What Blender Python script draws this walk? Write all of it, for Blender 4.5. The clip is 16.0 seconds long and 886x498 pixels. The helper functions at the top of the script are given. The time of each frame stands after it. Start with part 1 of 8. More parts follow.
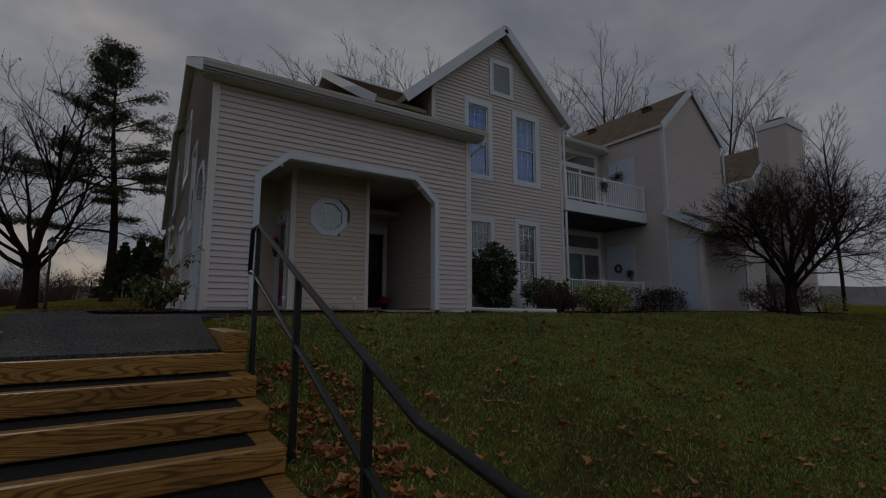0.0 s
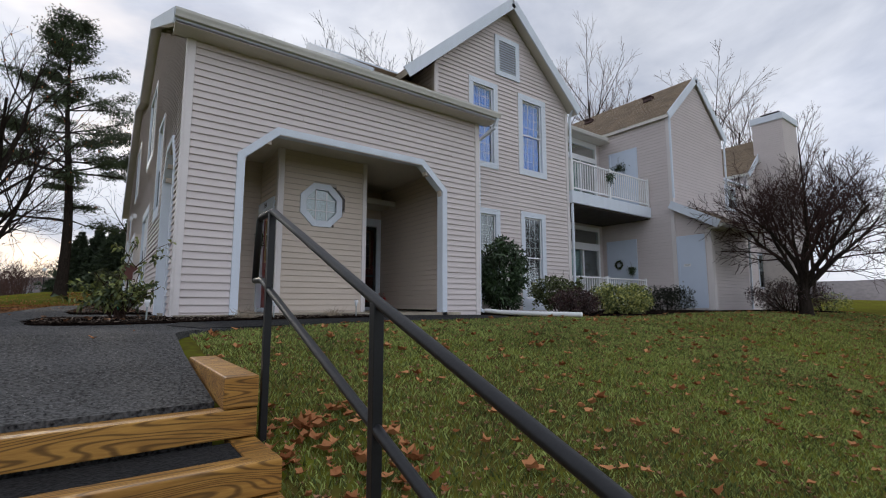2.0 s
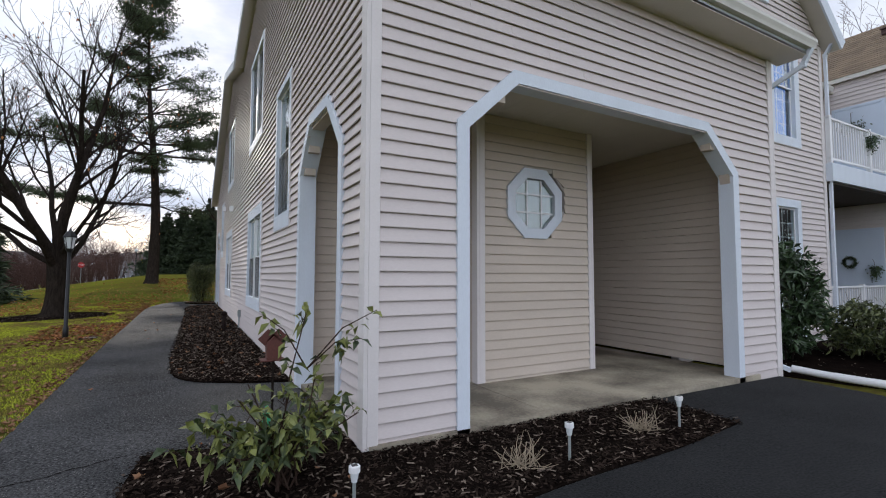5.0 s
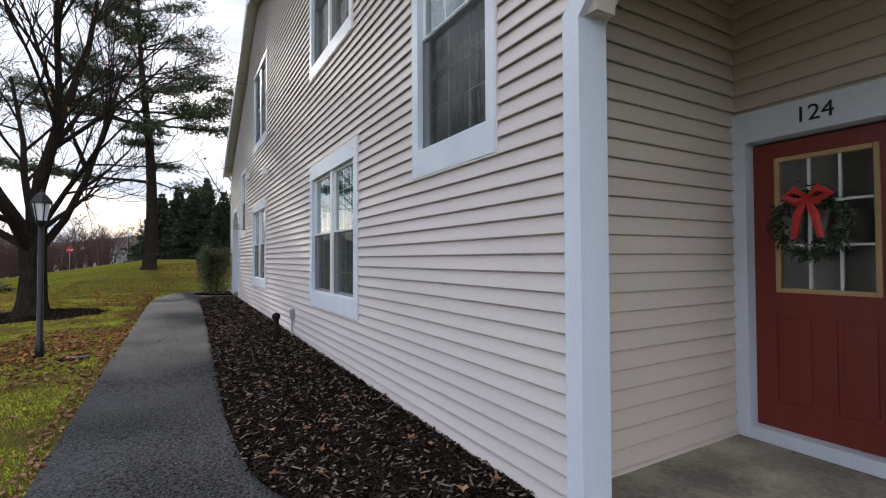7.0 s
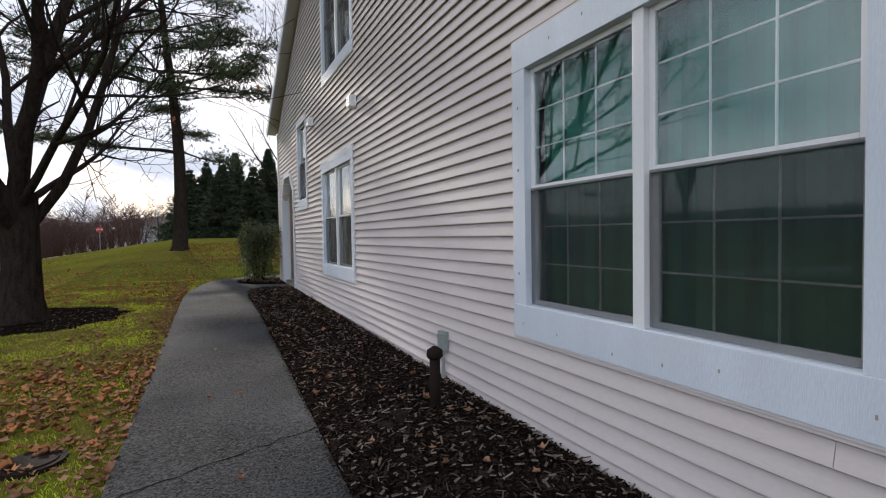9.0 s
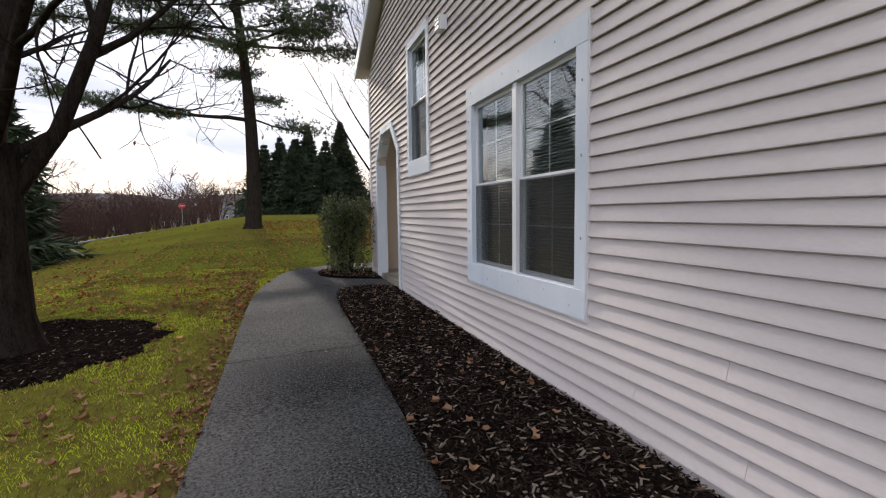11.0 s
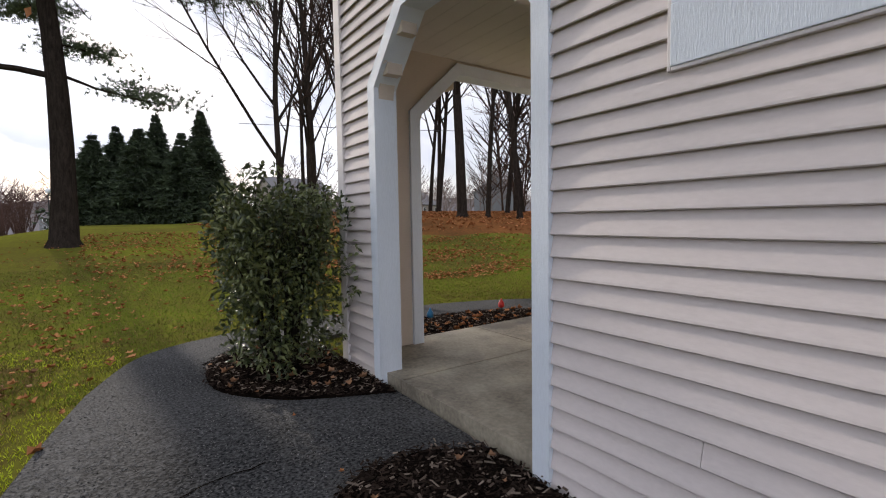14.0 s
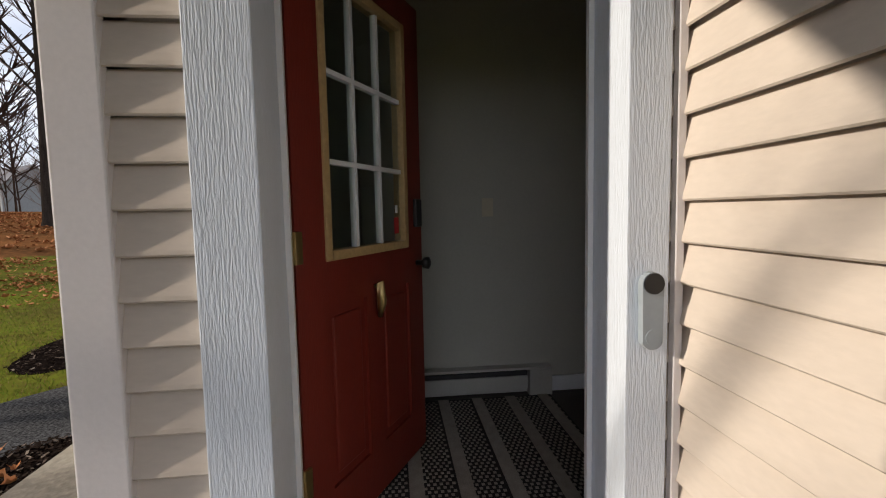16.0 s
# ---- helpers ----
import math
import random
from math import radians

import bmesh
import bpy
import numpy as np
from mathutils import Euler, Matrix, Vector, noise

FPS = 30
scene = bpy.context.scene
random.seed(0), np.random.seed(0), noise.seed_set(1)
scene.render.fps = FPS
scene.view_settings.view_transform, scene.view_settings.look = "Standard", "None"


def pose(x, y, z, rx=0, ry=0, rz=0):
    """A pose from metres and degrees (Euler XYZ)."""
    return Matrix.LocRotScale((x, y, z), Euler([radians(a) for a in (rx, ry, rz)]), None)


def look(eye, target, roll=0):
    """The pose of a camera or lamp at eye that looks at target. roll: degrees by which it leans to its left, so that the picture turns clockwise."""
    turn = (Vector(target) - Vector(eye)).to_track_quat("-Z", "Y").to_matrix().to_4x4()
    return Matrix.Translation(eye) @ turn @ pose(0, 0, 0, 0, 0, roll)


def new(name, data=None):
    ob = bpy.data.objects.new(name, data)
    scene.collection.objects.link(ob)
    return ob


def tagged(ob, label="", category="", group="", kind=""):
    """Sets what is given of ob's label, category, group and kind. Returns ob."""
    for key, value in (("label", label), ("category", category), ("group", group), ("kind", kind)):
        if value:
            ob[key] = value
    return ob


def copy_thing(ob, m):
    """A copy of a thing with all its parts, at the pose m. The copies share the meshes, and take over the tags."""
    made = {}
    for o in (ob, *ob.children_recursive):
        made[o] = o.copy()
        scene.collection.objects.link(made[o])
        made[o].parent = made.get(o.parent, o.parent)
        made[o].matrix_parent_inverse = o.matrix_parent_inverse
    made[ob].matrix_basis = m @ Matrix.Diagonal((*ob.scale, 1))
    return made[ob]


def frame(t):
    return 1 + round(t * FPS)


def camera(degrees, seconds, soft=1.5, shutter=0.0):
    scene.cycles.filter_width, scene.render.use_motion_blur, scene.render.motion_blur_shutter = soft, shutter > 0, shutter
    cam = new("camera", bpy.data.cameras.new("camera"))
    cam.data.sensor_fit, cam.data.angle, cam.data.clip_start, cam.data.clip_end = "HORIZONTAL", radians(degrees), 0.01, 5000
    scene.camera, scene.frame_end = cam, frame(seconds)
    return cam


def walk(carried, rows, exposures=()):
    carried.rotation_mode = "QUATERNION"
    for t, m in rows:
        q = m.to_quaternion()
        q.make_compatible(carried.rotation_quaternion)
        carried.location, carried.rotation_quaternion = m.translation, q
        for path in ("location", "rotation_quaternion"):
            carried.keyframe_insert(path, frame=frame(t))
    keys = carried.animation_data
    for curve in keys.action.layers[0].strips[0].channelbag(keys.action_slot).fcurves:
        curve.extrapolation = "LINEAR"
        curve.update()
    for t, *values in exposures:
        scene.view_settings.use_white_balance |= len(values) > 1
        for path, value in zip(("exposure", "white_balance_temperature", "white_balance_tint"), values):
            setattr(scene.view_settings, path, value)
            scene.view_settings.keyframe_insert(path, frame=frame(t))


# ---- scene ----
cam = camera(87.2, 16.0, soft=1.1)
METRES, EYE, TILT, LEAN, TURN = 30.8, 0.05, 0.0, 0.0, -32.85
ROWS = [
    (0.0, 0.0, 0.0, 0.0, 0.0, 7.68, 0.03),
    (0.5, -0.0047, 0.0097, 0.003, -0.4, 7.45, 0.06),
    (1.0, -0.011, 0.0207, 0.0061, -0.88, 7.08, -0.09),
    (1.5, -0.0201, 0.0316, 0.007, -2.37, 6.87, -0.09),
    (2.0, -0.0275, 0.0456, 0.0074, -3.44, 6.79, -0.02),
    (2.5, -0.0417, 0.0653, 0.012, -4.68, 7.23, -0.05),
    (3.0, -0.0565, 0.0849, 0.0209, -5.71, 7.48, -0.06),
    (3.5, -0.069, 0.1033, 0.0288, -5.89, 7.0, 0.05),
    (4.0, -0.0855, 0.1238, 0.0374, -5.03, 6.23, 0.06),
    (4.5, -0.1041, 0.1461, 0.0447, -0.81, 4.33, 0.07),
    (5.0, -0.1263, 0.1745, 0.0473, 3.74, 3.29, -0.11),
    (7.5, -0.2434, 0.3165, 0.0478, 2.67, 0.65, 0.43),
    (8.0, -0.266, 0.3483, 0.0484, 2.6, -0.04, 0.5),
    (8.5, -0.2878, 0.3788, 0.0489, 3.08, -0.91, 0.8),
    (9.0, -0.3089, 0.4098, 0.049, 5.65, -1.69, 0.86),
    (9.5, -0.3299, 0.4399, 0.0501, 10.0, -3.65, 0.88),
    (10.0, -0.3479, 0.4704, 0.0506, 13.26, -4.13, 0.93),
    (12.5, -0.4426, 0.6199, 0.051, 13.45, -4.73, 0.65),
    (13.0, -0.4623, 0.65, 0.0506, 12.4, -4.45, 0.76),
    (13.5, -0.4793, 0.6823, 0.0518, 7.33, -3.95, 0.92),
    (14.0, -0.4944, 0.7145, 0.0514, -2.03, -3.62, 0.92),
    (14.5, -0.5049, 0.7467, 0.0512, -11.01, -3.77, 1.19),
    (15.0, -0.5044, 0.7772, 0.0512, -28.99, -3.94, 1.22),
    (15.5, -0.4939, 0.8045, 0.0515, -46.94, -4.15, 1.04),
    (16.0, -0.475, 0.8249, 0.0517, -63.33, -4.66, 1.13),
]
EXPOSURES = [(0.0, -2.25, 6250, 12), (0.5, -1.62, 6250, 12), (1.0, -1.05, 6250, 12), (1.5, -0.58, 6200, 12), (2.0, -0.25, 6150, 12), (2.5, -0.05, 6100, 12), (3.0, 0.03, 6050, 12), (5.0, 0.1, 6050, 12), (7.5, 0.32, 6100, 12), (8.0, 0.12, 6150, 12), (9.0, 0.08, 6150, 12), (10.0, 0.14, 6300, 14), (12.5, 0.34, 6300, 14), (13.5, 0.26, 6300, 14), (14.0, 0.32, 6300, 14), (14.5, 0.42, 6350, 14), (15.0, 0.52, 6450, 14), (15.5, 0.74, 6500, 13), (16.0, 0.5, 6350, 13)]
walk(cam, [(t, pose(0, 0, EYE, TILT, LEAN, TURN) @ pose(METRES * x, METRES * y, METRES * z, 90 + pitch, roll, yaw)) for t, x, y, z, yaw, pitch, roll in ROWS],
     exposures=EXPOSURES)

# ---- world, sun ----
SUN_AZ, SUN_EL = 6.6, 19.5          # degrees to the west of +y, and above the horizon
world = bpy.data.worlds.new("world")
scene.world = world
world.use_nodes = True
wt = world.node_tree
wt.nodes.clear()


def wnode(kind, **values):
    n = wt.nodes.new(kind)
    for key, value in values.items():
        n.inputs[key].default_value = value
    return n


sky = wt.nodes.new("ShaderNodeTexSky")
sky.sky_type, sky.sun_disc = "NISHITA", False
sky.sun_elevation, sky.sun_rotation = radians(SUN_EL), radians(-SUN_AZ)
sky.air_density, sky.dust_density, sky.ozone_density = 1.0, 2.0, 1.0
wcoord = wt.nodes.new("ShaderNodeTexCoord")
wmap = wt.nodes.new("ShaderNodeMapping")
wmap.inputs["Scale"].default_value = (1.0, 1.0, 2.0)
wt.links.new(wcoord.outputs["Generated"], wmap.inputs["Vector"])
cloud = wnode("ShaderNodeTexNoise", Scale=1.9, Detail=7.0, Roughness=0.55, Distortion=0.35)
wt.links.new(wmap.outputs["Vector"], cloud.inputs["Vector"])
cover = wt.nodes.new("ShaderNodeValToRGB")
cover.color_ramp.elements[0].position, cover.color_ramp.elements[1].position = 0.36, 0.56
cover.color_ramp.elements[0].color = (0.62, 0.62, 0.62, 1)
wt.links.new(cloud.outputs["Fac"], cover.inputs["Fac"])
cloud2 = wnode("ShaderNodeTexNoise", Scale=3.1, Detail=6.0, Roughness=0.5, Distortion=0.5)
wt.links.new(wmap.outputs["Vector"], cloud2.inputs["Vector"])
tone = wt.nodes.new("ShaderNodeValToRGB")
tone.color_ramp.elements[0].position, tone.color_ramp.elements[1].position = 0.3, 0.7
tone.color_ramp.elements[0].color, tone.color_ramp.elements[1].color = (5.2, 5.6, 6.5, 1), (10.4, 10.4, 10.5, 1)
wt.links.new(cloud2.outputs["Fac"], tone.inputs["Fac"])
# clouds opposite the sun are lit from the front and stand brighter
wsep = wt.nodes.new("ShaderNodeSeparateXYZ")
wt.links.new(wcoord.outputs["Generated"], wsep.inputs["Vector"])
face = wnode("ShaderNodeMapRange")
face.inputs["From Min"].default_value, face.inputs["From Max"].default_value = -1.0, 1.0
face.inputs["To Min"].default_value, face.inputs["To Max"].default_value = 1.78, 0.95
wt.links.new(wsep.outputs["Y"], face.inputs["Value"])
lit = wt.nodes.new("ShaderNodeVectorMath")
lit.operation = "SCALE"
wt.links.new(tone.outputs["Color"], lit.inputs[0])
wt.links.new(face.outputs["Result"], lit.inputs["Scale"])
# thin cloud glows round the hidden sun
toward = wt.nodes.new("ShaderNodeVectorMath")
toward.operation = "DOT_PRODUCT"
toward.inputs[1].default_value = (-math.sin(radians(SUN_AZ)) * math.cos(radians(SUN_EL)), math.cos(radians(SUN_AZ)) * math.cos(radians(SUN_EL)), math.sin(radians(SUN_EL)))
wt.links.new(wcoord.outputs["Generated"], toward.inputs[0])
glow = wnode("ShaderNodeMapRange")
glow.interpolation_type = "SMOOTHSTEP"
glow.inputs["From Min"].default_value, glow.inputs["From Max"].default_value = 0.72, 1.0
glow.inputs["To Min"].default_value, glow.inputs["To Max"].default_value = 1.0, 1.25
wt.links.new(toward.outputs["Value"], glow.inputs["Value"])
lit2 = wt.nodes.new("ShaderNodeVectorMath")
lit2.operation = "SCALE"
wt.links.new(lit.outputs[0], lit2.inputs[0])
wt.links.new(glow.outputs["Result"], lit2.inputs["Scale"])
wmix = wt.nodes.new("ShaderNodeMix")
wmix.data_type = "RGBA"
wt.links.new(cover.outputs["Color"], wmix.inputs[0])
wt.links.new(sky.outputs["Color"], wmix.inputs[6])
wt.links.new(lit2.outputs[0], wmix.inputs[7])
wback = wnode("ShaderNodeBackground", Strength=0.095)
wt.links.new(wmix.outputs[2], wback.inputs["Color"])
wout = wt.nodes.new("ShaderNodeOutputWorld")
wt.links.new(wback.outputs["Background"], wout.inputs["Surface"])

sun_dir = Vector((-math.sin(radians(SUN_AZ)) * math.cos(radians(SUN_EL)), math.cos(radians(SUN_AZ)) * math.cos(radians(SUN_EL)), math.sin(radians(SUN_EL))))
sun = new("sun", bpy.data.lights.new("sun", "SUN"))
sun.data.energy, sun.data.angle, sun.data.color = 3.0, radians(1.0), (1.0, 0.89, 0.73)
sun.matrix_world = look(sun_dir * 60, (0, 0, 0))

# ---- materials ----
def material(name, colour, rough=0.7, metal=0.0, vary=0.12, scale=3.0, fine=60.0, bump=0.15, dark=None, island=0.0, spec=0.5, stretch=(1, 1, 1), per_object=0.0, grit=0.5, sharp=0.18, relief=0.01):
    """A surface with broad and fine variation of its colour and a fine relief."""
    m = bpy.data.materials.new(name)
    m.use_nodes = True
    t = m.node_tree
    b = t.nodes["Principled BSDF"]
    b.inputs["Roughness"].default_value, b.inputs["Metallic"].default_value = rough, metal
    b.inputs["Specular IOR Level"].default_value = spec
    co = t.nodes.new("ShaderNodeTexCoord")
    mp = t.nodes.new("ShaderNodeMapping")
    mp.inputs["Scale"].default_value = stretch
    t.links.new(co.outputs["Object"], mp.inputs["Vector"])
    broad = t.nodes.new("ShaderNodeTexNoise")
    broad.inputs["Scale"].default_value, broad.inputs["Detail"].default_value = scale, 4
    grain = t.nodes.new("ShaderNodeTexNoise")
    grain.inputs["Scale"].default_value, grain.inputs["Detail"].default_value = fine, 3
    for n in (broad, grain):
        t.links.new(mp.outputs["Vector"], n.inputs["Vector"])
    weigh = t.nodes.new("ShaderNodeMath")
    weigh.operation = "MULTIPLY"
    weigh.inputs[1].default_value = 2 * (1 - grit)
    t.links.new(broad.outputs["Fac"], weigh.inputs[0])
    add = t.nodes.new("ShaderNodeMath")
    add.operation = "MULTIPLY_ADD"
    add.inputs[1].default_value = 2 * grit
    t.links.new(grain.outputs["Fac"], add.inputs[0])
    t.links.new(weigh.outputs[0], add.inputs[2])
    last = add
    for amount, socket in ((island, ("ShaderNodeNewGeometry", "Random Per Island")), (per_object, ("ShaderNodeObjectInfo", "Random"))):
        if amount:
            src = t.nodes.new(socket[0])
            ma = t.nodes.new("ShaderNodeMath")
            ma.operation = "MULTIPLY_ADD"
            ma.inputs[1].default_value = amount
            t.links.new(src.outputs[socket[1]], ma.inputs[0])
            t.links.new(last.outputs[0], ma.inputs[2])
            sub = t.nodes.new("ShaderNodeMath")
            sub.operation = "SUBTRACT"
            sub.inputs[1].default_value = amount / 2
            t.links.new(ma.outputs[0], sub.inputs[0])
            last = sub
    ramp = t.nodes.new("ShaderNodeValToRGB")
    lo = dark or tuple(c * (1 - 2 * vary) for c in colour)
    ramp.color_ramp.elements[0].position, ramp.color_ramp.elements[1].position = 0.5 - sharp, 0.5 + sharp
    ramp.color_ramp.elements[0].color, ramp.color_ramp.elements[1].color = (*lo, 1), (*colour, 1)
    half = t.nodes.new("ShaderNodeMath")
    half.operation = "MULTIPLY"
    half.inputs[1].default_value = 0.5
    t.links.new(last.outputs[0], half.inputs[0])
    t.links.new(half.outputs[0], ramp.inputs["Fac"])
    t.links.new(ramp.outputs["Color"], b.inputs["Base Color"])
    if bump:
        bp = t.nodes.new("ShaderNodeBump")
        bp.inputs["Strength"].default_value, bp.inputs["Distance"].default_value = bump, relief
        t.links.new(grain.outputs["Fac"], bp.inputs["Height"])
        t.links.new(bp.outputs["Normal"], b.inputs["Normal"])
    return m


def glass_material(name, tint, rough=0.02, mix=0.6):
    """A window pane: part clear, part mirror, by the surface's own Fresnel."""
    m = bpy.data.materials.new(name)
    m.use_nodes = True
    t = m.node_tree
    b = t.nodes["Principled BSDF"]
    b.inputs["Base Color"].default_value = (*tint, 1)
    b.inputs["Roughness"].default_value = rough
    b.inputs["IOR"].default_value = 1.5
    b.inputs["Transmission Weight"].default_value = 1.0
    g = t.nodes.new("ShaderNodeBsdfGlossy")
    g.inputs["Roughness"].default_value = rough
    g.inputs["Color"].default_value = (0.9, 0.95, 1.0, 1)
    mx = t.nodes.new("ShaderNodeMixShader")
    mx.inputs[0].default_value = mix
    t.links.new(b.outputs[0], mx.inputs[1])
    t.links.new(g.outputs[0], mx.inputs[2])
    t.links.new(mx.outputs[0], t.nodes["Material Output"].inputs["Surface"])
    return m


M_SIDING = material("vinyl_siding", (0.66, 0.60, 0.585), 0.78, spec=0.2, vary=0.05, scale=0.7, fine=25, bump=0.06, stretch=(1, 1, 3), per_object=0.12)
M_PORCH = material("porch_siding", (0.615, 0.535, 0.455), 0.78, spec=0.2, vary=0.05, scale=0.9, fine=25, bump=0.06, stretch=(1, 1, 3), per_object=0.12)
M_WALL = material("wall_sheathing", (0.55, 0.5, 0.47), 0.8)
M_TRIM = material("white_painted_wood", (0.71, 0.77, 0.85), 0.65, spec=0.3, vary=0.06, scale=1.5, fine=70, bump=0.35, stretch=(3, 3, 0.35))
M_CORNER = material("vinyl_corner_trim", (0.74, 0.70, 0.69), 0.7, spec=0.25, vary=0.04, bump=0.05)
M_VINYL = material("white_vinyl_frame", (0.80, 0.81, 0.82), 0.35, vary=0.03, bump=0.03)
M_SOFFIT = material("soffit", (0.62, 0.58, 0.50), 0.6, vary=0.05, bump=0.05)
M_GUTTER = material("painted_gutter", (0.66, 0.65, 0.60), 0.4, vary=0.06, bump=0.03)
M_SHINGLE = material("brown_roof_shingles", (0.22, 0.165, 0.11), 0.9, vary=0.2, scale=2, fine=90, bump=0.5, island=0.5)
M_ASPHALT = material("asphalt", (0.105, 0.105, 0.106), 0.92, dark=(0.010, 0.0105, 0.011), scale=0.8, fine=52, bump=1.0, grit=0.7, sharp=0.13, spec=0.1)
M_NEWASPHALT = material("fresh_asphalt", (0.030, 0.031, 0.032), 0.9, dark=(0.005, 0.005, 0.0055), scale=1.2, fine=52, bump=1.0, grit=0.7, sharp=0.15, spec=0.2)
M_CONCRETE = material("concrete_slab", (0.45, 0.40, 0.305), 0.7, dark=(0.14, 0.12, 0.092), scale=1.3, fine=35, bump=0.25, grit=0.2, sharp=0.12)
M_GRASS = material("lawn_soil", (0.125, 0.14, 0.017), 0.95, dark=(0.08, 0.064, 0.02), scale=0.35, fine=9, bump=0.6, sharp=0.13, spec=0.0)
M_MOSS = material("mossy_grass_blades", (0.55, 0.62, 0.05), 0.85, dark=(0.25, 0.17, 0.075), scale=0.9, fine=4.0, bump=0, island=0.2, sharp=0.06, grit=0.35, spec=0.0)
M_LITTER = material("leaf_litter", (0.20, 0.082, 0.03), 0.95, dark=(0.08, 0.042, 0.018), scale=0.35, fine=9, bump=0.8, sharp=0.14, spec=0.0)
M_BLADE = material("grass_blades", (0.34, 0.40, 0.12), 0.85, dark=(0.075, 0.095, 0.035), scale=0.4, fine=3, bump=0, island=1.0, spec=0.0)
M_REARBLADE = material("rear_grass_blades", (0.15, 0.22, 0.03), 0.85, dark=(0.095, 0.085, 0.026), scale=0.35, fine=2, bump=0, island=0.4, sharp=0.1, spec=0.0)
M_STRAW = material("dry_grass_blades", (0.30, 0.225, 0.10), 0.9, dark=(0.12, 0.085, 0.04), scale=0.6, fine=3, bump=0, island=0.6, spec=0.0)
M_MULCH = material("bark_mulch", (0.015, 0.011, 0.009), 0.95, dark=(0.004, 0.003, 0.003), scale=4, fine=60, bump=1.0, spec=0.0)
M_CHIP = material("mulch_chips", (0.046, 0.033, 0.026), 0.9, dark=(0.004, 0.0032, 0.003), scale=2, fine=30, bump=0.3, island=1.7, sharp=0.42, spec=0.0)
M_LEAF = material("fallen_leaves", (0.50, 0.24, 0.11), 0.85, dark=(0.20, 0.075, 0.03), scale=1.0, fine=40, bump=0.2, island=1.3, sharp=0.32, spec=0.0)
M_OLDLEAF = material("faded_fallen_leaves", (0.36, 0.21, 0.125), 0.9, dark=(0.14, 0.07, 0.038), scale=1.0, fine=40, bump=0.2, island=1.3, sharp=0.32, spec=0.0)
M_SLIVER = material("pale_bark_slivers", (0.25, 0.205, 0.165), 0.9, dark=(0.07, 0.05, 0.04), scale=2, fine=30, bump=0.2, island=1.2, sharp=0.35, spec=0.0)


def timber_material():
    """Flat-sawn treated timber: contour-like growth rings, knots where they close, weathered stains."""
    m = bpy.data.materials.new("treated_timber")
    m.use_nodes = True
    t = m.node_tree
    b = t.nodes["Principled BSDF"]
    b.inputs["Roughness"].default_value, b.inputs["Specular IOR Level"].default_value = 0.6, 0.3
    co, info = t.nodes.new("ShaderNodeTexCoord"), t.nodes.new("ShaderNodeObjectInfo")
    mp = t.nodes.new("ShaderNodeMapping")
    mp.inputs["Scale"].default_value = (0.9, 6.0, 7.5)
    shift = t.nodes.new("ShaderNodeVectorMath")
    shift.operation = "MULTIPLY_ADD"
    shift.inputs[1].default_value = (1, 1, 1)
    sc = t.nodes.new("ShaderNodeMath")
    sc.operation = "MULTIPLY"
    sc.inputs[1].default_value = 37.0
    t.links.new(info.outputs["Random"], sc.inputs[0])
    t.links.new(co.outputs["Object"], mp.inputs["Vector"])
    t.links.new(mp.outputs["Vector"], shift.inputs[0])
    t.links.new(sc.outputs[0], shift.inputs[2])
    rings = t.nodes.new("ShaderNodeTexNoise")
    rings.inputs["Scale"].default_value, rings.inputs["Detail"].default_value = 0.9, 1.2
    fibre = t.nodes.new("ShaderNodeTexNoise")
    fibre.inputs["Scale"].default_value, fibre.inputs["Detail"].default_value = 9.0, 4
    stain = t.nodes.new("ShaderNodeTexNoise")
    stain.inputs["Scale"].default_value, stain.inputs["Detail"].default_value = 0.8, 3
    for n in (rings, fibre, stain):
        t.links.new(shift.outputs[0], n.inputs["Vector"])
    many = t.nodes.new("ShaderNodeMath")
    many.operation = "MULTIPLY"
    many.inputs[1].default_value = 150.0
    t.links.new(rings.outputs["Fac"], many.inputs[0])
    wave = t.nodes.new("ShaderNodeMath")
    wave.operation = "SINE"
    t.links.new(many.outputs[0], wave.inputs[0])
    line = t.nodes.new("ShaderNodeMapRange")
    line.inputs["From Min"].default_value, line.inputs["From Max"].default_value = 0.0, 0.95
    line.inputs["To Min"].default_value, line.inputs["To Max"].default_value = 0.0, 0.72
    t.links.new(wave.outputs[0], line.inputs["Value"])
    base = t.nodes.new("ShaderNodeValToRGB")
    base.color_ramp.elements[0].position, base.color_ramp.elements[1].position = 0.36, 0.62
    base.color_ramp.elements[0].color, base.color_ramp.elements[1].color = (0.22, 0.10, 0.02, 1), (0.47, 0.25, 0.055, 1)
    mean = t.nodes.new("ShaderNodeMath")
    mean.operation = "MULTIPLY_ADD"
    mean.inputs[1].default_value = 0.4
    half = t.nodes.new("ShaderNodeMath")
    half.operation = "MULTIPLY"
    half.inputs[1].default_value = 0.6
    t.links.new(stain.outputs["Fac"], half.inputs[0])
    t.links.new(fibre.outputs["Fac"], mean.inputs[0])
    t.links.new(half.outputs[0], mean.inputs[2])
    t.links.new(mean.outputs[0], base.inputs["Fac"])
    mix = t.nodes.new("ShaderNodeMix")
    mix.data_type = "RGBA"
    mix.inputs[7].default_value = (0.055, 0.026, 0.008, 1)
    t.links.new(line.outputs["Result"], mix.inputs[0])
    t.links.new(base.outputs["Color"], mix.inputs[6])
    t.links.new(mix.outputs[2], b.inputs["Base Color"])
    bp = t.nodes.new("ShaderNodeBump")
    bp.inputs["Strength"].default_value, bp.inputs["Distance"].default_value = 0.3, 0.008
    t.links.new(fibre.outputs["Fac"], bp.inputs["Height"])
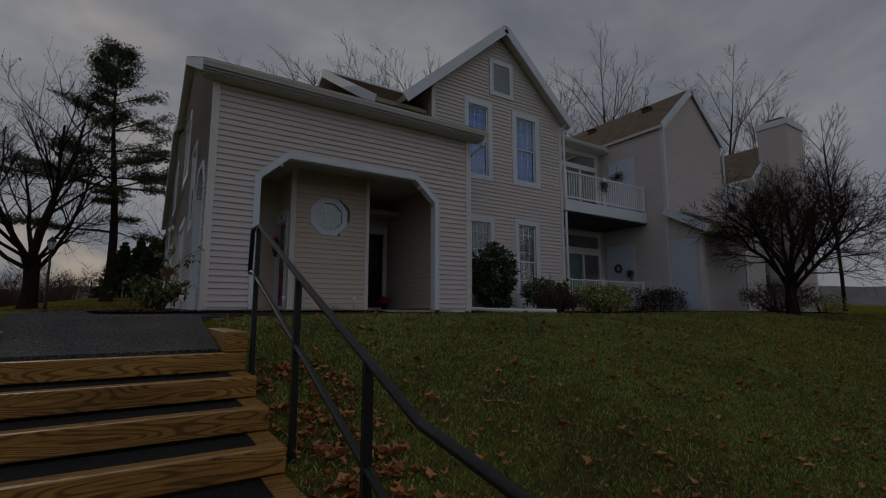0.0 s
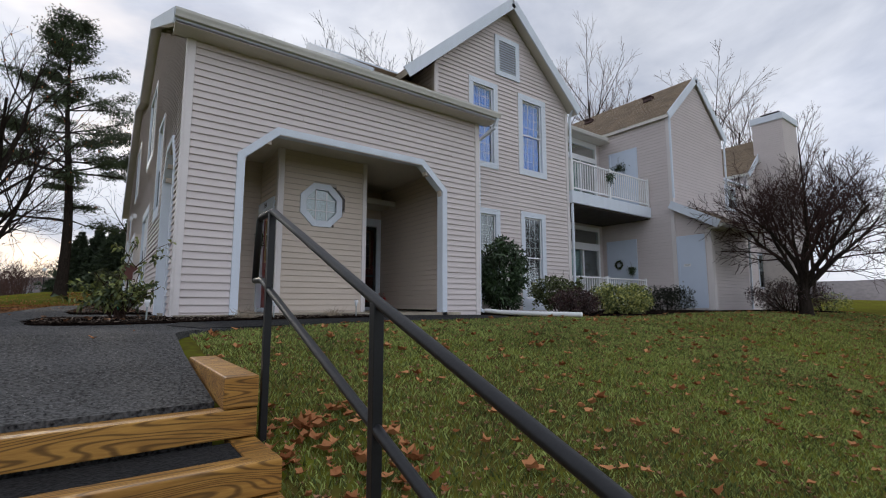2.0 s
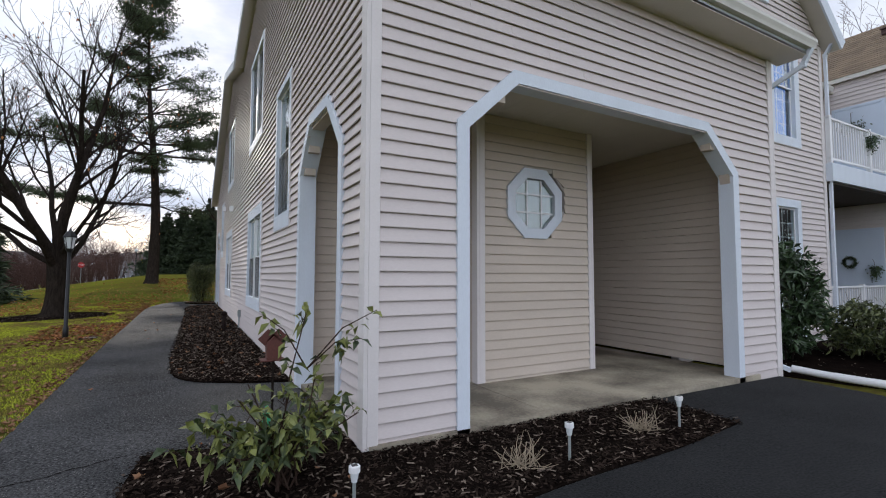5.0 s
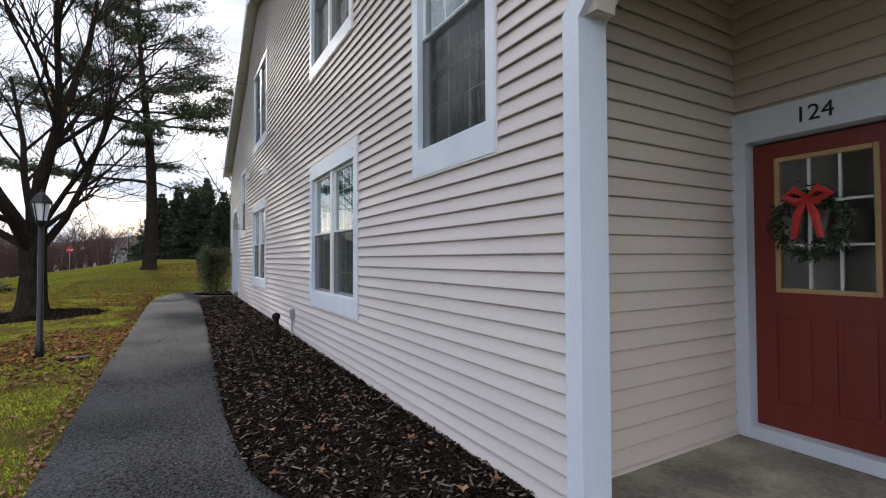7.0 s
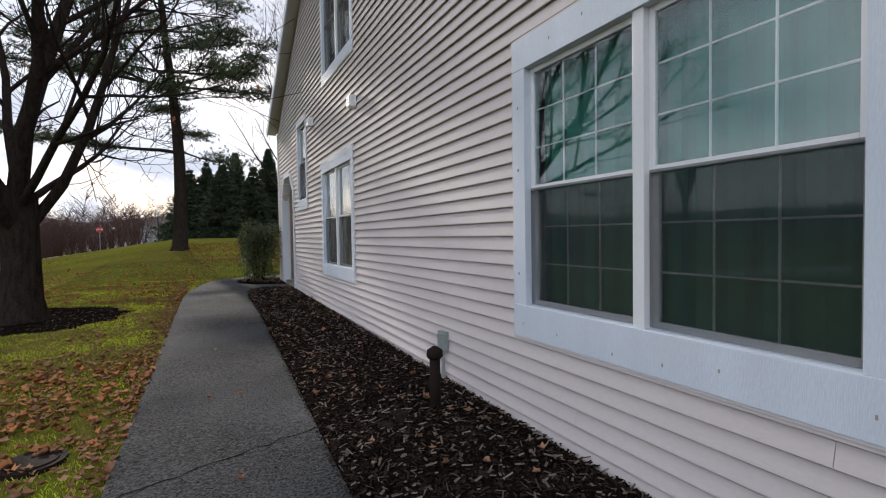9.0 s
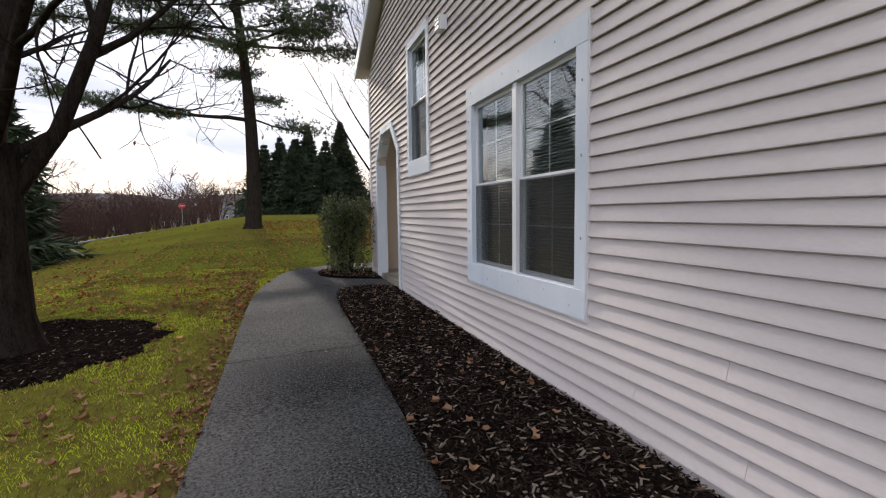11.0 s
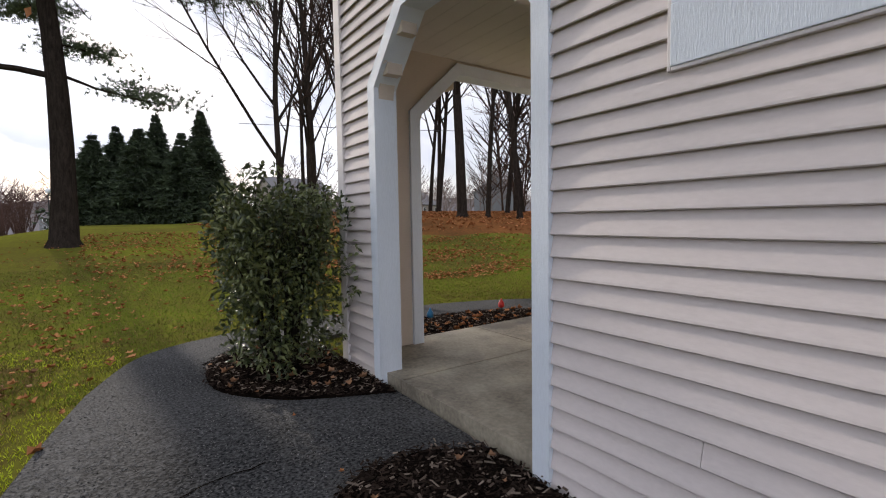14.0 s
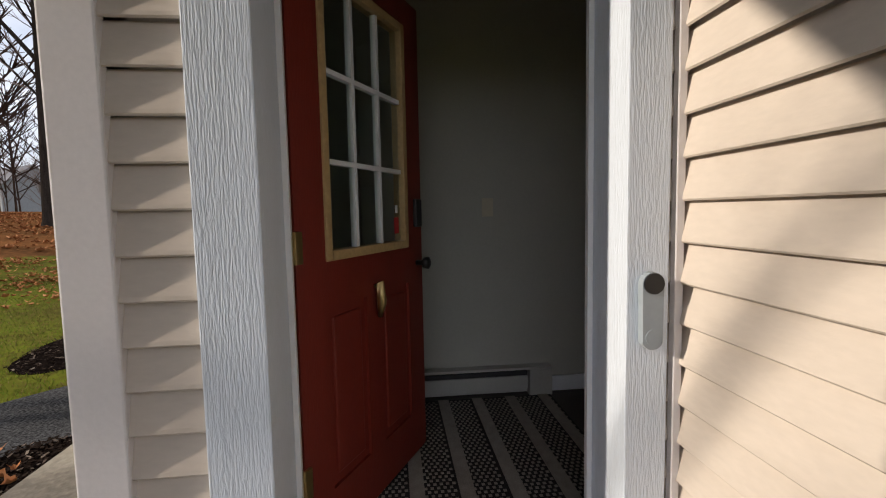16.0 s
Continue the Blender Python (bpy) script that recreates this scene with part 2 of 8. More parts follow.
    t.links.new(bp.outputs["Normal"], b.inputs["Normal"])
    return m


M_TIMBER = timber_material()
M_BLACKMETAL = material("black_painted_steel", (0.014, 0.015, 0.017), 0.4, spec=0.35, vary=0.2, scale=6, fine=90, bump=0.08)
M_BARK = material("bark", (0.052, 0.042, 0.035), 0.95, dark=(0.014, 0.011, 0.0095), scale=5, fine=30, bump=1.0, stretch=(3, 3, 0.6), relief=0.03, spec=0.0)
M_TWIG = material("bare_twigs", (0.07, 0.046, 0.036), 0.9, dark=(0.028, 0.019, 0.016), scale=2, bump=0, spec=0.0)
# twigs paled in colour to imitate distance haze and sunlight
M_HAZETWIG = material("hazed_far_twigs", (0.24, 0.19, 0.17), 0.9, dark=(0.13, 0.10, 0.092), scale=0.3, bump=0, spec=0.0)
M_SCRUBTWIG = material("grey_brown_twigs", (0.10, 0.07, 0.06), 0.9, dark=(0.05, 0.035, 0.03), scale=0.3, bump=0, spec=0.0)
M_REDTWIG = material("reddish_twigs", (0.075, 0.045, 0.04), 0.9, dark=(0.03, 0.019, 0.018), scale=2, bump=0, spec=0.0)
M_NEEDLE = material("pine_needles", (0.085, 0.12, 0.045), 0.75, dark=(0.022, 0.038, 0.018), scale=0.8, fine=6, bump=0, island=0.8)
M_SPRUCE = material("spruce_needles", (0.055, 0.082, 0.036), 0.8, dark=(0.014, 0.024, 0.012), scale=0.8, fine=6, bump=0, island=0.8)
M_SHRUB = material("shrub_leaves", (0.14, 0.16, 0.055), 0.4, spec=0.4, dark=(0.03, 0.043, 0.016), scale=2, fine=12, bump=0, island=0.9)
M_RHODO = material("rhododendron_leaves", (0.055, 0.10, 0.035), 0.4, dark=(0.015, 0.032, 0.012), scale=2, fine=12, bump=0, island=0.8)
M_BOXWOOD = material("boxwood_leaves", (0.03, 0.035, 0.02), 0.6, dark=(0.01, 0.012, 0.009), scale=2, fine=12, bump=0, island=0.8, spec=0.2)
M_YELLOW = material("variegated_leaves", (0.42, 0.42, 0.12), 0.5, dark=(0.06, 0.10, 0.03), scale=3, fine=12, bump=0, island=1.2)
M_REDSHRUB = material("reddish_shrub_leaves", (0.085, 0.04, 0.035), 0.6, dark=(0.025, 0.014, 0.014), scale=3, fine=12, bump=0, island=0.9)
M_HYDRANGEA = material("fading_shrub_leaves", (0.19, 0.21, 0.05), 0.5, dark=(0.035, 0.055, 0.018), scale=3, fine=12, bump=0, island=1.2)
M_REDDOOR = material("red_painted_door", (0.20, 0.024, 0.013), 0.45, vary=0.12, scale=3, fine=70, bump=0.12, stretch=(3, 3, 0.4))
M_BLUEDOOR = material("pale_blue_door", (0.62, 0.70, 0.82), 0.5, vary=0.03, bump=0.03)
M_INTERIOR = material("interior_plaster", (0.54, 0.53, 0.46), 0.9, vary=0.04, bump=0.05)
# near-black that puts the darkness of unlit interiors into the colour
M_DARK = material("unlit_interior", (0.05, 0.05, 0.05), 0.9)
M_GLASS = glass_material("window_glass", (0.85, 0.95, 0.93), mix=0.045)
M_BLACK = material("black_plastic", (0.012, 0.012, 0.013), 0.35, vary=0.1, bump=0.02)
M_STONE = material("foundation_stone", (0.40, 0.36, 0.31), 0.9, bump=0.4)


def screen_material():
    """Fine insect screening: partly see-through."""
    m = bpy.data.materials.new("insect_screen")
    m.use_nodes = True
    t = m.node_tree
    t.nodes["Principled BSDF"].inputs["Base Color"].default_value = (0.012, 0.014, 0.014, 1)
    t.nodes["Principled BSDF"].inputs["Roughness"].default_value = 0.8
    tr, mx = t.nodes.new("ShaderNodeBsdfTransparent"), t.nodes.new("ShaderNodeMixShader")
    mx.inputs[0].default_value = 0.32
    t.links.new(tr.outputs[0], mx.inputs[1])
    t.links.new(t.nodes["Principled BSDF"].outputs[0], mx.inputs[2])
    t.links.new(mx.outputs[0], t.nodes["Material Output"].inputs["Surface"])
    return m


M_SCREEN = screen_material()

# ---- building helpers ----
def mesh_of(name, bm, *mats, smooth=False):
    me = bpy.data.meshes.new(name)
    bm.normal_update()
    bm.to_mesh(me)
    bm.free()
    for m in mats:
        me.materials.append(m)
    if smooth:
        me.shade_smooth()
    return me


def thing(name, label, category, place=(0, 0, 0), turn=0, group=""):
    """An Empty at a thing's base that parents its parts."""
    e = new(name)
    e.matrix_world = pose(*place, 0, 0, turn)
    e.empty_display_size = 0.1
    return tagged(e, label, category, group)


def part(name, bm, mat, parent, label="", smooth=False):
    """One mesh object under a thing or part; the mesh is in the parent's own axes."""
    ob = new(name, mesh_of(name, bm, *(mat if isinstance(mat, (tuple, list)) else (mat,)), smooth=smooth))
    ob.parent = parent
    return tagged(ob, label)


def structure(name, bm, mat, label="", category="", smooth=False):
    ob = new(name, mesh_of(name, bm, *(mat if isinstance(mat, (tuple, list)) else (mat,)), smooth=smooth))
    return tagged(ob, label, category, kind="structure")


def box(bm, lo, hi, bevel=0.0):
    """An axis-aligned block, its edges bevelled."""
    lo, hi = Vector(lo), Vector(hi)
    r = bmesh.ops.create_cube(bm, size=1.0, matrix=Matrix.Translation((lo + hi) / 2) @ Matrix.Diagonal((*(hi - lo), 1)))
    if bevel:
        edges = list({e for v in r["verts"] for e in v.link_edges})
        bmesh.ops.bevel(bm, geom=edges, offset=bevel, segments=2, affect="EDGES", profile=0.6)
    return bm


def block(lo, hi, bevel=0.0):
    return box(bmesh.new(), lo, hi, bevel)


def prism(bm, outline, axis, a, b):
    """Extrudes a flat outline of (u, v) pairs from a to b along an axis: 'x' takes (y, z), 'y' takes (x, z), 'z' takes (x, y)."""
    def at(u, v, w):
        return {"x": (w, u, v), "y": (u, w, v), "z": (u, v, w)}[axis]
    n = len(outline)
    va = [bm.verts.new(at(u, v, a)) for u, v in outline]
    vb = [bm.verts.new(at(u, v, b)) for u, v in outline]
    bm.faces.new(va)
    bm.faces.new(vb[::-1])
    for i in range(n):
        bm.faces.new((va[i], vb[i], vb[(i + 1) % n], va[(i + 1) % n]))
    bmesh.ops.recalc_face_normals(bm, faces=bm.faces)
    return bm


def tube(bm, points, radii, sides=8, cap=True):
    """A round bar through the points."""
    points = [Vector(p) for p in points]
    if not isinstance(radii, (list, tuple)):
        radii = [radii] * len(points)
    rings, up = [], None
    for i, p in enumerate(points):
        d = (points[min(i + 1, len(points) - 1)] - points[max(i - 1, 0)]).normalized()
        if up is None:
            up = d.orthogonal().normalized()
        up = (up - d * up.dot(d))
        up = up.normalized() if up.length > 1e-6 else d.orthogonal().normalized()
        side = d.cross(up)
        rings.append([bm.verts.new(p + radii[i] * (math.cos(2 * math.pi * k / sides) * up + math.sin(2 * math.pi * k / sides) * side)) for k in range(sides)])
    for a, b in zip(rings, rings[1:]):
        for k in range(sides):
            bm.faces.new((a[k], a[(k + 1) % sides], b[(k + 1) % sides], b[k]))
    if cap:
        bm.faces.new(rings[0][::-1])
        bm.faces.new(rings[-1])
    return bm


def cut(spans, lo, hi):
    """Takes lo..hi out of a list of spans."""
    out = []
    for a, b in spans:
        if hi <= a or lo >= b:
            out.append((a, b))
        else:
            if lo > a:
                out.append((a, lo))
            if hi < b:
                out.append((hi, b))
    return out


def outline_span(outline, z):
    """Where a convex outline of (u, z) pairs is crossed at height z."""
    us = []
    for (u0, z0), (u1, z1) in zip(outline, outline[1:] + outline[:1]):
        if (z0 - z) * (z1 - z) <= 0 and z0 != z1:
            us.append(u0 + (u1 - u0) * (z - z0) / (z1 - z0))
    return (min(us), max(us)) if len(us) > 1 else None


def strips(face, holes, z0, z1, step, phase=0.0):
    """Slices a wall's outline less its openings into level courses: (zb, zt, [(u0b, u1b, u0t, u1t), ...])."""
    levels = {z0, z1}
    z = phase - 3 * step
    while z < z1 - 0.02:
        if z > z0 + 0.02:
            levels.add(z)
        z += step
    levels = sorted(levels)
    for zb, zt in zip(levels, levels[1:]):
        def spans(zz):
            s = outline_span(face, zz)
            if not s:
                return []
            s = [s]
            for h in holes:
                c = outline_span(h, zz)
                if c:
                    s = cut(s, *c)
            return s
        e = (zt - zb) * 0.02
        sb, st, sm = spans(zb + e), spans(zt - e), spans((zb + zt) / 2)
        if len(sb) == len(st) == len(sm):
            yield zb, zt, [(a[0], a[1], b[0], b[1]) for a, b in zip(sb, st)]
        else:
            yield zb, zt, [(a[0], a[1], a[0], a[1]) for a in sm]


COURSE = 0.113


def lengths(span, z):
    """Cuts a course of siding into panel lengths with fine open joints."""
    a, b, c, d = span
    lo, hi = max(a, c), min(b, d)
    if hi - lo < 4.5:
        return [span]
    cut = lo + 0.9 + 2.9 * ((z * 37.7 + 0.21 * a) % 1.0)
    out, p, q = [], a, c
    while cut < hi - 0.8:
        out.append((p, cut - 0.0012, q, cut - 0.0012))
        p = q = cut + 0.0012
        cut += 3.66
    return out + [(p, b, q, d)]


def clad_wall(name, axis, plane, out, face, holes, label, thick=0.14, mat=None, whole=True, inner=None, phase=0.079, course=COURSE):
    """A framed wall with its openings, clad in lapped siding boards. axis: 'x' for a wall in a plane of x, whose outline is (y, z); 'y' for a plane of y.
    out: the side the siding faces, -1 or 1. whole: each board an object; else all in one."""
    mat = mat or M_SIDING
    z0, z1 = min(v for _, v in face), max(v for _, v in face)

    def at(u, z, d):
        return (plane + out * d, u, z) if axis == "x" else (u, plane + out * d, z)

    core = bmesh.new()
    for zb, zt, spans in strips(face, holes, z0, z1, 0.25, phase):
        for a, b, c, d in spans:
            q = [(a, zb), (b, zb), (d, zt), (c, zt)]
            v = [core.verts.new(at(u, z, 0)) for u, z in q] + [core.verts.new(at(u, z, -thick)) for u, z in q]
            for f in ((0, 1, 2, 3), (7, 6, 5, 4), (0, 4, 5, 1), (1, 5, 6, 2), (2, 6, 7, 3), (3, 7, 4, 0)):
                core.faces.new([v[i] for i in f])
    bmesh.ops.recalc_face_normals(core, faces=core.faces)
    wall = structure(name, core, M_WALL if inner is None else inner, label, "wall")
    joined = None if whole else bmesh.new()
    for zb, zt, spans in strips(face, holes, z0, z1, course, phase):
        for a, b, c, d in [q for s in spans for q in lengths(s, zb)]:
            if max(b - a, d - c) < 0.01:
                continue
            bm = joined if joined is not None else bmesh.new()
            lap = 0.009
            prof = [(zb + 0.013, 0.003), (zb - 0.004, 0.026), (zb + 0.001, 0.031), (zb + 0.012, 0.0295), (zt - lap, 0.007), (zt - 0.003, 0.003)]
            left, right = [], []
            for z, dep in prof:
                k = min(max((z - zb) / (zt - zb), 0), 1)
                left.append(bm.verts.new(at(a + (c - a) * k, z, dep)))
                right.append(bm.verts.new(at(b + (d - b) * k, z, dep)))
            for i in range(len(prof) - 1):
                bm.faces.new((left[i], right[i], right[i + 1], left[i + 1]) if (out < 0) == (axis == "y") else (left[i + 1], right[i + 1], right[i], left[i]))
            bm.faces.new(left)
            bm.faces.new(right[::-1])
            if joined is None:
                part("siding_board", bm, mat, wall)
    if joined is not None:
        tagged(part("siding", joined, mat, wall), kind="stuff")
    return wall


def octagon_arch(u0, u1, z0, spring, top, chamfer):
    return [(u0, z0), (u1, z0), (u1, spring), (u1 - chamfer, top), (u0 + chamfer, top), (u0, spring)]


def rect(u0, u1, z0, z1):
    return [(u0, z0), (u1, z0), (u1, z1), (u0, z1)]


def arch_trim(name, axis, plane, out, u0, u1, z0, spring, top, chamfer, width, depth, label):
    """Painted boards round an arch: two jambs, two slanting boards and a head, each a part."""
    t = thing(name, label, "trim")
    t["kind"] = "structure"
    k = width * math.tan(radians(22.5))
    o = [(u0 - width, z0), (u0 - width, spring + k), (u0 + chamfer - k * 1.0, top + width), (u1 - chamfer + k * 1.0, top + width), (u1 + width, spring + k), (u1 + width, z0)]
    i = [(u0, z0), (u0, spring), (u0 + chamfer, top), (u1 - chamfer, top), (u1, spring), (u1, z0)]
    lo, hi = plane - out * depth, plane + out * 0.045
    for n, nm in enumerate(("jamb", "slanting_board", "head_board", "slanting_board", "jamb")):
        part(nm, prism(bmesh.new(), [o[n], o[n + 1], i[n + 1], i[n]], axis, lo, hi), M_TRIM, t)
    return t


def window(name, axis, plane, out, u0, u1, z0, z1, trim, label, sashes=2, grid=(3, 2), split=0.5, head=None, sill=None, blind=None, screen=True):
    """A window in its painted casing: u0..u1, z0..z1 are the casing's outer edges. sashes: double-hung units side by side."""
    t = thing(name, label, "window")
    t["kind"] = "structure"
    head, sill = head or trim, sill or trim
    a, b = sorted((plane - out * 0.10, plane + out * 0.032))

    def slab(nm, p, q, r, s, near, far, mat, parent, label=""):
        lo, hi = sorted((plane + out * near, plane + out * far))
        bm = bmesh.new()
        box(bm, (lo, p, r) if axis == "x" else (p, lo, r), (hi, q, s) if axis == "x" else (q, hi, s), 0.004)
        return part(nm, bm, mat, parent, label)

    slab("head_casing", u0, u1, z1 - head, z1, -0.10, 0.040, M_TRIM, t)
    slab("sill_casing", u0, u1, z0, z0 + sill, -0.10, 0.042, M_TRIM, t)
    slab("side_casing", u0, u0 + trim, z0 + sill, z1 - head, -0.10, 0.038, M_TRIM, t)
    slab("side_casing", u1 - trim, u1, z0 + sill, z1 - head, -0.10, 0.038, M_TRIM, t)
    # the vinyl channel that receives the siding
    c = 0.016
    slab("siding_channel", u0 - c, u0, z0 - c, z1 + c, -0.02, 0.036, M_CORNER, t)
    slab("siding_channel", u1, u1 + c, z0 - c, z1 + c, -0.02, 0.036, M_CORNER, t)
    slab("siding_channel", u0, u1, z1, z1 + c, -0.02, 0.036, M_CORNER, t)
    slab("siding_channel", u0, u1, z0 - c, z0, -0.02, 0.036, M_CORNER, t)
    if axis == "x" and sashes == 2 and z0 < 2:
        marks = random.Random(int(u0 * 10))
        spots = [(u0 + (u1 - u0) * (k + marks.uniform(0.2, 0.8)) / 6, z0 + sill * marks.uniform(0.25, 0.8)) for k in range(6)]
        spots += [(u0 + (u1 - u0) * (k + marks.uniform(0.2, 0.8)) / 4, z1 - head * marks.uniform(0.3, 0.8)) for k in range(4)]
        spots += [(e, z0 + sill + (z1 - head - z0 - sill) * (k + marks.uniform(0.2, 0.8)) / 3) for e in (u0 + trim * 0.45, u1 - trim * 0.45) for k in range(3)]
        for u, z in spots:
            slab("nail_mark", u - 0.006, u + 0.006, z - 0.011, z + 0.011, 0.036, 0.0428, M_STONE, t)
    w0, w1, y0, y1 = u0 + trim, u1 - trim, z0 + sill, z1 - head
    mull = 0.075
    wide = (w1 - w0 - mull * (sashes - 1)) / sashes
    for s in range(sashes):
        p = w0 + s * (wide + mull)
        if s:
            slab("mullion", p - mull, p, y0, y1, -0.08, 0.022, M_VINYL, t)
        zm = y0 + (y1 - y0) * split
        for k, (c, d, near) in enumerate(((y0, zm + 0.02, -0.05), (zm - 0.02, y1, -0.02))):
            r = 0.038
            slab("sash", p, p + r, c, d, near - 0.03, near, M_VINYL, t)
            slab("sash", p + wide - r, p + wide, c, d, near - 0.03, near, M_VINYL, t)
            slab("rail", p + r, p + wide - r, c, c + r, near - 0.03, near, M_VINYL, t)
            slab("rail", p + r, p + wide - r, d - r, d, near - 0.03, near, M_VINYL, t)
            pane = slab("pane", p + r, p + wide - r, c + r, d - r, near - 0.018, near - 0.014, M_GLASS, t)
            pane.visible_shadow = False
            if (k == 0 and screen) or screen == "full":
                slab("screen", p + 0.01, p + wide - 0.01, c + 0.01, d - 0.025, -0.014, -0.011, M_SCREEN, t)
            for g in range(1, grid[0]):
                u = p + r + (wide - 2 * r) * g / grid[0]
                slab("muntin", u - 0.0055, u + 0.0055, c + r, d - r, near - 0.03, near - 0.019, M_VINYL, t)
            for g in range(1, grid[1]):
                z = c + r + (d - c - 2 * r) * g / grid[1]
                slab("muntin", p + r, p + wide - r, z - 0.0055, z + 0.0055, near - 0.032, near - 0.021, M_VINYL, t)
    if blind is not None:
        if blind == "slats":
            z = y0 + 0.02
            while z < y1 - 0.02:
                slab("blind_slat", w0, w1, z, z + 0.022, -0.16, -0.155, M_BLIND, t)
                z += 0.03
        else:
            lo, hi = sorted((plane - out * 0.24, plane - out * 0.18))
            bm = bmesh.new()
            n = 60
            for i in range(n):
                u, v = w0 + (w1 - w0) * i / n, w0 + (w1 - w0) * (i + 1) / n
                d0, d1 = (plane - out * (0.15 + 0.015 * math.sin(i * 1.3)), plane - out * (0.15 + 0.015 * math.sin((i + 1) * 1.3)))
                q = [(u, d0, y0), (v, d1, y0), (v, d1, y1), (u, d0, y1)]
                bm.faces.new([bm.verts.new((dd, uu, zz) if axis == "x" else (uu, dd, zz)) for uu, dd, zz in q])
            # some windows colour this panel as room darkness, others as sky reflection
            part("curtain", bm, blind, t)
    return t


M_CURTAIN = material("green_curtain", (0.07, 0.30, 0.235), 0.9, vary=0.15, scale=2, fine=40, bump=0.1)
M_WHITECURTAIN = material("white_curtain", (0.5, 0.52, 0.52), 0.9, vary=0.1, scale=2, fine=40, bump=0.1)
# dark grey that paints the dimness of the rooms behind the glass
M_DIMROOM = material("dim_room_grey", (0.14, 0.15, 0.15), 0.9, vary=0.1, scale=2, fine=40, bump=0.1)
# saturated blue that paints the sky's reflection behind the upper bay panes
M_SKYMIRROR = material("painted_sky_reflection", (0.02, 0.26, 0.95), 0.8, vary=0.1, scale=2, fine=40, bump=0.05)
M_PALEGREEN = material("pale_green_curtain", (0.22, 0.36, 0.31), 0.9, vary=0.15, scale=2, fine=40, bump=0.1)
M_DECKUNDER = material("dark_brown_deck_underside", (0.07, 0.055, 0.045), 0.85, dark=(0.025, 0.02, 0.017), scale=3, fine=30, bump=0.3)
M_BLIND = material("dark_blind_slats", (0.18, 0.18, 0.18), 0.6, vary=0.05, bump=0.02)

M_HALLFLOOR = material("dark_hall_tiles", (0.05, 0.038, 0.03), 0.5, vary=0.2, scale=3, fine=40, bump=0.1)

# ---- ground, paths ----
def smooth(a):
    a = min(max(a, 0.0), 1.0)
    return a * a * (3 - 2 * a)


def ground_z(x, y):
    z = float(np.interp(y, [-60, -6, 0, 1.5, 2.8, 4.2, 5.5, 6.8, 8, 10, 31], [-3.0, -2.1, -1.62, -1.36, -1.04, -0.66, -0.36, -0.12, -0.02, -0.01, 0.17]))
    z += 1.3 * smooth((y - 33) / 26) * smooth((x + 27) / 27)
    z += 0.35 * smooth((y - 60) / 40)
    west = max(0.0, -x - 4)
    z -= 0.092 * west * smooth((y - 14) / 25) * (1 if west < 45 else 45 / west)
    z += 0.75 * smooth((math.hypot(x - 2, y - 31) - 6) / 15) * smooth((x - 3) / 8) * smooth((y - 32) / 8)
    z += 0.05 * (noise.noise((x * 0.12, y * 0.12, 0.3)))
    return z


def path_z(x, y):
    return max(float(np.interp(y, [4.4, 6.6, 10, 31], [-0.305, -0.01, 0.02, 0.21])), ground_z(x, y) + 0.02 if y > 6.6 else -9)


def axis_steps(lo, hi, near0, near1, fine, grow=1.22):
    """Coordinates that are close together between near0 and near1 and wider apart beyond."""
    vals = list(np.arange(near0, near1 + fine / 2, fine))
    s, v = fine, near1
    while v < hi:
        s *= grow
        v += s
        vals.append(v)
    s, v = fine, near0
    while v > lo:
        s *= grow
        v -= s
        vals.insert(0, v)
    return vals


def make_ground():
    bm = bmesh.new()
    xs, ys = axis_steps(-900, 900, -8, 14, 0.5), axis_steps(-900, 900, -2, 40, 0.5)
    grid = [[bm.verts.new((x, y, ground_z(x, y))) for x in xs] for y in ys]
    for j in range(len(ys) - 1):
        for i in range(len(xs) - 1):
            bm.faces.new((grid[j][i], grid[j][i + 1], grid[j + 1][i + 1], grid[j + 1][i]))
    return structure("ground", bm, M_GRASS, "mossy green lawn with brown patches, sloping", "ground", smooth=True)


make_ground()


def sheet(name, outline, lift, height, mat, label, category, step=0.45, skirt=0.35, drop=0.0):
    """A flat-laid surface within an outline, draped over a height, with a skirt into the ground."""
    bm = bmesh.new()
    bm.faces.new([bm.verts.new((x, y, 0)) for x, y in outline])
    for ax in (0, 1):
        lo, hi = min(p[ax] for p in outline), max(p[ax] for p in outline)
        for c in np.arange(math.ceil(lo / step) * step, hi, step):
            co, no = [0, 0, 0], [0, 0, 0]
            co[ax], no[ax] = float(c), 1
            bmesh.ops.bisect_plane(bm, geom=bm.verts[:] + bm.edges[:] + bm.faces[:], plane_co=co, plane_no=no)
    for v in bm.verts:
        v.co.z = height(v.co.x, v.co.y) + lift
    rim = [e for e in bm.edges if e.is_boundary]
    for v in {v for e in rim for v in e.verts}:
        v.co.z -= drop
    r = bmesh.ops.extrude_edge_only(bm, edges=rim)
    for v in r["geom"]:
        if isinstance(v, bmesh.types.BMVert):
            v.co.z -= skirt
    bmesh.ops.recalc_face_normals(bm, faces=bm.faces)
    return structure(name, bm, mat, label, category)


def curve_pts(pts, n=5):
    """Rounds an open run of points with a Catmull-Rom curve."""
    out = []
    for i in range(len(pts) - 1):
        p0, p1, p2, p3 = pts[max(i - 1, 0)], pts[i], pts[i + 1], pts[min(i + 2, len(pts) - 1)]
        for k in range(n):
            t = k / n
            out.append(tuple(0.5 * (2 * b + (c - a) * t + (2 * a - 5 * b + 4 * c - d) * t * t + (3 * b - a - 3 * c + d) * t ** 3) for a, b, c, d in zip(p0, p1, p2, p3)))
    return out + [pts[-1]]


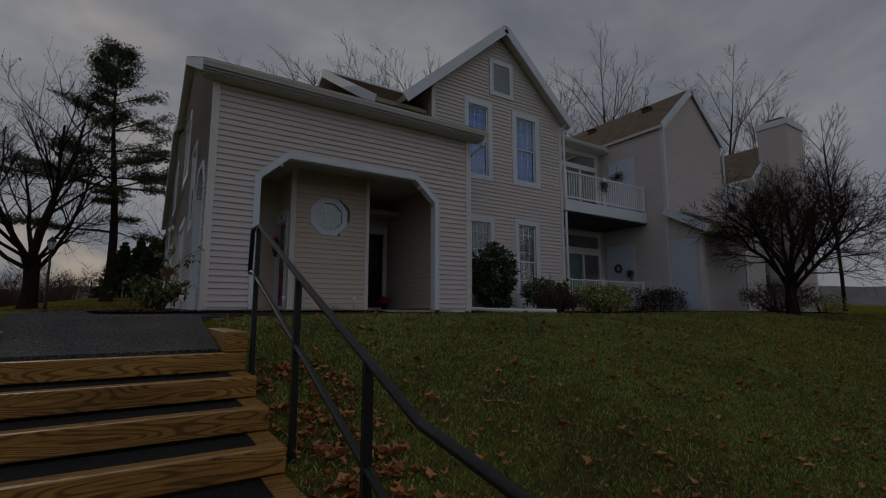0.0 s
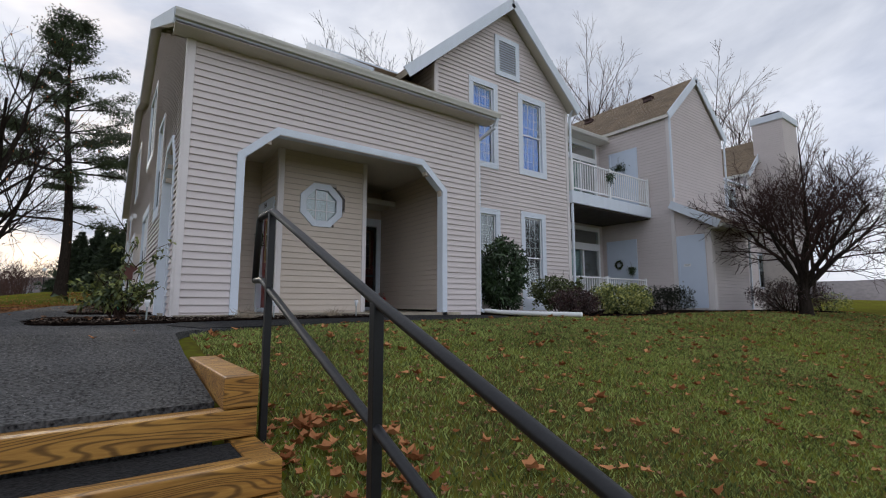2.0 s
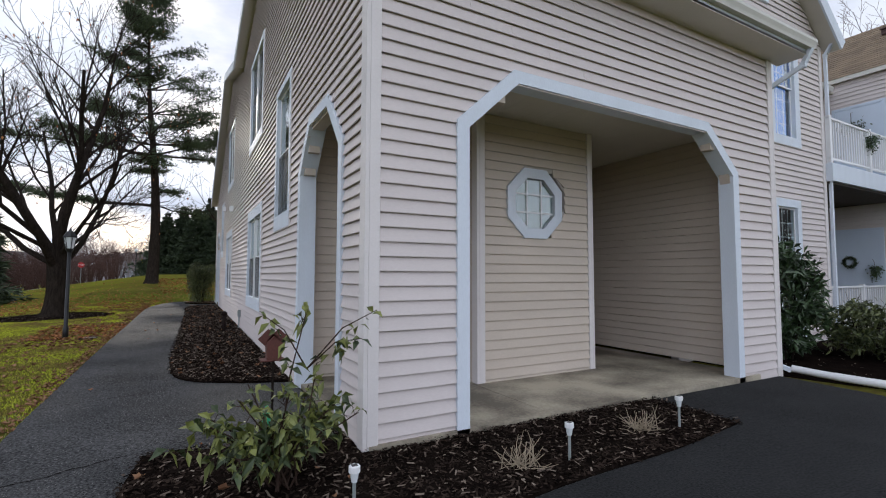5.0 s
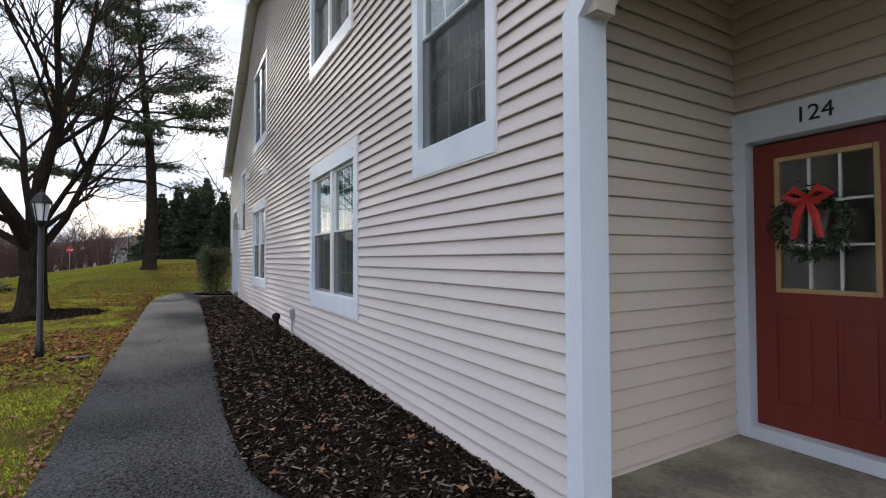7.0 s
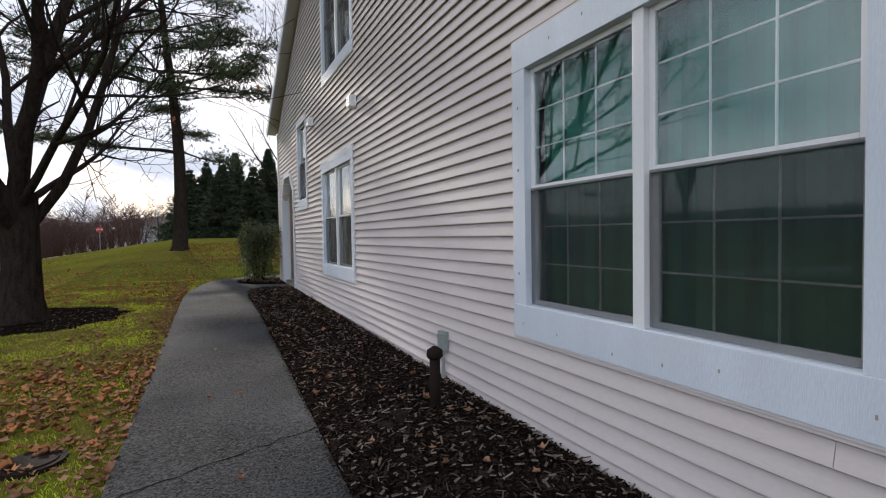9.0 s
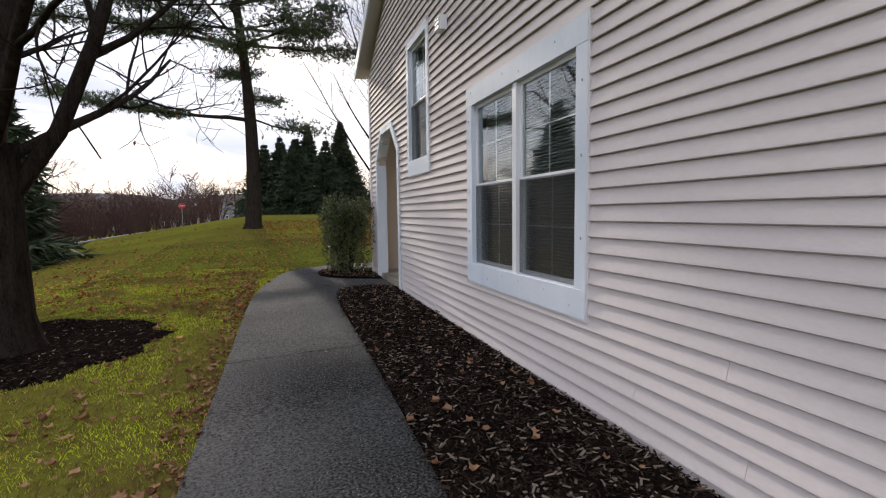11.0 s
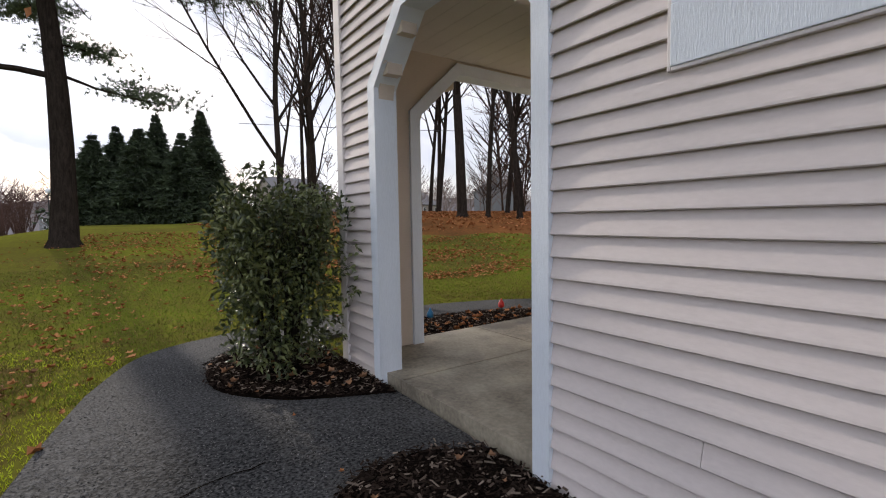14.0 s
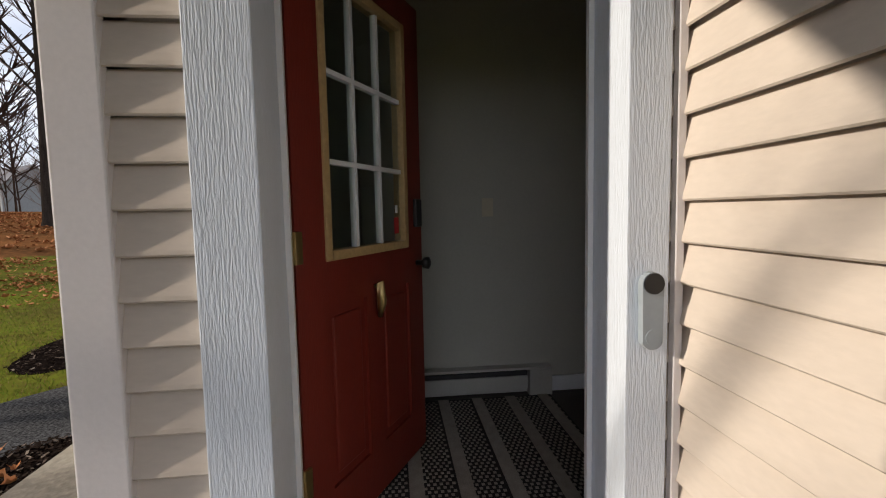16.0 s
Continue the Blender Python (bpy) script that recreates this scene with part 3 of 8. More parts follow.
LAWN_EDGE = curve_pts([(0.62, 4.62), (0.63, 6.2), (0.75, 7.2), (1.3, 7.62), (2.4, 7.85), (4.2, 7.95), (6.2, 8.1)])
WEST_EDGE = curve_pts([(-1.15, 31.6), (-1.4, 30.3), (-1.6, 28.5), (-1.66, 24), (-1.7, 20), (-1.72, 15), (-1.65, 10), (-1.3, 7.2), (-1.05, 5.6), (-1.02, 4.62)])
ROUND = curve_pts([(7.4, 30.2), (6.6, 31.2), (5.6, 32.2), (4.6, 32.85), (3.4, 33.25), (1.6, 33.5), (0.2, 33.2), (-0.7, 32.7), (-1.15, 31.6)])
path = sheet("pavement", LAWN_EDGE + [(7.3, 9.1), (7.45, 10.3), (1.0, 10.36), (1.0, 32.2), (1.9, 32.45), (2.9, 32.35), (3.9, 32.1), (4.7, 31.45), (5.3, 30.4)] + ROUND + WEST_EDGE[1:-1] + [(-1.02, 4.62)],
             0.0, path_z, M_ASPHALT, "worn grey asphalt footpath with hairline cracks", "footpath", step=0.5)
sheet("pavement_patch", [(4.5, 9.31), (3.4, 9.18), (2.0, 9.13), (0.95, 8.99), (0.75, 8.3), (1.0, 7.62)] + curve_pts([(1.4, 7.65), (2.4, 7.87), (4.2, 7.97), (6.2, 8.12)]) + [(7.28, 9.1), (7.4, 10.3), (4.6, 10.3)],
      0.012, path_z, M_NEWASPHALT, "fresh black asphalt by the porch", "footpath", step=0.5)
BED_FRONT = curve_pts([(4.55, 9.32), (3.4, 9.2), (2.0, 9.15), (0.9, 9.0), (-0.1, 8.95), (-0.65, 9.4), (-0.7, 10.4), (-0.6, 11.15)]) + [(0.98, 10.95), (1.02, 10.4), (4.6, 10.36)]
BED_SIDE = [(0.98, 13.25)] + curve_pts([(0.4, 13.45), (-0.3, 14.0), (-0.5, 15.2), (-0.45, 18), (-0.36, 21), (-0.26, 25), (-0.24, 27.4), (-0.12, 28.7), (0.15, 29.1), (0.6, 29.15)]) + [(0.98, 28.95)]
BED_BUSH = [(0.98, 30.1)] + curve_pts([(0.5, 30.3), (0.1, 30.55), (-0.25, 31.1), (-0.15, 31.9), (0.4, 32.2), (1.0, 31.7)])
BED_REAR = curve_pts([(1.7, 31.2), (1.75, 31.9), (2.2, 32.3), (2.9, 32.32), (3.8, 32.1), (4.6, 31.5)]) + [(4.7, 31.24)]
BED_BAY = curve_pts([(7.75, 9.6), (8.4, 8.4), (10.2, 8.05), (12, 8.2), (14.5, 8.6), (17.8, 8.3), (22, 7.6), (25.0, 7.4)]) + [(25.0, 9.0), (17.9, 11.7), (7.55, 11.75), (7.6, 10.3)]
BED_MAPLE = [(-4.3 + (1.8 + 0.14 * math.sin(a * 2.3)) * math.cos(a * math.pi / 18), 26.6 + (1.6 + 0.12 * math.sin(a * 1.7)) * math.sin(a * math.pi / 18)) for a in range(36)]
BED_REAR2 = curve_pts([(8.8, 32.0), (7.2, 32.1), (6.2, 32.6), (6.6, 33.2), (8.2, 33.3), (9.4, 32.8), (8.8, 32.0)])[:-1]
BEDS = [BED_FRONT, BED_SIDE, BED_BUSH, BED_REAR, BED_BAY, BED_MAPLE, BED_REAR2]
for n, (bed, lift) in enumerate(((BED_FRONT, 0.03), (BED_SIDE, 0.035), (BED_BUSH, 0.04), (BED_REAR, 0.04), (BED_BAY, 0.06), (BED_MAPLE, 0.02), (BED_REAR2, 0.02))):
    sheet("mulch_bed_%d" % (n + 1), bed, lift, path_z if n < 4 else (lambda x, y: ground_z(x, y)), M_MULCH, "dark brown shredded bark mulch bed", "mulch bed", step=0.3, drop=lift * 0.8)

# ---- porch slabs ----
FLOOR_F, FLOOR_R = 0.10, 0.30


def slab(name, outline, top, label):
    bm = prism(bmesh.new(), outline, "z", top - 0.35, top)
    return structure(name, bm, M_CONCRETE, label, "porch floor")


for nm, x0, x1, y0, y1, z in (("porch_floor_1", 1.02, 2.98, 10.33, 13.2, FLOOR_F), ("porch_floor_2", 2.99, 6.95, 10.33, 14.6, FLOOR_F),
                              ("porch_floor_3", 1.02, 2.72, 28.42, 30.075, FLOOR_R), ("porch_floor_4", 1.02, 2.72, 30.087, 31.22, FLOOR_R), ("porch_floor_5", 2.73, 6.95, 29.9, 31.22, FLOOR_R)):
    slab(nm, [(x0, y0), (x1, y0), (x1, y1), (x0, y1)], z, "stained grey concrete porch slab")

# ---- the corner house: walls ----
XW, YF, YR = 1.0, 10.375, 31.14
SIDE = [(YF, -0.1), (YR, -0.1), (YR, 4.72), (24.4, 8.35), (17.1, 8.35), (YF, 4.85)]
# the two gables meet in a valley, cut out of the side wall's outline
VALLEY = [(17.1, 8.36), (20.75, 7.35), (24.4, 8.36)]
ARCH_S1 = octagon_arch(11.11, 12.89, -0.5, 2.83, 3.38, 0.48)
ARCH_S2 = octagon_arch(28.50, 30.35, -0.5, 2.76, 3.26, 0.48)
W_UA, W_UB, W_UC, W_UD = rect(13.64, 14.91, 2.24, 4.62), rect(16.6, 18.7, 4.39, 6.62), rect(22.85, 24.95, 4.45, 6.62), rect(26.6, 27.77, 2.22, 4.35)
W_2, W_3 = rect(16.42, 18.68, 0.79, 2.99), rect(22.95, 25.17, 0.82, 3.0)


def inset(r, d=0.05):
    return rect(r[0][0] + d, r[1][0] - d, r[0][1] + d, r[2][1] - d)


clad_wall("wall_west", "x", XW, -1, SIDE, [ARCH_S1, ARCH_S2, VALLEY] + [inset(w) for w in (W_UA, W_UB, W_UC, W_UD, W_2, W_3)], "long gabled wall in pale pinkish-beige lapped vinyl siding", inner=M_PORCH)
ARCH_F = octagon_arch(1.98, 6.44, -0.5, 2.94, 3.5, 0.6)
clad_wall("wall_south", "y", YF, -1, rect(1.0, 7.55, -0.02, 4.95), [ARCH_F], "front wall in pale pinkish-beige vinyl siding with a wide porch arch", inner=M_PORCH, course=0.128, phase=0.011)
ARCH_R = octagon_arch(1.79, 6.44, -0.5, 2.73, 3.26, 0.55)
clad_wall("wall_north", "y", YR, 1, rect(1.0, 12.5, 0.1, 4.75), [ARCH_R], "rear wall in pale vinyl siding with a wide porch arch", inner=M_PORCH, whole=False)

arch_trim("arch_trim_1", "y", YF, -1, 2.0, 6.42, 0.02, 2.93, 3.48, 0.6, 0.135, 0.17, "pale white boards round the wide front porch arch")
arch_trim("arch_trim_2", "x", XW, -1, 11.13, 12.87, 0.0, 2.82, 3.36, 0.48, 0.12, 0.17, "pale white boards round the side porch arch")
arch_trim("arch_trim_3", "x", XW, -1, 28.52, 30.33, 0.2, 2.75, 3.24, 0.48, 0.12, 0.17, "weathered white boards round the side porch arch")
arch_trim("arch_trim_4", "y", YR, 1, 1.81, 6.42, 0.2, 2.72, 3.24, 0.55, 0.12, 0.175, "white boards round the rear porch arch")


def corner_post(name, x, y, z0, z1, sx, sy, w=0.1):
    bm = bmesh.new()
    box(bm, (min(x, x + sx * w), min(y - sy * 0.038, y), z0), (max(x, x + sx * w), max(y - sy * 0.038, y), z1), 0.006)
    box(bm, (min(x - sx * 0.038, x), min(y - sy * 0.038, y + sy * w), z0), (max(x - sx * 0.038, x), max(y - sy * 0.038, y + sy * w), z1), 0.006)
    return structure(name, bm, M_CORNER, "beige vinyl corner post of the siding", "trim")


corner_post("corner_trim_1", XW, YF, -0.02, 4.9, 1, 1)
corner_post("corner_trim_2", XW, YR, 0.16, 4.75, 1, -1)
corner_post("corner_trim_3", 7.55, YF, 0.0, 4.9, -1, 1)

# porch interiors
PF, PR = 3.72, 3.4
clad_wall("wall_octagon", "y", 11.80, -1, rect(3.05, 5.13, FLOOR_F, PF), [[(3.62, 2.4), (3.62, 2.82), (3.91, 3.08), (4.31, 3.08), (4.60, 2.82), (4.60, 2.4), (4.31, 2.11), (3.91, 2.11)]], "porch wall in warm beige siding with an octagonal window", mat=M_PORCH, course=0.128, phase=0.011)
clad_wall("wall_entry_124", "x", 3.06, -1, rect(11.80, 13.2, FLOOR_F, PF), [rect(12.15, 13.1, 0, 2.62)], "porch wall beside a red entry door", mat=M_PORCH, course=0.128, phase=0.011)
clad_wall("wall_porch_back", "y", 13.2, -1, rect(1.12, 3.06, FLOOR_F, PF), [], "porch back wall in beige siding", mat=M_PORCH, course=0.128, phase=0.011)
clad_wall("wall_porch_east", "x", 6.95, -1, rect(10.52, 14.3, FLOOR_F + 0.05, PF), [], "shaded porch side wall in beige siding", mat=M_PORCH, course=0.128, phase=0.011)
clad_wall("wall_porch_end", "y", 14.3, -1, rect(5.13, 6.95, FLOOR_F, PF), [rect(5.8, 6.85, 0, 2.75)], "porch end wall with a red entry door", mat=M_PORCH, course=0.128, phase=0.011)
clad_wall("wall_porch_inner", "x", 5.13, 1, rect(11.80, 14.3, FLOOR_F, PF), [], "porch inner side wall", mat=M_PORCH, course=0.128, phase=0.011)
DX = 2.72
D0, D1, DZ0, DZ1 = 28.66, 29.60, 0.50, 2.60
clad_wall("wall_entry_123", "x", DX, -1, rect(28.48, 30.04, FLOOR_R, PR), [rect(D0 - 0.02, D1 + 0.02, 0.3, DZ1 + 0.03)], "porch wall in beige siding round the open entry door", mat=M_PORCH)
clad_wall("wall_entry_side", "y", 28.475, 1, rect(1.12, DX, FLOOR_R, PR), [], "sunlit porch wall in warm beige siding", mat=M_PORCH)
clad_wall("wall_rear_porch", "y", 30.04, 1, rect(DX, 6.95, FLOOR_R, PR), [], "porch wall facing the rear lawn", mat=M_PORCH)
corner_post("corner_trim_4", 3.06, 11.80, FLOOR_F, PF, 1, 1, 0.09)
corner_post("corner_trim_5", DX, 30.04, FLOOR_R, PR, 1, -1, 0.09)
corner_post("corner_trim_6", 5.13, 11.80, FLOOR_F, PF, -1, 1, 0.07)


def ceiling(name, lo, hi, label):
    """A porch ceiling of soffit boards."""
    bm = bmesh.new()
    x = lo[0]
    while x < hi[0] - 0.01:
        box(bm, (x + 0.003, lo[1], lo[2]), (min(x + 0.2, hi[0]), hi[1], hi[2]))
        x += 0.2
    box(bm, (lo[0], lo[1], lo[2] + 0.006), (hi[0], hi[1], hi[2] + 0.05))
    return structure(name, bm, M_SOFFIT, label, "ceiling")


ceiling("ceiling_1", (1.12, 10.5, PF), (6.95, 14.6, PF + 0.05), "cream vinyl soffit ceiling of the front porch")
ceiling("ceiling_2", (1.12, 28.43, PR), (6.95, 31.0, PR + 0.05), "cream vinyl soffit ceiling of the rear porch")

# windows of the side wall
# grey panels behind windows 1 to 4 put the rooms' darkness into colour
window("window_1", "x", XW, -1, 13.64, 14.91, 2.24, 4.62, 0.11, "tall stair window in a wide white casing", sashes=1, grid=(3, 3), sill=0.24, blind=M_DIMROOM)
window("window_2", "x", XW, -1, 16.6, 18.7, 4.39, 6.62, 0.12, "upper double window in a white casing", sashes=2, grid=(2, 2), sill=0.2, blind=M_DIMROOM, screen="full")
window("window_3", "x", XW, -1, 22.85, 24.95, 4.45, 6.62, 0.12, "upper double window in a white casing", sashes=2, grid=(2, 2), sill=0.2, blind=M_DIMROOM, screen="full")
window("window_4", "x", XW, -1, 26.6, 27.77, 2.22, 4.35, 0.11, "tall stair window in a wide white casing", sashes=1, grid=(3, 3), sill=0.24, blind=M_DIMROOM)
window("window_5", "x", XW, -1, 16.42, 18.68, 0.79, 2.99, 0.14, "double-hung pair of windows with a green curtain behind grilles", sashes=2, grid=(3, 3), head=0.22, sill=0.24, blind=M_CURTAIN)
window("window_6", "x", XW, -1, 22.95, 25.17, 0.82, 3.0, 0.14, "double-hung pair of windows with closed dark blinds", sashes=2, grid=(2, 2), head=0.2, sill=0.22, blind="slats")

# ---- roofs ----
def roof(name, quads, label, thick=0.12, rows=0.16):
    """A roof plane or planes laid with shingle courses. quads: eave start, eave end, ridge end, ridge start."""
    t = thing(name, label, "roof")
    t["kind"] = "structure"
    for a, b, c, d in quads:
        a, b, c, d = (Vector(p) for p in (a, b, c, d))
        n = (b - a).cross(d - a).normalized()
        if n.z < 0:
            n = -n
        bm = bmesh.new()
        v = [bm.verts.new(p) for p in (a, b, c, d)] + [bm.verts.new(p - n * thick) for p in (a, b, c, d)]
        for f in ((0, 1, 2, 3), (7, 6, 5, 4), (0, 4, 5, 1), (1, 5, 6, 2), (2, 6, 7, 3), (3, 7, 4, 0)):
            bm.faces.new([v[i] for i in f])
        bmesh.ops.recalc_face_normals(bm, faces=bm.faces)
        part("roof_deck", bm, M_SOFFIT, t)
        bm = bmesh.new()
        up = ((d - a).length + (c - b).length) / 2
        count = max(2, int(up / rows))
        rng = random.Random(7)
        for i in range(count):
            k0, k1 = i / count, (i + 1) / count
            l0, r0, l1, r1 = a.lerp(d, k0), b.lerp(c, k0), a.lerp(d, k1), b.lerp(c, k1)
            tabs = max(1, int((r0 - l0).length / 0.32))
            for j in range(tabs):
                s0, s1 = j / tabs, (j + 1) / tabs
                lift = 0.012 + rng.random() * 0.005
                q = [l0.lerp(r0, s0) + n * lift, l0.lerp(r0, s1) + n * lift, l1.lerp(r1, s1) + n * 0.004, l1.lerp(r1, s0) + n * 0.004]
                w = [bm.verts.new(p) for p in q]
                bm.faces.new(w)
                bm.faces.new([w[0], bm.verts.new(q[0] - n * 0.011), bm.verts.new(q[1] - n * 0.011), w[1]])
        bmesh.ops.recalc_face_normals(bm, faces=bm.faces)
        tagged(part("shingles", bm, M_SHINGLE, t), kind="stuff")
    return t


def beam(bm, a, b, w, h, up=(0, 0, 1)):
    """A board of section w by h from a to b."""
    a, b = Vector(a), Vector(b)
    d = (b - a).normalized()
    side = d.cross(Vector(up)).normalized()
    top = side.cross(d)
    q = []
    for p in (a, b):
        q += [bm.verts.new(p + side * sx * w / 2 + top * sy * h / 2) for sx, sy in ((-1, -1), (1, -1), (1, 1), (-1, 1))]
    for f in ((0, 1, 2, 3), (7, 6, 5, 4), (0, 4, 5, 1), (1, 5, 6, 2), (2, 6, 7, 3), (3, 7, 4, 0)):
        bm.faces.new([q[i] for i in f])
    bmesh.ops.recalc_face_normals(bm, faces=bm.faces)
    return bm


roof("roof_main", [((0.72, 9.95, 5.12), (7.85, 9.95, 5.12), (7.85, 17.1, 8.62), (0.72, 17.1, 8.62)),
                   ((0.72, 17.1, 8.62), (12.7, 17.1, 8.62), (12.7, 20.75, 7.6), (0.72, 20.75, 7.6)),
                   ((0.72, 24.4, 8.62), (12.7, 24.4, 8.62), (12.7, 20.75, 7.6), (0.72, 20.75, 7.6)),
                   ((0.72, 31.55, 4.98), (12.7, 31.55, 4.98), (12.7, 24.4, 8.62), (0.72, 24.4, 8.62)),
                   ((7.2, 12.0, 6.12), (12.9, 12.0, 6.12), (12.9, 17.1, 8.62), (7.2, 17.1, 8.62)),
                   ((5.4, 12.0, 6.35), (10.0, 12.0, 6.35), (10.0, 17.1, 9.5), (5.4, 17.1, 9.5)), ((5.4, 20.75, 7.65), (10.0, 20.75, 7.65), (10.0, 17.1, 9.5), (5.4, 17.1, 9.5))], "brown asphalt shingle roof with white rake boards")


def fascia(name, a, b, w=0.03, h=0.24, label="white painted fascia board"):
    return structure(name, beam(bmesh.new(), a, b, w, h), M_TRIM, label, "fascia")


for n, (a, b) in enumerate((((0.72, 9.95, 4.98), (0.72, 17.1, 8.48)), ((0.72, 17.1, 8.48), (0.72, 20.75, 7.46)), ((0.72, 20.75, 7.46), (0.72, 24.4, 8.48)), ((0.72, 24.4, 8.48), (0.72, 31.55, 4.85)))):
    fascia("rake_board_%d" % (n + 1), a, b)
    bm = bmesh.new()
    beam(bm, Vector(a) + Vector((0.14, 0, -0.02)), Vector(b) + Vector((0.14, 0, -0.02)), 0.27, 0.02)
    structure("rake_soffit_%d" % (n + 1), bm, M_SOFFIT, "narrow soffit under the roof's edge", "soffit")


fascia("rake_board_5", (5.38, 12.0, 6.25), (5.38, 17.1, 9.4), 0.03, 0.3)
fascia("ridge_board", (5.4, 17.08, 9.5), (9.9, 17.08, 9.5), 0.06, 0.1, "white capping along the upper roof's ridge")


def gutter(name, a, b, label="pale metal rain gutter"):
    """An open K-shaped gutter from a to b, its lip away from the wall."""
    a, b = Vector(a), Vector(b)
    d = (b - a).normalized()
    outw = d.cross(Vector((0, 0, 1)))
    prof = [(0, 0.06), (0, -0.06), (0.07, -0.06), (0.085, -0.02), (0.11, 0.03), (0.115, 0.065), (0.105, 0.065), (0.098, 0.035), (0.075, -0.01), (0.062, -0.05), (0.008, -0.05), (0.008, 0.06)]
    bm = bmesh.new()
    ra = [bm.verts.new(a + outw * u + Vector((0, 0, v))) for u, v in prof]
    rb = [bm.verts.new(b + outw * u + Vector((0, 0, v))) for u, v in prof]
    for i in range(len(prof)):
        j = (i + 1) % len(prof)
        bm.faces.new((ra[i], ra[j], rb[j], rb[i]))
    bm.faces.new(ra)
    bm.faces.new(rb)
    bmesh.ops.recalc_face_normals(bm, faces=bm.faces)
    return structure(name, bm, M_GUTTER, label, "gutter")


gutter("gutter_1", (0.72, 9.95, 5.0), (7.9, 9.95, 5.0))
structure("soffit_front", block((0.74, 9.95, 4.86), (7.85, 10.37, 4.9)), M_SOFFIT, "cream soffit under the front eave", "soffit")
fascia("fascia_front", (0.74, 9.965, 4.97), (7.85, 9.965, 4.97), 0.03, 0.2)

# ---- the gabled bay ----
YB = 11.77
BAY = [(7.2, -0.1), (12.85, -0.1), (12.85, 7.1), (10.0, 9.6), (7.2, 7.1)]
WU1, WU2, WL1, WL2, VENT = rect(8.42, 9.56, 4.34, 7.05), rect(10.46, 11.74, 4.38, 7.06), rect(8.5, 9.6, 0.4, 3.1), rect(10.5, 11.62, 0.1, 3.18), rect(9.47, 10.52, 7.4, 8.72)
clad_wall("wall_bay", "y", YB, -1, BAY, [inset(w) for w in (WU1, WU2, WL1, WL2, VENT)], "gabled bay wall in pale vinyl siding", whole=True, course=0.128, phase=0.011)
# the blue panels in these two stand in for reflected sky
window("window_7", "y", YB, -1, 8.42, 9.56, 4.34, 7.05, 0.17, "tall double-hung window with a painted blue sky reflection", sashes=1, grid=(3, 4), blind=M_SKYMIRROR, screen=False)
window("window_8", "y", YB, -1, 10.46, 11.74, 4.38, 7.06, 0.2, "tall double-hung window with a painted blue sky reflection", sashes=1, grid=(3, 4), blind=M_SKYMIRROR, screen=False)
window("window_9", "y", YB, -1, 8.5, 9.6, 0.4, 3.1, 0.17, "ground-floor window with white grilles", sashes=1, grid=(3, 4), blind=M_DIMROOM)
# the near-black panel in window 10 paints the dark room behind it
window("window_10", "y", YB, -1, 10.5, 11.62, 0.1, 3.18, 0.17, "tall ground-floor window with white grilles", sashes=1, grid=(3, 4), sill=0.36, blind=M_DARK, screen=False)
lv = thing("gable_vent", "white louvred attic vent in the gable", "vent")
part("frame", prism(bmesh.new(), rect(9.47, 10.52, 7.4, 7.56), "y", YB - 0.065, YB + 0.05), M_TRIM, lv)
part("frame", prism(bmesh.new(), rect(9.47, 10.52, 8.56, 8.72), "y", YB - 0.065, YB + 0.05), M_TRIM, lv)
part("frame", prism(bmesh.new(), rect(9.47, 9.64, 7.56, 8.56), "y", YB - 0.065, YB + 0.05), M_TRIM, lv)
part("frame", prism(bmesh.new(), rect(10.35, 10.52, 7.56, 8.56), "y", YB - 0.065, YB + 0.05), M_TRIM, lv)
for k in range(12):
    z = 7.58 + k * 0.082
    bm = bmesh.new()
    bm.faces.new([bm.verts.new(p) for p in ((9.64, YB - 0.058, z), (10.35, YB - 0.058, z), (10.35, YB - 0.034, z + 0.07), (9.64, YB - 0.034, z + 0.07))])
    bmesh.ops.solidify(bm, geom=bm.faces[:], thickness=0.004)
    part("slat", bm, M_TRIM, lv)
part("backing", block((9.64, YB - 0.032, 7.56), (10.35, YB - 0.028, 8.56)), M_STONE, lv)
clad_wall("wall_bay_west", "x", 7.2, -1, rect(11.77, 17.0, 4.9, 7.05), [], "bay side wall above the porch roof", course=0.128, phase=0.011)
clad_wall("wall_bay_east", "x", 12.85, 1, rect(11.77, 14.4, -0.1, 7.05), [], "side wall of the bay beside the balconies", course=0.128, phase=0.011)
roof("roof_bay", [((6.1, 11.4, 6.42), (6.1, 20, 6.42), (9.98, 20, 9.9), (9.98, 11.4, 9.9)), ((13.1, 11.4, 7.1), (13.1, 20, 7.1), (9.98, 20, 9.9), (9.98, 11.4, 9.9))], "brown shingle gable roof of the bay")
for n, (a, b) in enumerate((((6.05, 11.39, 6.26), (9.98, 11.39, 9.78)), ((13.12, 11.39, 6.96), (9.98, 11.39, 9.78)))):
    fascia("bay_rake_%d" % (n + 1), a, b, 0.04, 0.3)
    bm = bmesh.new()
    beam(bm, Vector(a) + Vector((0, 0.19, -0.06)), Vector(b) + Vector((0, 0.19, -0.06)), 0.36, 0.02)
    structure("bay_soffit_%d" % (n + 1), bm, M_SOFFIT, "soffit under the gable's overhang", "soffit")
corner_post("corner_trim_7", 7.2, YB, 4.9, 7.0, 1, 1)
corner_post("corner_trim_8", 12.85, YB, 0.0, 7.0, -1, 1)

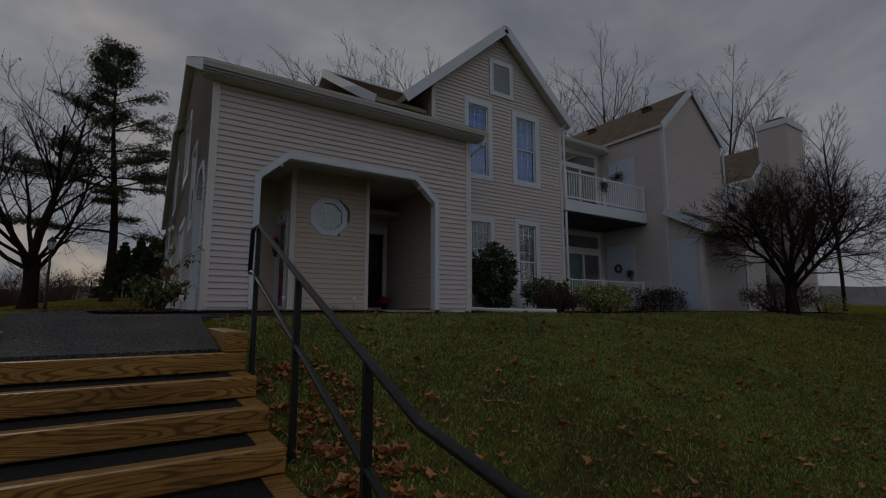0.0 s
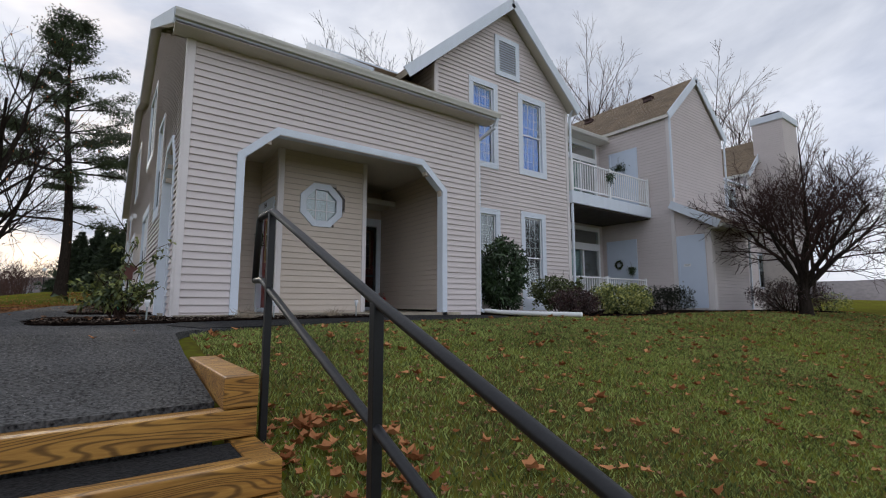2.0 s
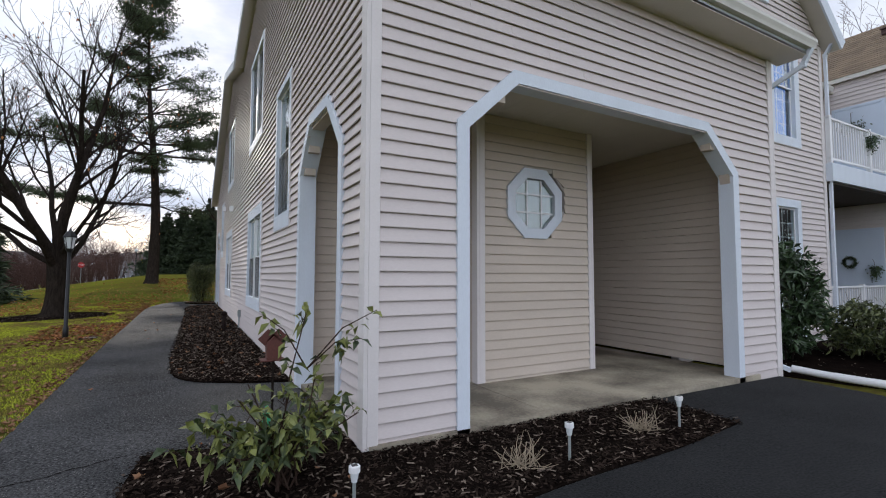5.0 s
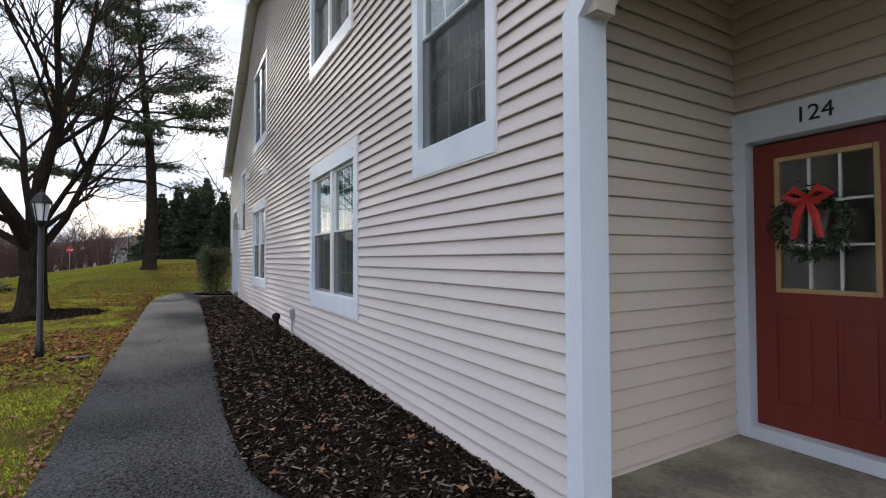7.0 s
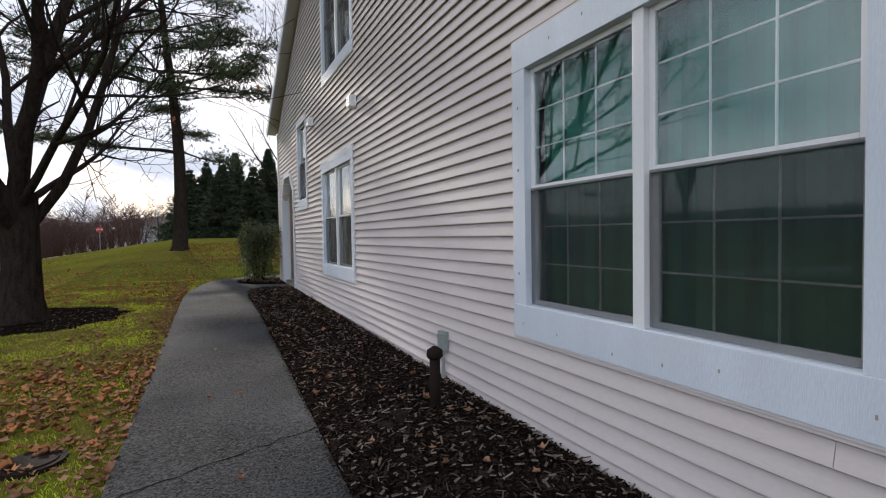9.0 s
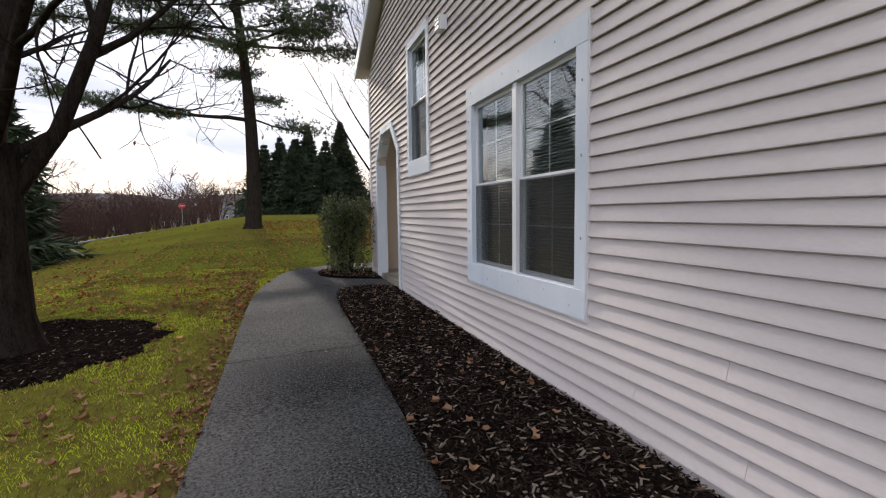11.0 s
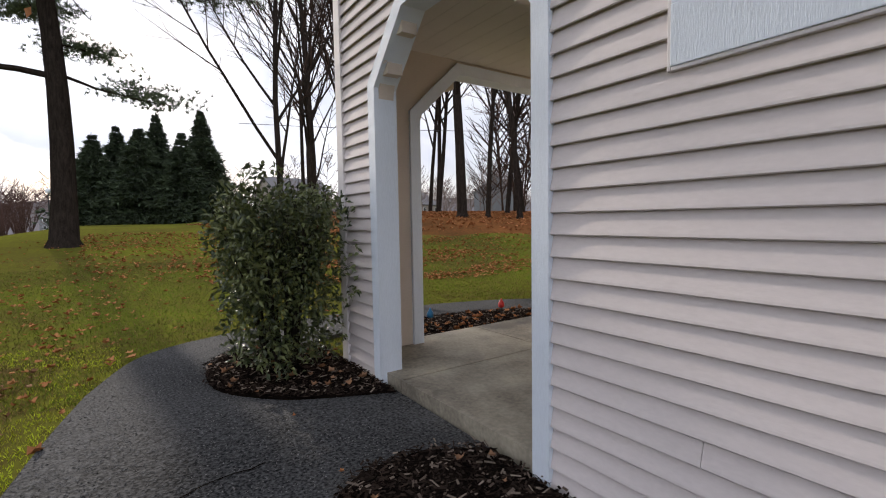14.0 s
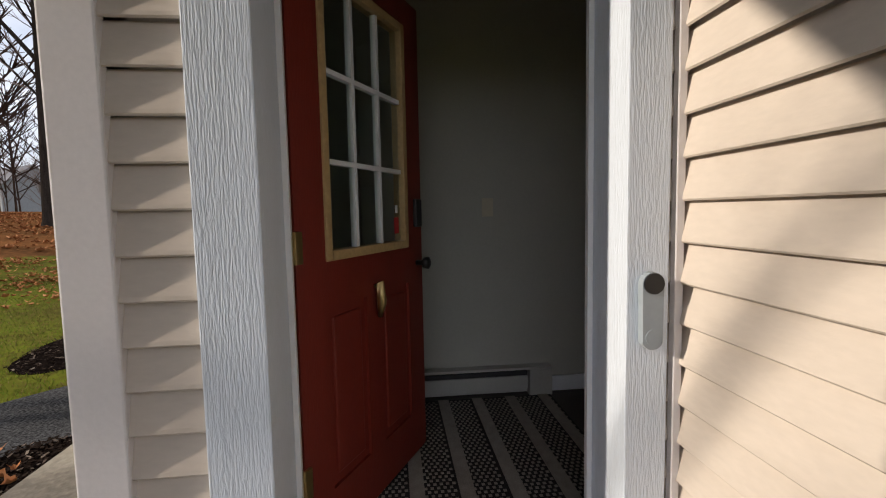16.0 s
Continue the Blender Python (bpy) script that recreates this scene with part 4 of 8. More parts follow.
# ---- balconies and the east wing ----
XE = 17.87
clad_wall("wall_recess", "y", 13.95, -1, rect(12.85, XE, 0, 7.6), [rect(14.3, 17.55, 0.3, 3.55), rect(14.3, 17.55, 4.3, 7.35)], "recessed wall behind the balconies", course=0.128, phase=0.011)
clad_wall("wall_wing_west", "x", XE, -1, [(10.72, 0), (17, 0), (17, 7.7), (10.72, 7.7)], [rect(12.35, 13.68, 0.4, 2.93), rect(12.15, 13.4, 4.3, 6.8)], "wing wall in pale siding with two pale doors", course=0.128, phase=0.011)
clad_wall("wall_wing_gable", "y", 10.72, -1, [(XE, 0), (22.5, 0), (22.5, 7.75), (20.2, 9.8), (XE, 7.75)], [], "gabled end wall of the wing", course=0.128, phase=0.011)
corner_post("corner_trim_9", XE, 10.72, 0.0, 7.75, 1, 1)
clad_wall("wall_wing_east", "x", 22.5, 1, rect(10.72, 17, 0, 7.75), [], "wing wall", whole=False, course=0.128, phase=0.011)
roof("roof_wing", [((17.72, 10.6, 7.82), (17.72, 22, 7.82), (20.2, 22, 10.05), (20.2, 10.6, 10.05)), ((22.7, 10.6, 7.85), (22.7, 22, 7.85), (20.2, 22, 10.05), (20.2, 10.6, 10.05))], "brown shingle gable roof of the wing")
fascia("wing_rake_1", (17.7, 10.59, 7.72), (20.2, 10.59, 9.96), 0.04, 0.3)
fascia("wing_rake_2", (22.72, 10.59, 7.75), (20.2, 10.59, 9.96), 0.04, 0.3)
gutter("gutter_2", (17.72, 10.6, 7.75), (17.72, 16, 7.75))
roof("roof_recess", [((12.9, 13.4, 7.5), (17.4, 13.4, 7.5), (17.4, 18, 9.4), (12.9, 18, 9.4))], "brown shingle roof over the balcony")
gutter("gutter_3", (12.9, 13.35, 7.47), (17.6, 13.35, 7.47))
structure("soffit_recess", block((12.9, 13.36, 7.4), (17.84, 13.92, 7.45)), M_SOFFIT, "soffit over the balcony", "soffit")
clad_wall("wall_shed_west", "x", 17.9, -1, [(9.42, 0), (10.7, 0), (10.7, 4.0), (9.42, 3.2)], [rect(9.7, 10.6, 0.14, 2.88)], "shed wall with a pale storage door", course=0.128, phase=0.011)
clad_wall("wall_shed_south", "y", 9.42, -1, rect(17.9, 20.95, 0, 3.2), [], "shed wall in pale siding", course=0.128, phase=0.011)
clad_wall("wall_shed_east", "x", 20.95, 1, [(9.42, 0), (10.7, 0), (10.7, 4.0), (9.42, 3.2)], [], "shed wall in pale siding", whole=False, course=0.128, phase=0.011)
roof("roof_shed", [((17.6, 8.98, 3.2), (21.2, 8.98, 3.2), (21.2, 10.7, 4.2), (17.6, 10.7, 4.2))], "brown shingle lean-to roof")
fascia("shed_rake", (17.58, 8.98, 3.14), (17.58, 10.7, 4.12), 0.04, 0.3)
gutter("gutter_4", (17.6, 8.98, 3.1), (21.2, 8.98, 3.1))
structure("soffit_shed", block((17.62, 9.0, 3.0), (21.18, 9.42, 3.04)), M_SOFFIT, "soffit under the shed's eave", "soffit")
corner_post("corner_trim_10", 17.9, 9.42, 0.0, 3.0, 1, 1, 0.16)

# plain closing walls, floors and ceilings of the rooms; those out of sight are added to block view and daylight
structure("wall_closing_east", block((12.6, 14.4, 0), (12.8, 31.0, 7.0)), M_INTERIOR, "unseen closing wall that keeps daylight out of the rooms", "wall")
structure("wall_hall_north", block((DX + 0.14, 29.72, DZ0 - 0.06), (6.9, 29.83, 3.2)), M_INTERIOR, "plain plaster wall of the entry hall", "wall")
structure("wall_hall_south", block((DX + 0.14, 27.4, DZ0 - 0.06), (4.6, 27.5, 3.2)), M_INTERIOR, "plain plaster wall of the entry hall", "wall")
structure("wall_hall_east", block((4.42, 26.0, DZ0 - 0.06), (4.56, 29.72, 3.2)), M_INTERIOR, "greenish-white plaster wall of the entry hall", "wall")
structure("floor_hall", block((DX + 0.01, 26.0, DZ0 - 0.2), (6.9, 29.83, DZ0 - 0.06)), M_HALLFLOOR, "dark brown hall floor tiles", "floor")
structure("ceiling_hall", block((DX + 0.14, 26.0, 3.0), (6.9, 29.83, 3.1)), M_INTERIOR, "hall ceiling", "ceiling")
structure("floor_rooms", block((1.14, 14.6, 0.3), (12.6, 28.0, 0.44)), M_DARK, "room floor coloured as dark as an unlit room", "floor")
structure("ceiling_rooms", block((1.14, 13.4, 3.15), (12.6, 28.4, 3.3)), M_INTERIOR, "room ceiling", "ceiling")
structure("wall_rooms", block((3.6, 14.6, 0.44), (3.75, 28.0, 6.0)), M_INTERIOR, "inner partition wall", "wall")
structure("wall_stair_south", block((1.14, 13.46, 0.2), (5.0, 13.56, 5.6)), M_INTERIOR, "inner partition wall", "wall")
structure("wall_stair_north", block((1.14, 28.25, 0.2), (2.7, 28.28, 5.4)), M_INTERIOR, "inner partition wall", "wall")
structure("wall_bay_rooms", block((7.3, 14.9, 0.0), (12.6, 15.0, 7.0)), M_INTERIOR, "inner partition wall", "wall")

# leaf-covered ground under the wood
LITTER = [(2 + (14.6 + 0.9 * math.sin(k * 1.7)) * math.sin(radians(a)), 31 + (14.6 + 0.9 * math.sin(k * 1.7)) * math.cos(radians(a))) for k, a in enumerate(range(18, 110, 6))] + [(60, 20), (70, 50), (55, 75), (12, 75), (6, 60)]
sheet("leaf_litter", LITTER, 0.03, ground_z, M_LITTER, "orange-brown leaf litter under the bare wood", "ground", step=1.5, skirt=0.1, drop=0.03)
structure("corner_channel", block((DX - 0.05, 28.497, FLOOR_R + 0.02), (DX - 0.024, 28.522, PR), 0.004), M_CORNER, "vinyl channel in the porch's inner corner", "trim")

# ---- plants ----
class Tubes:
    """Gathers many tapering round twigs into one mesh."""
    def __init__(self):
        self.v, self.f = [], []

    def add(self, pts, radii, sides):
        up, start = None, len(self.v)
        for i, p in enumerate(pts):
            d = pts[min(i + 1, len(pts) - 1)] - pts[max(i - 1, 0)]
            d = d.normalized() if d.length > 1e-9 else Vector((0, 0, 1))
            up = d.orthogonal().normalized() if up is None else (up - d * up.dot(d))
            up = up.normalized() if up.length > 1e-6 else d.orthogonal().normalized()
            side = d.cross(up)
            for k in range(sides):
                a = 2 * math.pi * k / sides
                self.v.append(p + (up * math.cos(a) + side * math.sin(a)) * radii[i])
        for i in range(len(pts) - 1):
            for k in range(sides):
                a, b = start + i * sides + k, start + i * sides + (k + 1) % sides
                self.f.append((a, b, b + sides, a + sides))

    def mesh(self, name, mat, smooth=True):
        me = bpy.data.meshes.new(name)
        me.from_pydata([tuple(v) for v in self.v], [], self.f)
        me.materials.append(mat)
        if smooth:
            me.shade_smooth()
        return me


def wander(rng, p, d, length, radius, end, steps, bend, lift=0.0):
    """A crooked run of points and radii."""
    pts, rad = [p.copy()], [radius]
    for i in range(steps):
        d = (d + Vector((rng.uniform(-bend, bend), rng.uniform(-bend, bend), rng.uniform(-bend, bend) + lift))).normalized()
        p = p + d * (length / steps)
        pts.append(p.copy())
        rad.append(radius + (end - radius) * (i + 1) / steps)
    return pts, rad


def branch(rng, wood, twigs, tips, p, d, length, radius, level, levels, kids, spread, bend, lift, shrink=0.62, floor=0.004, start=0.3):
    steps = 5 if level < 2 else 4 if level < levels else 3
    pts, rad = wander(rng, p, d, length, radius, max(radius * 0.35, floor), steps, bend, lift)
    (wood if level < 2 else twigs).add(pts, rad, 7 if level == 0 else 5 if level == 1 else 4 if level == 2 else 3)
    if level >= levels:
        tips.append((pts[-1], (pts[-1] - pts[-2]).normalized()))
        return
    n = kids[min(level, len(kids) - 1)]
    for k in range(n):
        f = start + (1 - start) * (k + rng.random()) / n
        i = min(int(f * steps), steps - 1)
        q = pts[i].lerp(pts[i + 1], f * steps - i)
        r = rad[i] + (rad[i + 1] - rad[i]) * (f * steps - i)
        ax = (pts[i + 1] - pts[i]).normalized()
        side = ax.orthogonal().normalized()
        side.rotate(Matrix.Rotation(k * 2.4 + rng.random() * 1.2, 3, ax))
        a = spread * rng.uniform(0.7, 1.25)
        nd = (ax * math.cos(a) + side * math.sin(a)).normalized()
        branch(rng, wood, twigs, tips, q, nd, length * shrink * rng.uniform(0.75, 1.15) * (1.15 - 0.4 * f), max(r * 0.6, floor), level + 1, levels, kids, spread, bend, lift, shrink, floor)


class Leaves:
    """Gathers many small bent leaves into one mesh."""
    def __init__(self, seed=1):
        self.v, self.f, self.rng = [], [], random.Random(seed)

    def add(self, p, d, length, width, droop=0.2):
        d = Vector(d).normalized()
        side = d.cross(Vector((self.rng.uniform(-1, 1), self.rng.uniform(-1, 1), self.rng.uniform(0.2, 1)))).normalized()
        nrm = side.cross(d)
        n = len(self.v)
        p = Vector(p)
        mid = p + d * length * 0.5
        self.v += [p, mid + side * width / 2 + nrm * width * 0.2, mid - side * width / 2 + nrm * width * 0.2, p + d * length - Vector((0, 0, droop * length)), mid]
        self.f += [(n, n + 1, n + 4), (n, n + 4, n + 2), (n + 1, n + 3, n + 4), (n + 4, n + 3, n + 2)]

    def needle(self, p, d, length, width):
        d = Vector(d)
        side = d.cross(Vector((self.rng.uniform(-1, 1), self.rng.uniform(-1, 1), self.rng.uniform(-1, 1)))).normalized() * width / 2
        n = len(self.v)
        p = Vector(p)
        self.v += [p - side, p + side, p + d * length]
        self.f.append((n, n + 1, n + 2))

    def mesh(self, name, mat):
        me = bpy.data.meshes.new(name)
        me.from_pydata([tuple(v) for v in self.v], [], self.f)
        me.materials.append(mat)
        return me


def child(name, me, parent, label=""):
    ob = new(name, me)
    ob.parent = parent
    return tagged(ob, label, kind="stuff" if name.endswith("s") or name in ("stem_cluster", "stalk_tuft") else "")


def rand_dir(rng, up=0.0):
    v = Vector((rng.gauss(0, 1), rng.gauss(0, 1), rng.gauss(0, 1) + up))
    return v.normalized()


def maple():
    x, y = -4.1, 26.6
    t = thing("maple_tree", "bare spreading maple with a dark forked trunk on the lawn", "tree", (x, y, ground_z(x, y)))
    rng = random.Random(11)
    wood, twigs, tips = Tubes(), Tubes(), []
    # the flared foot and short bole
    wood.add([Vector(p) for p in ((0, 0, -0.1), (0.02, 0, 0.12), (0.03, 0, 0.4), (0.04, 0.02, 1.0), (0.02, 0.03, 1.7), (0, 0, 2.3))], [0.52, 0.38, 0.31, 0.275, 0.28, 0.31], 14)
    limbs = [((-0.75, 0.1, 1), 5.6, 0.22), ((0.1, 0.2, 1), 7.2, 0.26), ((0.35, -0.35, 1), 6.2, 0.2), ((0.62, 0.35, 0.95), 5.6, 0.16), ((-0.35, -0.8, 1), 6.0, 0.19), ((-1.1, 0.55, 0.6), 5.4, 0.16), ((-0.2, 0.9, 1.1), 6.0, 0.18), ((0.45, -0.9, 0.9), 4.6, 0.12), ((0.5, 1.1, 0.7), 4.8, 0.11), ((-0.9, -0.9, 0.5), 4.8, 0.12), ((-1.0, -0.3, 0.8), 5.0, 0.14)]
    for n, (d, length, r) in enumerate(limbs):
        z = 1.2 + 0.11 * n if n > 2 else 2.1
        branch(rng, wood, twigs, tips, Vector((0.1 * d[0], 0.1 * d[1], z)), Vector(d).normalized(), length, r * 0.66, 1, 4, [5, 7, 6, 6], 0.7, 0.17, 0.09, 0.56, 0.0055)
    child("trunk", wood.mesh("trunk", M_BARK), t)
    child("crown", twigs.mesh("crown", M_BARK), t, "bare dark branches and twigs")
    lv = Leaves(3)
    for p, d in rng.sample(tips, min(260, len(tips))):
        lv.add(p, (rng.uniform(-0.4, 0.4), rng.uniform(-0.4, 0.4), -1), 0.09, 0.06)
    child("leaves", lv.mesh("leaves", M_LEAF), t, "few brown leaves left")


def pine(name, x, y, height, seed, label, first=0.24, reach=0.24, radius=0.40, whorls=17, limbs=()):
    """A white pine: a straight bole, long level limbs and pads of fine needles. limbs: (height, azimuth, length, rise)."""
    t = thing(name, label, "tree", (x, y, ground_z(x, y)))
    rng = random.Random(seed)
    wood, twigs, lv = Tubes(), Tubes(), Leaves(seed)
    n = 12
    spine = [Vector((0.25 * math.sin(i * 0.5) - 0.05 * i, 0.15 * math.sin(i * 0.8 + 1), height * i / n - 0.1)) for i in range(n + 1)]
    wood.add([spine[0], spine[0] + Vector((0, 0, 0.35))] + spine[1:], [radius * 1.55, radius * 1.1] + [radius * (1 - 0.93 * i / n) for i in range(1, n + 1)], 12)
    runs = [(h / height, radians(a), length, rise) for h, a, length, rise in limbs]
    for w in range(whorls):
        f = first + (0.985 - first) * (w + rng.uniform(-0.25, 0.25)) / (whorls - 1)
        f = min(max(f, first), 0.99)
        top = (1 - f) / (1 - first)
        for k in range(rng.choice((2, 3, 3, 4))):
            length = height * reach * (0.16 + 0.84 * min(1.0, top * 1.35)) * rng.uniform(0.55, 1.1)
            runs.append((f, rng.uniform(0, 2 * math.pi), length, rng.uniform(-0.05, 0.25) + 0.35 * (1 - top)))
    for f, a, length, rise in runs:
        i = min(int(f * n), n - 1)
        p0 = spine[i].lerp(spine[i + 1], f * n - i)
        pts, rad = wander(rng, p0, Vector((math.cos(a), math.sin(a), rise)).normalized(), length, 0.03 + 0.011 * length, 0.012, 8, 0.14, 0.01)
        wood.add(pts, rad, 5)
        for j in range(3, 9):
            for s in range(2 + (length > 5) + (length > 7)):
                b = a + rng.uniform(-1.2, 1.2)
                tw, tr = wander(rng, pts[j], Vector((math.cos(b), math.sin(b), rng.uniform(-0.1, 0.3))).normalized(), rng.uniform(0.6, 1.1) + 0.08 * length, 0.015, 0.006, 3, 0.25, 0.03)
                twigs.add(tw, tr, 3)
                for q in tw[1:]:
                    for c in range(15 if length > 4.5 else 9):
                        o = q + Vector((rng.gauss(0, 0.3), rng.gauss(0, 0.3), rng.gauss(0, 0.1)))
                        d0 = rand_dir(rng, 0.5)
                        for m in range(11):
                            lv.needle(o, (d0 + rand_dir(rng) * 0.9).normalized(), rng.uniform(0.13, 0.26), 0.03)
    child("trunk", wood.mesh("trunk", M_BARK), t)
    child("branches", twigs.mesh("branches", M_BARK), t)
    child("needles", lv.mesh("needles", M_NEEDLE), t, "clumps of dark green needles")
    return t


def spruce(name, x, y, height, width, seed, label, group="", dens=1.0):
    t = thing(name, label, "tree", (x, y, ground_z(x, y)), group=group)
    rng = random.Random(seed)
    wood, lv = Tubes(), Leaves(seed)
    wood.add([Vector((0, 0, -0.1)), Vector((0, 0, height * 0.5)), Vector((0, 0, height))], [height * 0.018, height * 0.011, 0.02], 7)
    rows = int(height * 4.2)
    for r in range(rows):
        z = 0.2 + (height - 0.3) * (r + rng.uniform(-0.6, 0.6)) / rows
        reach = width / 2 * max(0.02, 1 - z / height) ** 1.05 * rng.uniform(0.7, 1.1)
        for k in range(int((9 + reach * 6) * dens)):
            a = rng.uniform(0, 2 * math.pi)
            l = reach * rng.uniform(0.7, 1.1) * (1 + 0.45 * noise.noise((math.cos(a) * 1.6 + seed, math.sin(a) * 1.6, z * 0.45)))
            tip = Vector((math.cos(a) * l, math.sin(a) * l, z - 0.22 * l + rng.uniform(-0.1, 0.15)))
            for s in range(5):
                q = Vector((0, 0, z)).lerp(tip, 0.1 + 0.9 * (s + rng.random()) / 5)
                for m in range(5):
                    dd = Vector((math.cos(a + rng.uniform(-0.9, 0.9)), math.sin(a + rng.uniform(-0.9, 0.9)), rng.uniform(-0.9, 0.5)))
                    lv.needle(q, dd.normalized(), min(0.3 + reach * 0.3, rng.uniform(0.35, 0.8)), 0.15)
    child("trunk", wood.mesh("trunk", M_BARK), t)
    child("needles", lv.mesh("needles", M_SPRUCE), t)
    return t


def bare_tree(name, x, y, height, radius, seed, label, mat=None, levels=3, kids=(12, 6, 5, 4), spread=0.6, lean=0.05, low=0.3, group="", shrink=0.42, floor=0.012):
    t = thing(name, label, "tree", (x, y, ground_z(x, y) - 0.05), group=group)
    rng = random.Random(seed)
    wood, twigs, tips = Tubes(), Tubes(), []
    d = Vector((rng.uniform(-lean, lean), rng.uniform(-lean, lean), 1)).normalized()
    wood.add([Vector((0, 0, -0.1)), Vector((0, 0, 0.3))], [radius * 1.5, radius], 8)
    branch(rng, wood, twigs, tips, Vector((0, 0, 0.25)), d, height * 0.92, radius, 0, levels, list(kids), spread, 0.05, 0.03, shrink, floor, start=low)
    child("trunk", wood.mesh("trunk", M_BARK), t)
    child("crown", twigs.mesh("crown", mat or M_TWIG), t)
    return t


def shrub(name, x, y, radius, height, seed, mat, label, leaf=(0.07, 0.035), count=1500, stems=9, hollow=0.0, squash=1.0, base=None, group="", stem_mat=None, box_shape=False, wide=None, thin=9.0, clump=14, taper=0.0):
    """A leafy bush: stems from one foot, and leaves in clumps round an uneven outline."""
    z0 = base if base is not None else ground_z(x, y) + 0.04
    t = thing(name, label, "shrub", (x, y, z0), group=group)
    rng = random.Random(seed)
    tw, lv, ends = Tubes(), Leaves(seed), []
    rx, ry = wide or (radius, radius)
    for k in range(stems):
        a = rng.uniform(0, 2 * math.pi)
        q = Vector((math.cos(a) * rx * rng.uniform(0.3, 0.95), math.sin(a) * ry * rng.uniform(0.3, 0.95), height * rng.uniform(0.55, 0.95)))
        foot = Vector((math.cos(a) * rx * 0.18, math.sin(a) * ry * 0.18, -0.05))
        mid = foot.lerp(q, 0.5) + Vector((rng.uniform(-0.1, 0.1) * radius, rng.uniform(-0.1, 0.1) * radius, 0.1 * height))
        tw.add([foot, mid, q], [0.012 + 0.008 * radius, 0.010, 0.005], 5)
        ends += [mid, q]
        for s in range(4):
            b = mid.lerp(q, rng.random())
            e = b + Vector((rng.uniform(-0.35, 0.35) * rx, rng.uniform(-0.35, 0.35) * ry, rng.uniform(0.05, 0.3) * height))
            tw.add([b, e], [0.006, 0.003], 3)
            ends.append(e)
    clumps = max(8, count // clump)
    for c in range(clumps):
        for tries in range(20):
            u = Vector((rng.uniform(-1, 1), rng.uniform(-1, 1), rng.uniform(0, 1)))
            r = max(abs(u.x), abs(u.y), u.z) if box_shape else math.sqrt(u.x ** 2 + u.y ** 2 + (u.z * 2 - 1) ** 2 * 0.95)
            if u.z < 0.55 and rng.random() > 0.25 + u.z * thin:
                continue
            if 0.45 < r < 0.95 + 0.2 * noise.noise(u * 3 + Vector((seed, 0, 0))) and u.z > hollow:
                break
        k = 1 - taper * (1 - u.z)
        q = Vector((u.x * rx * k, u.y * ry * k, u.z * height * squash))
        for m in range(count // clumps):
            d = rand_dir(rng, 0.15) + Vector((u.x, u.y, 0.1)) * 0.6
            lv.add(q + rand_dir(rng) * 0.07 * (0.5 + radius) * math.sqrt(clump / 14), d, leaf[0] * rng.uniform(0.7, 1.25), leaf[1] * rng.uniform(0.7, 1.2), 0.15)
    child("stem_cluster", tw.mesh("stems", stem_mat or M_BARK), t)
    child("leaves", lv.mesh("leaves", mat), t)
    return t


maple()
pine("pine_tree", -2.4, 47.2, 21.3, 5, "tall white pine with a bare lower trunk and layered dark boughs", first=0.45, reach=0.25, whorls=12,
     limbs=((5.8, 187, 7.6, 0.08), (9.6, 172, 8.6, 0.12), (9.3, 205, 6.5, 0.05), (6.9, 60, 1.5, 0.2), (5.9, 5, 3.0, -0.25), (8.6, 95, 5.0, 0.15), (8.2, 265, 4.6, 0.1)))
for n, (x, y, h, w) in enumerate(((-2.6, 84, 9.0, 9.5), (-0.6, 86, 10.2, 9.0), (1.2, 82, 9.6, 10.0), (2.9, 85, 11.6, 9.0), (4.8, 81, 9.2, 10.0), (6.9, 83, 11.8, 8.5), (8.4, 86, 8.2, 8.0))):
    spruce("spruce_tree", x, y, h, w, 20 + n, "dense dark spruce at the lawn's far edge", "spruces beyond the lawn", 1.5)
spruce("spruce_tree", -10.5, 41, 7.5, 5.5, 40, "drooping dark spruce on the sloping lawn")
# the wood behind the houses
WOODS = [(15.4, 48.1, 19, 0.44), (16.9, 47.6, 18, 0.22), (17.9, 46.0, 20, 0.26), (19.4, 45.4, 19, 0.28), (21.0, 42.5, 20, 0.27), (22.6, 40.2, 19, 0.36), (24.5, 37.5, 19, 0.26),
         (13.2, 51.5, 18, 0.26), (11.2, 54, 19, 0.3), (9.6, 57, 17, 0.22), (18.5, 55, 18, 0.24), (22.5, 52, 19, 0.26), (28.5, 43, 19, 0.3), (29.5, 37, 18, 0.26), (12.4, 64, 19, 0.28),
         (17, 66, 18, 0.25), (23, 63, 19, 0.28), (29, 58, 18, 0.26), (34, 50, 19, 0.3), (36, 42, 18, 0.27), (33, 33, 18, 0.28), (38, 27, 19, 0.3), (44, 34, 18, 0.28), (46, 22, 17, 0.26), (52, 28, 18, 0.3)]
for n, (x, y, h, r) in enumerate(WOODS):
    r, h = r * 0.7, h * 1.14
    near = n < 12
    # trees farther off take the paler twigs, with haze in their colour
    bare_tree("bare_tree", x, y, h, r, 100 + n, "tall bare hardwood with a dark trunk among fallen leaves", mat=M_TWIG if near else M_HAZETWIG, levels=3, kids=(15, 7, 6), spread=0.62, lean=0.07, low=0.28, group="bare wood behind the houses", floor=0.012)
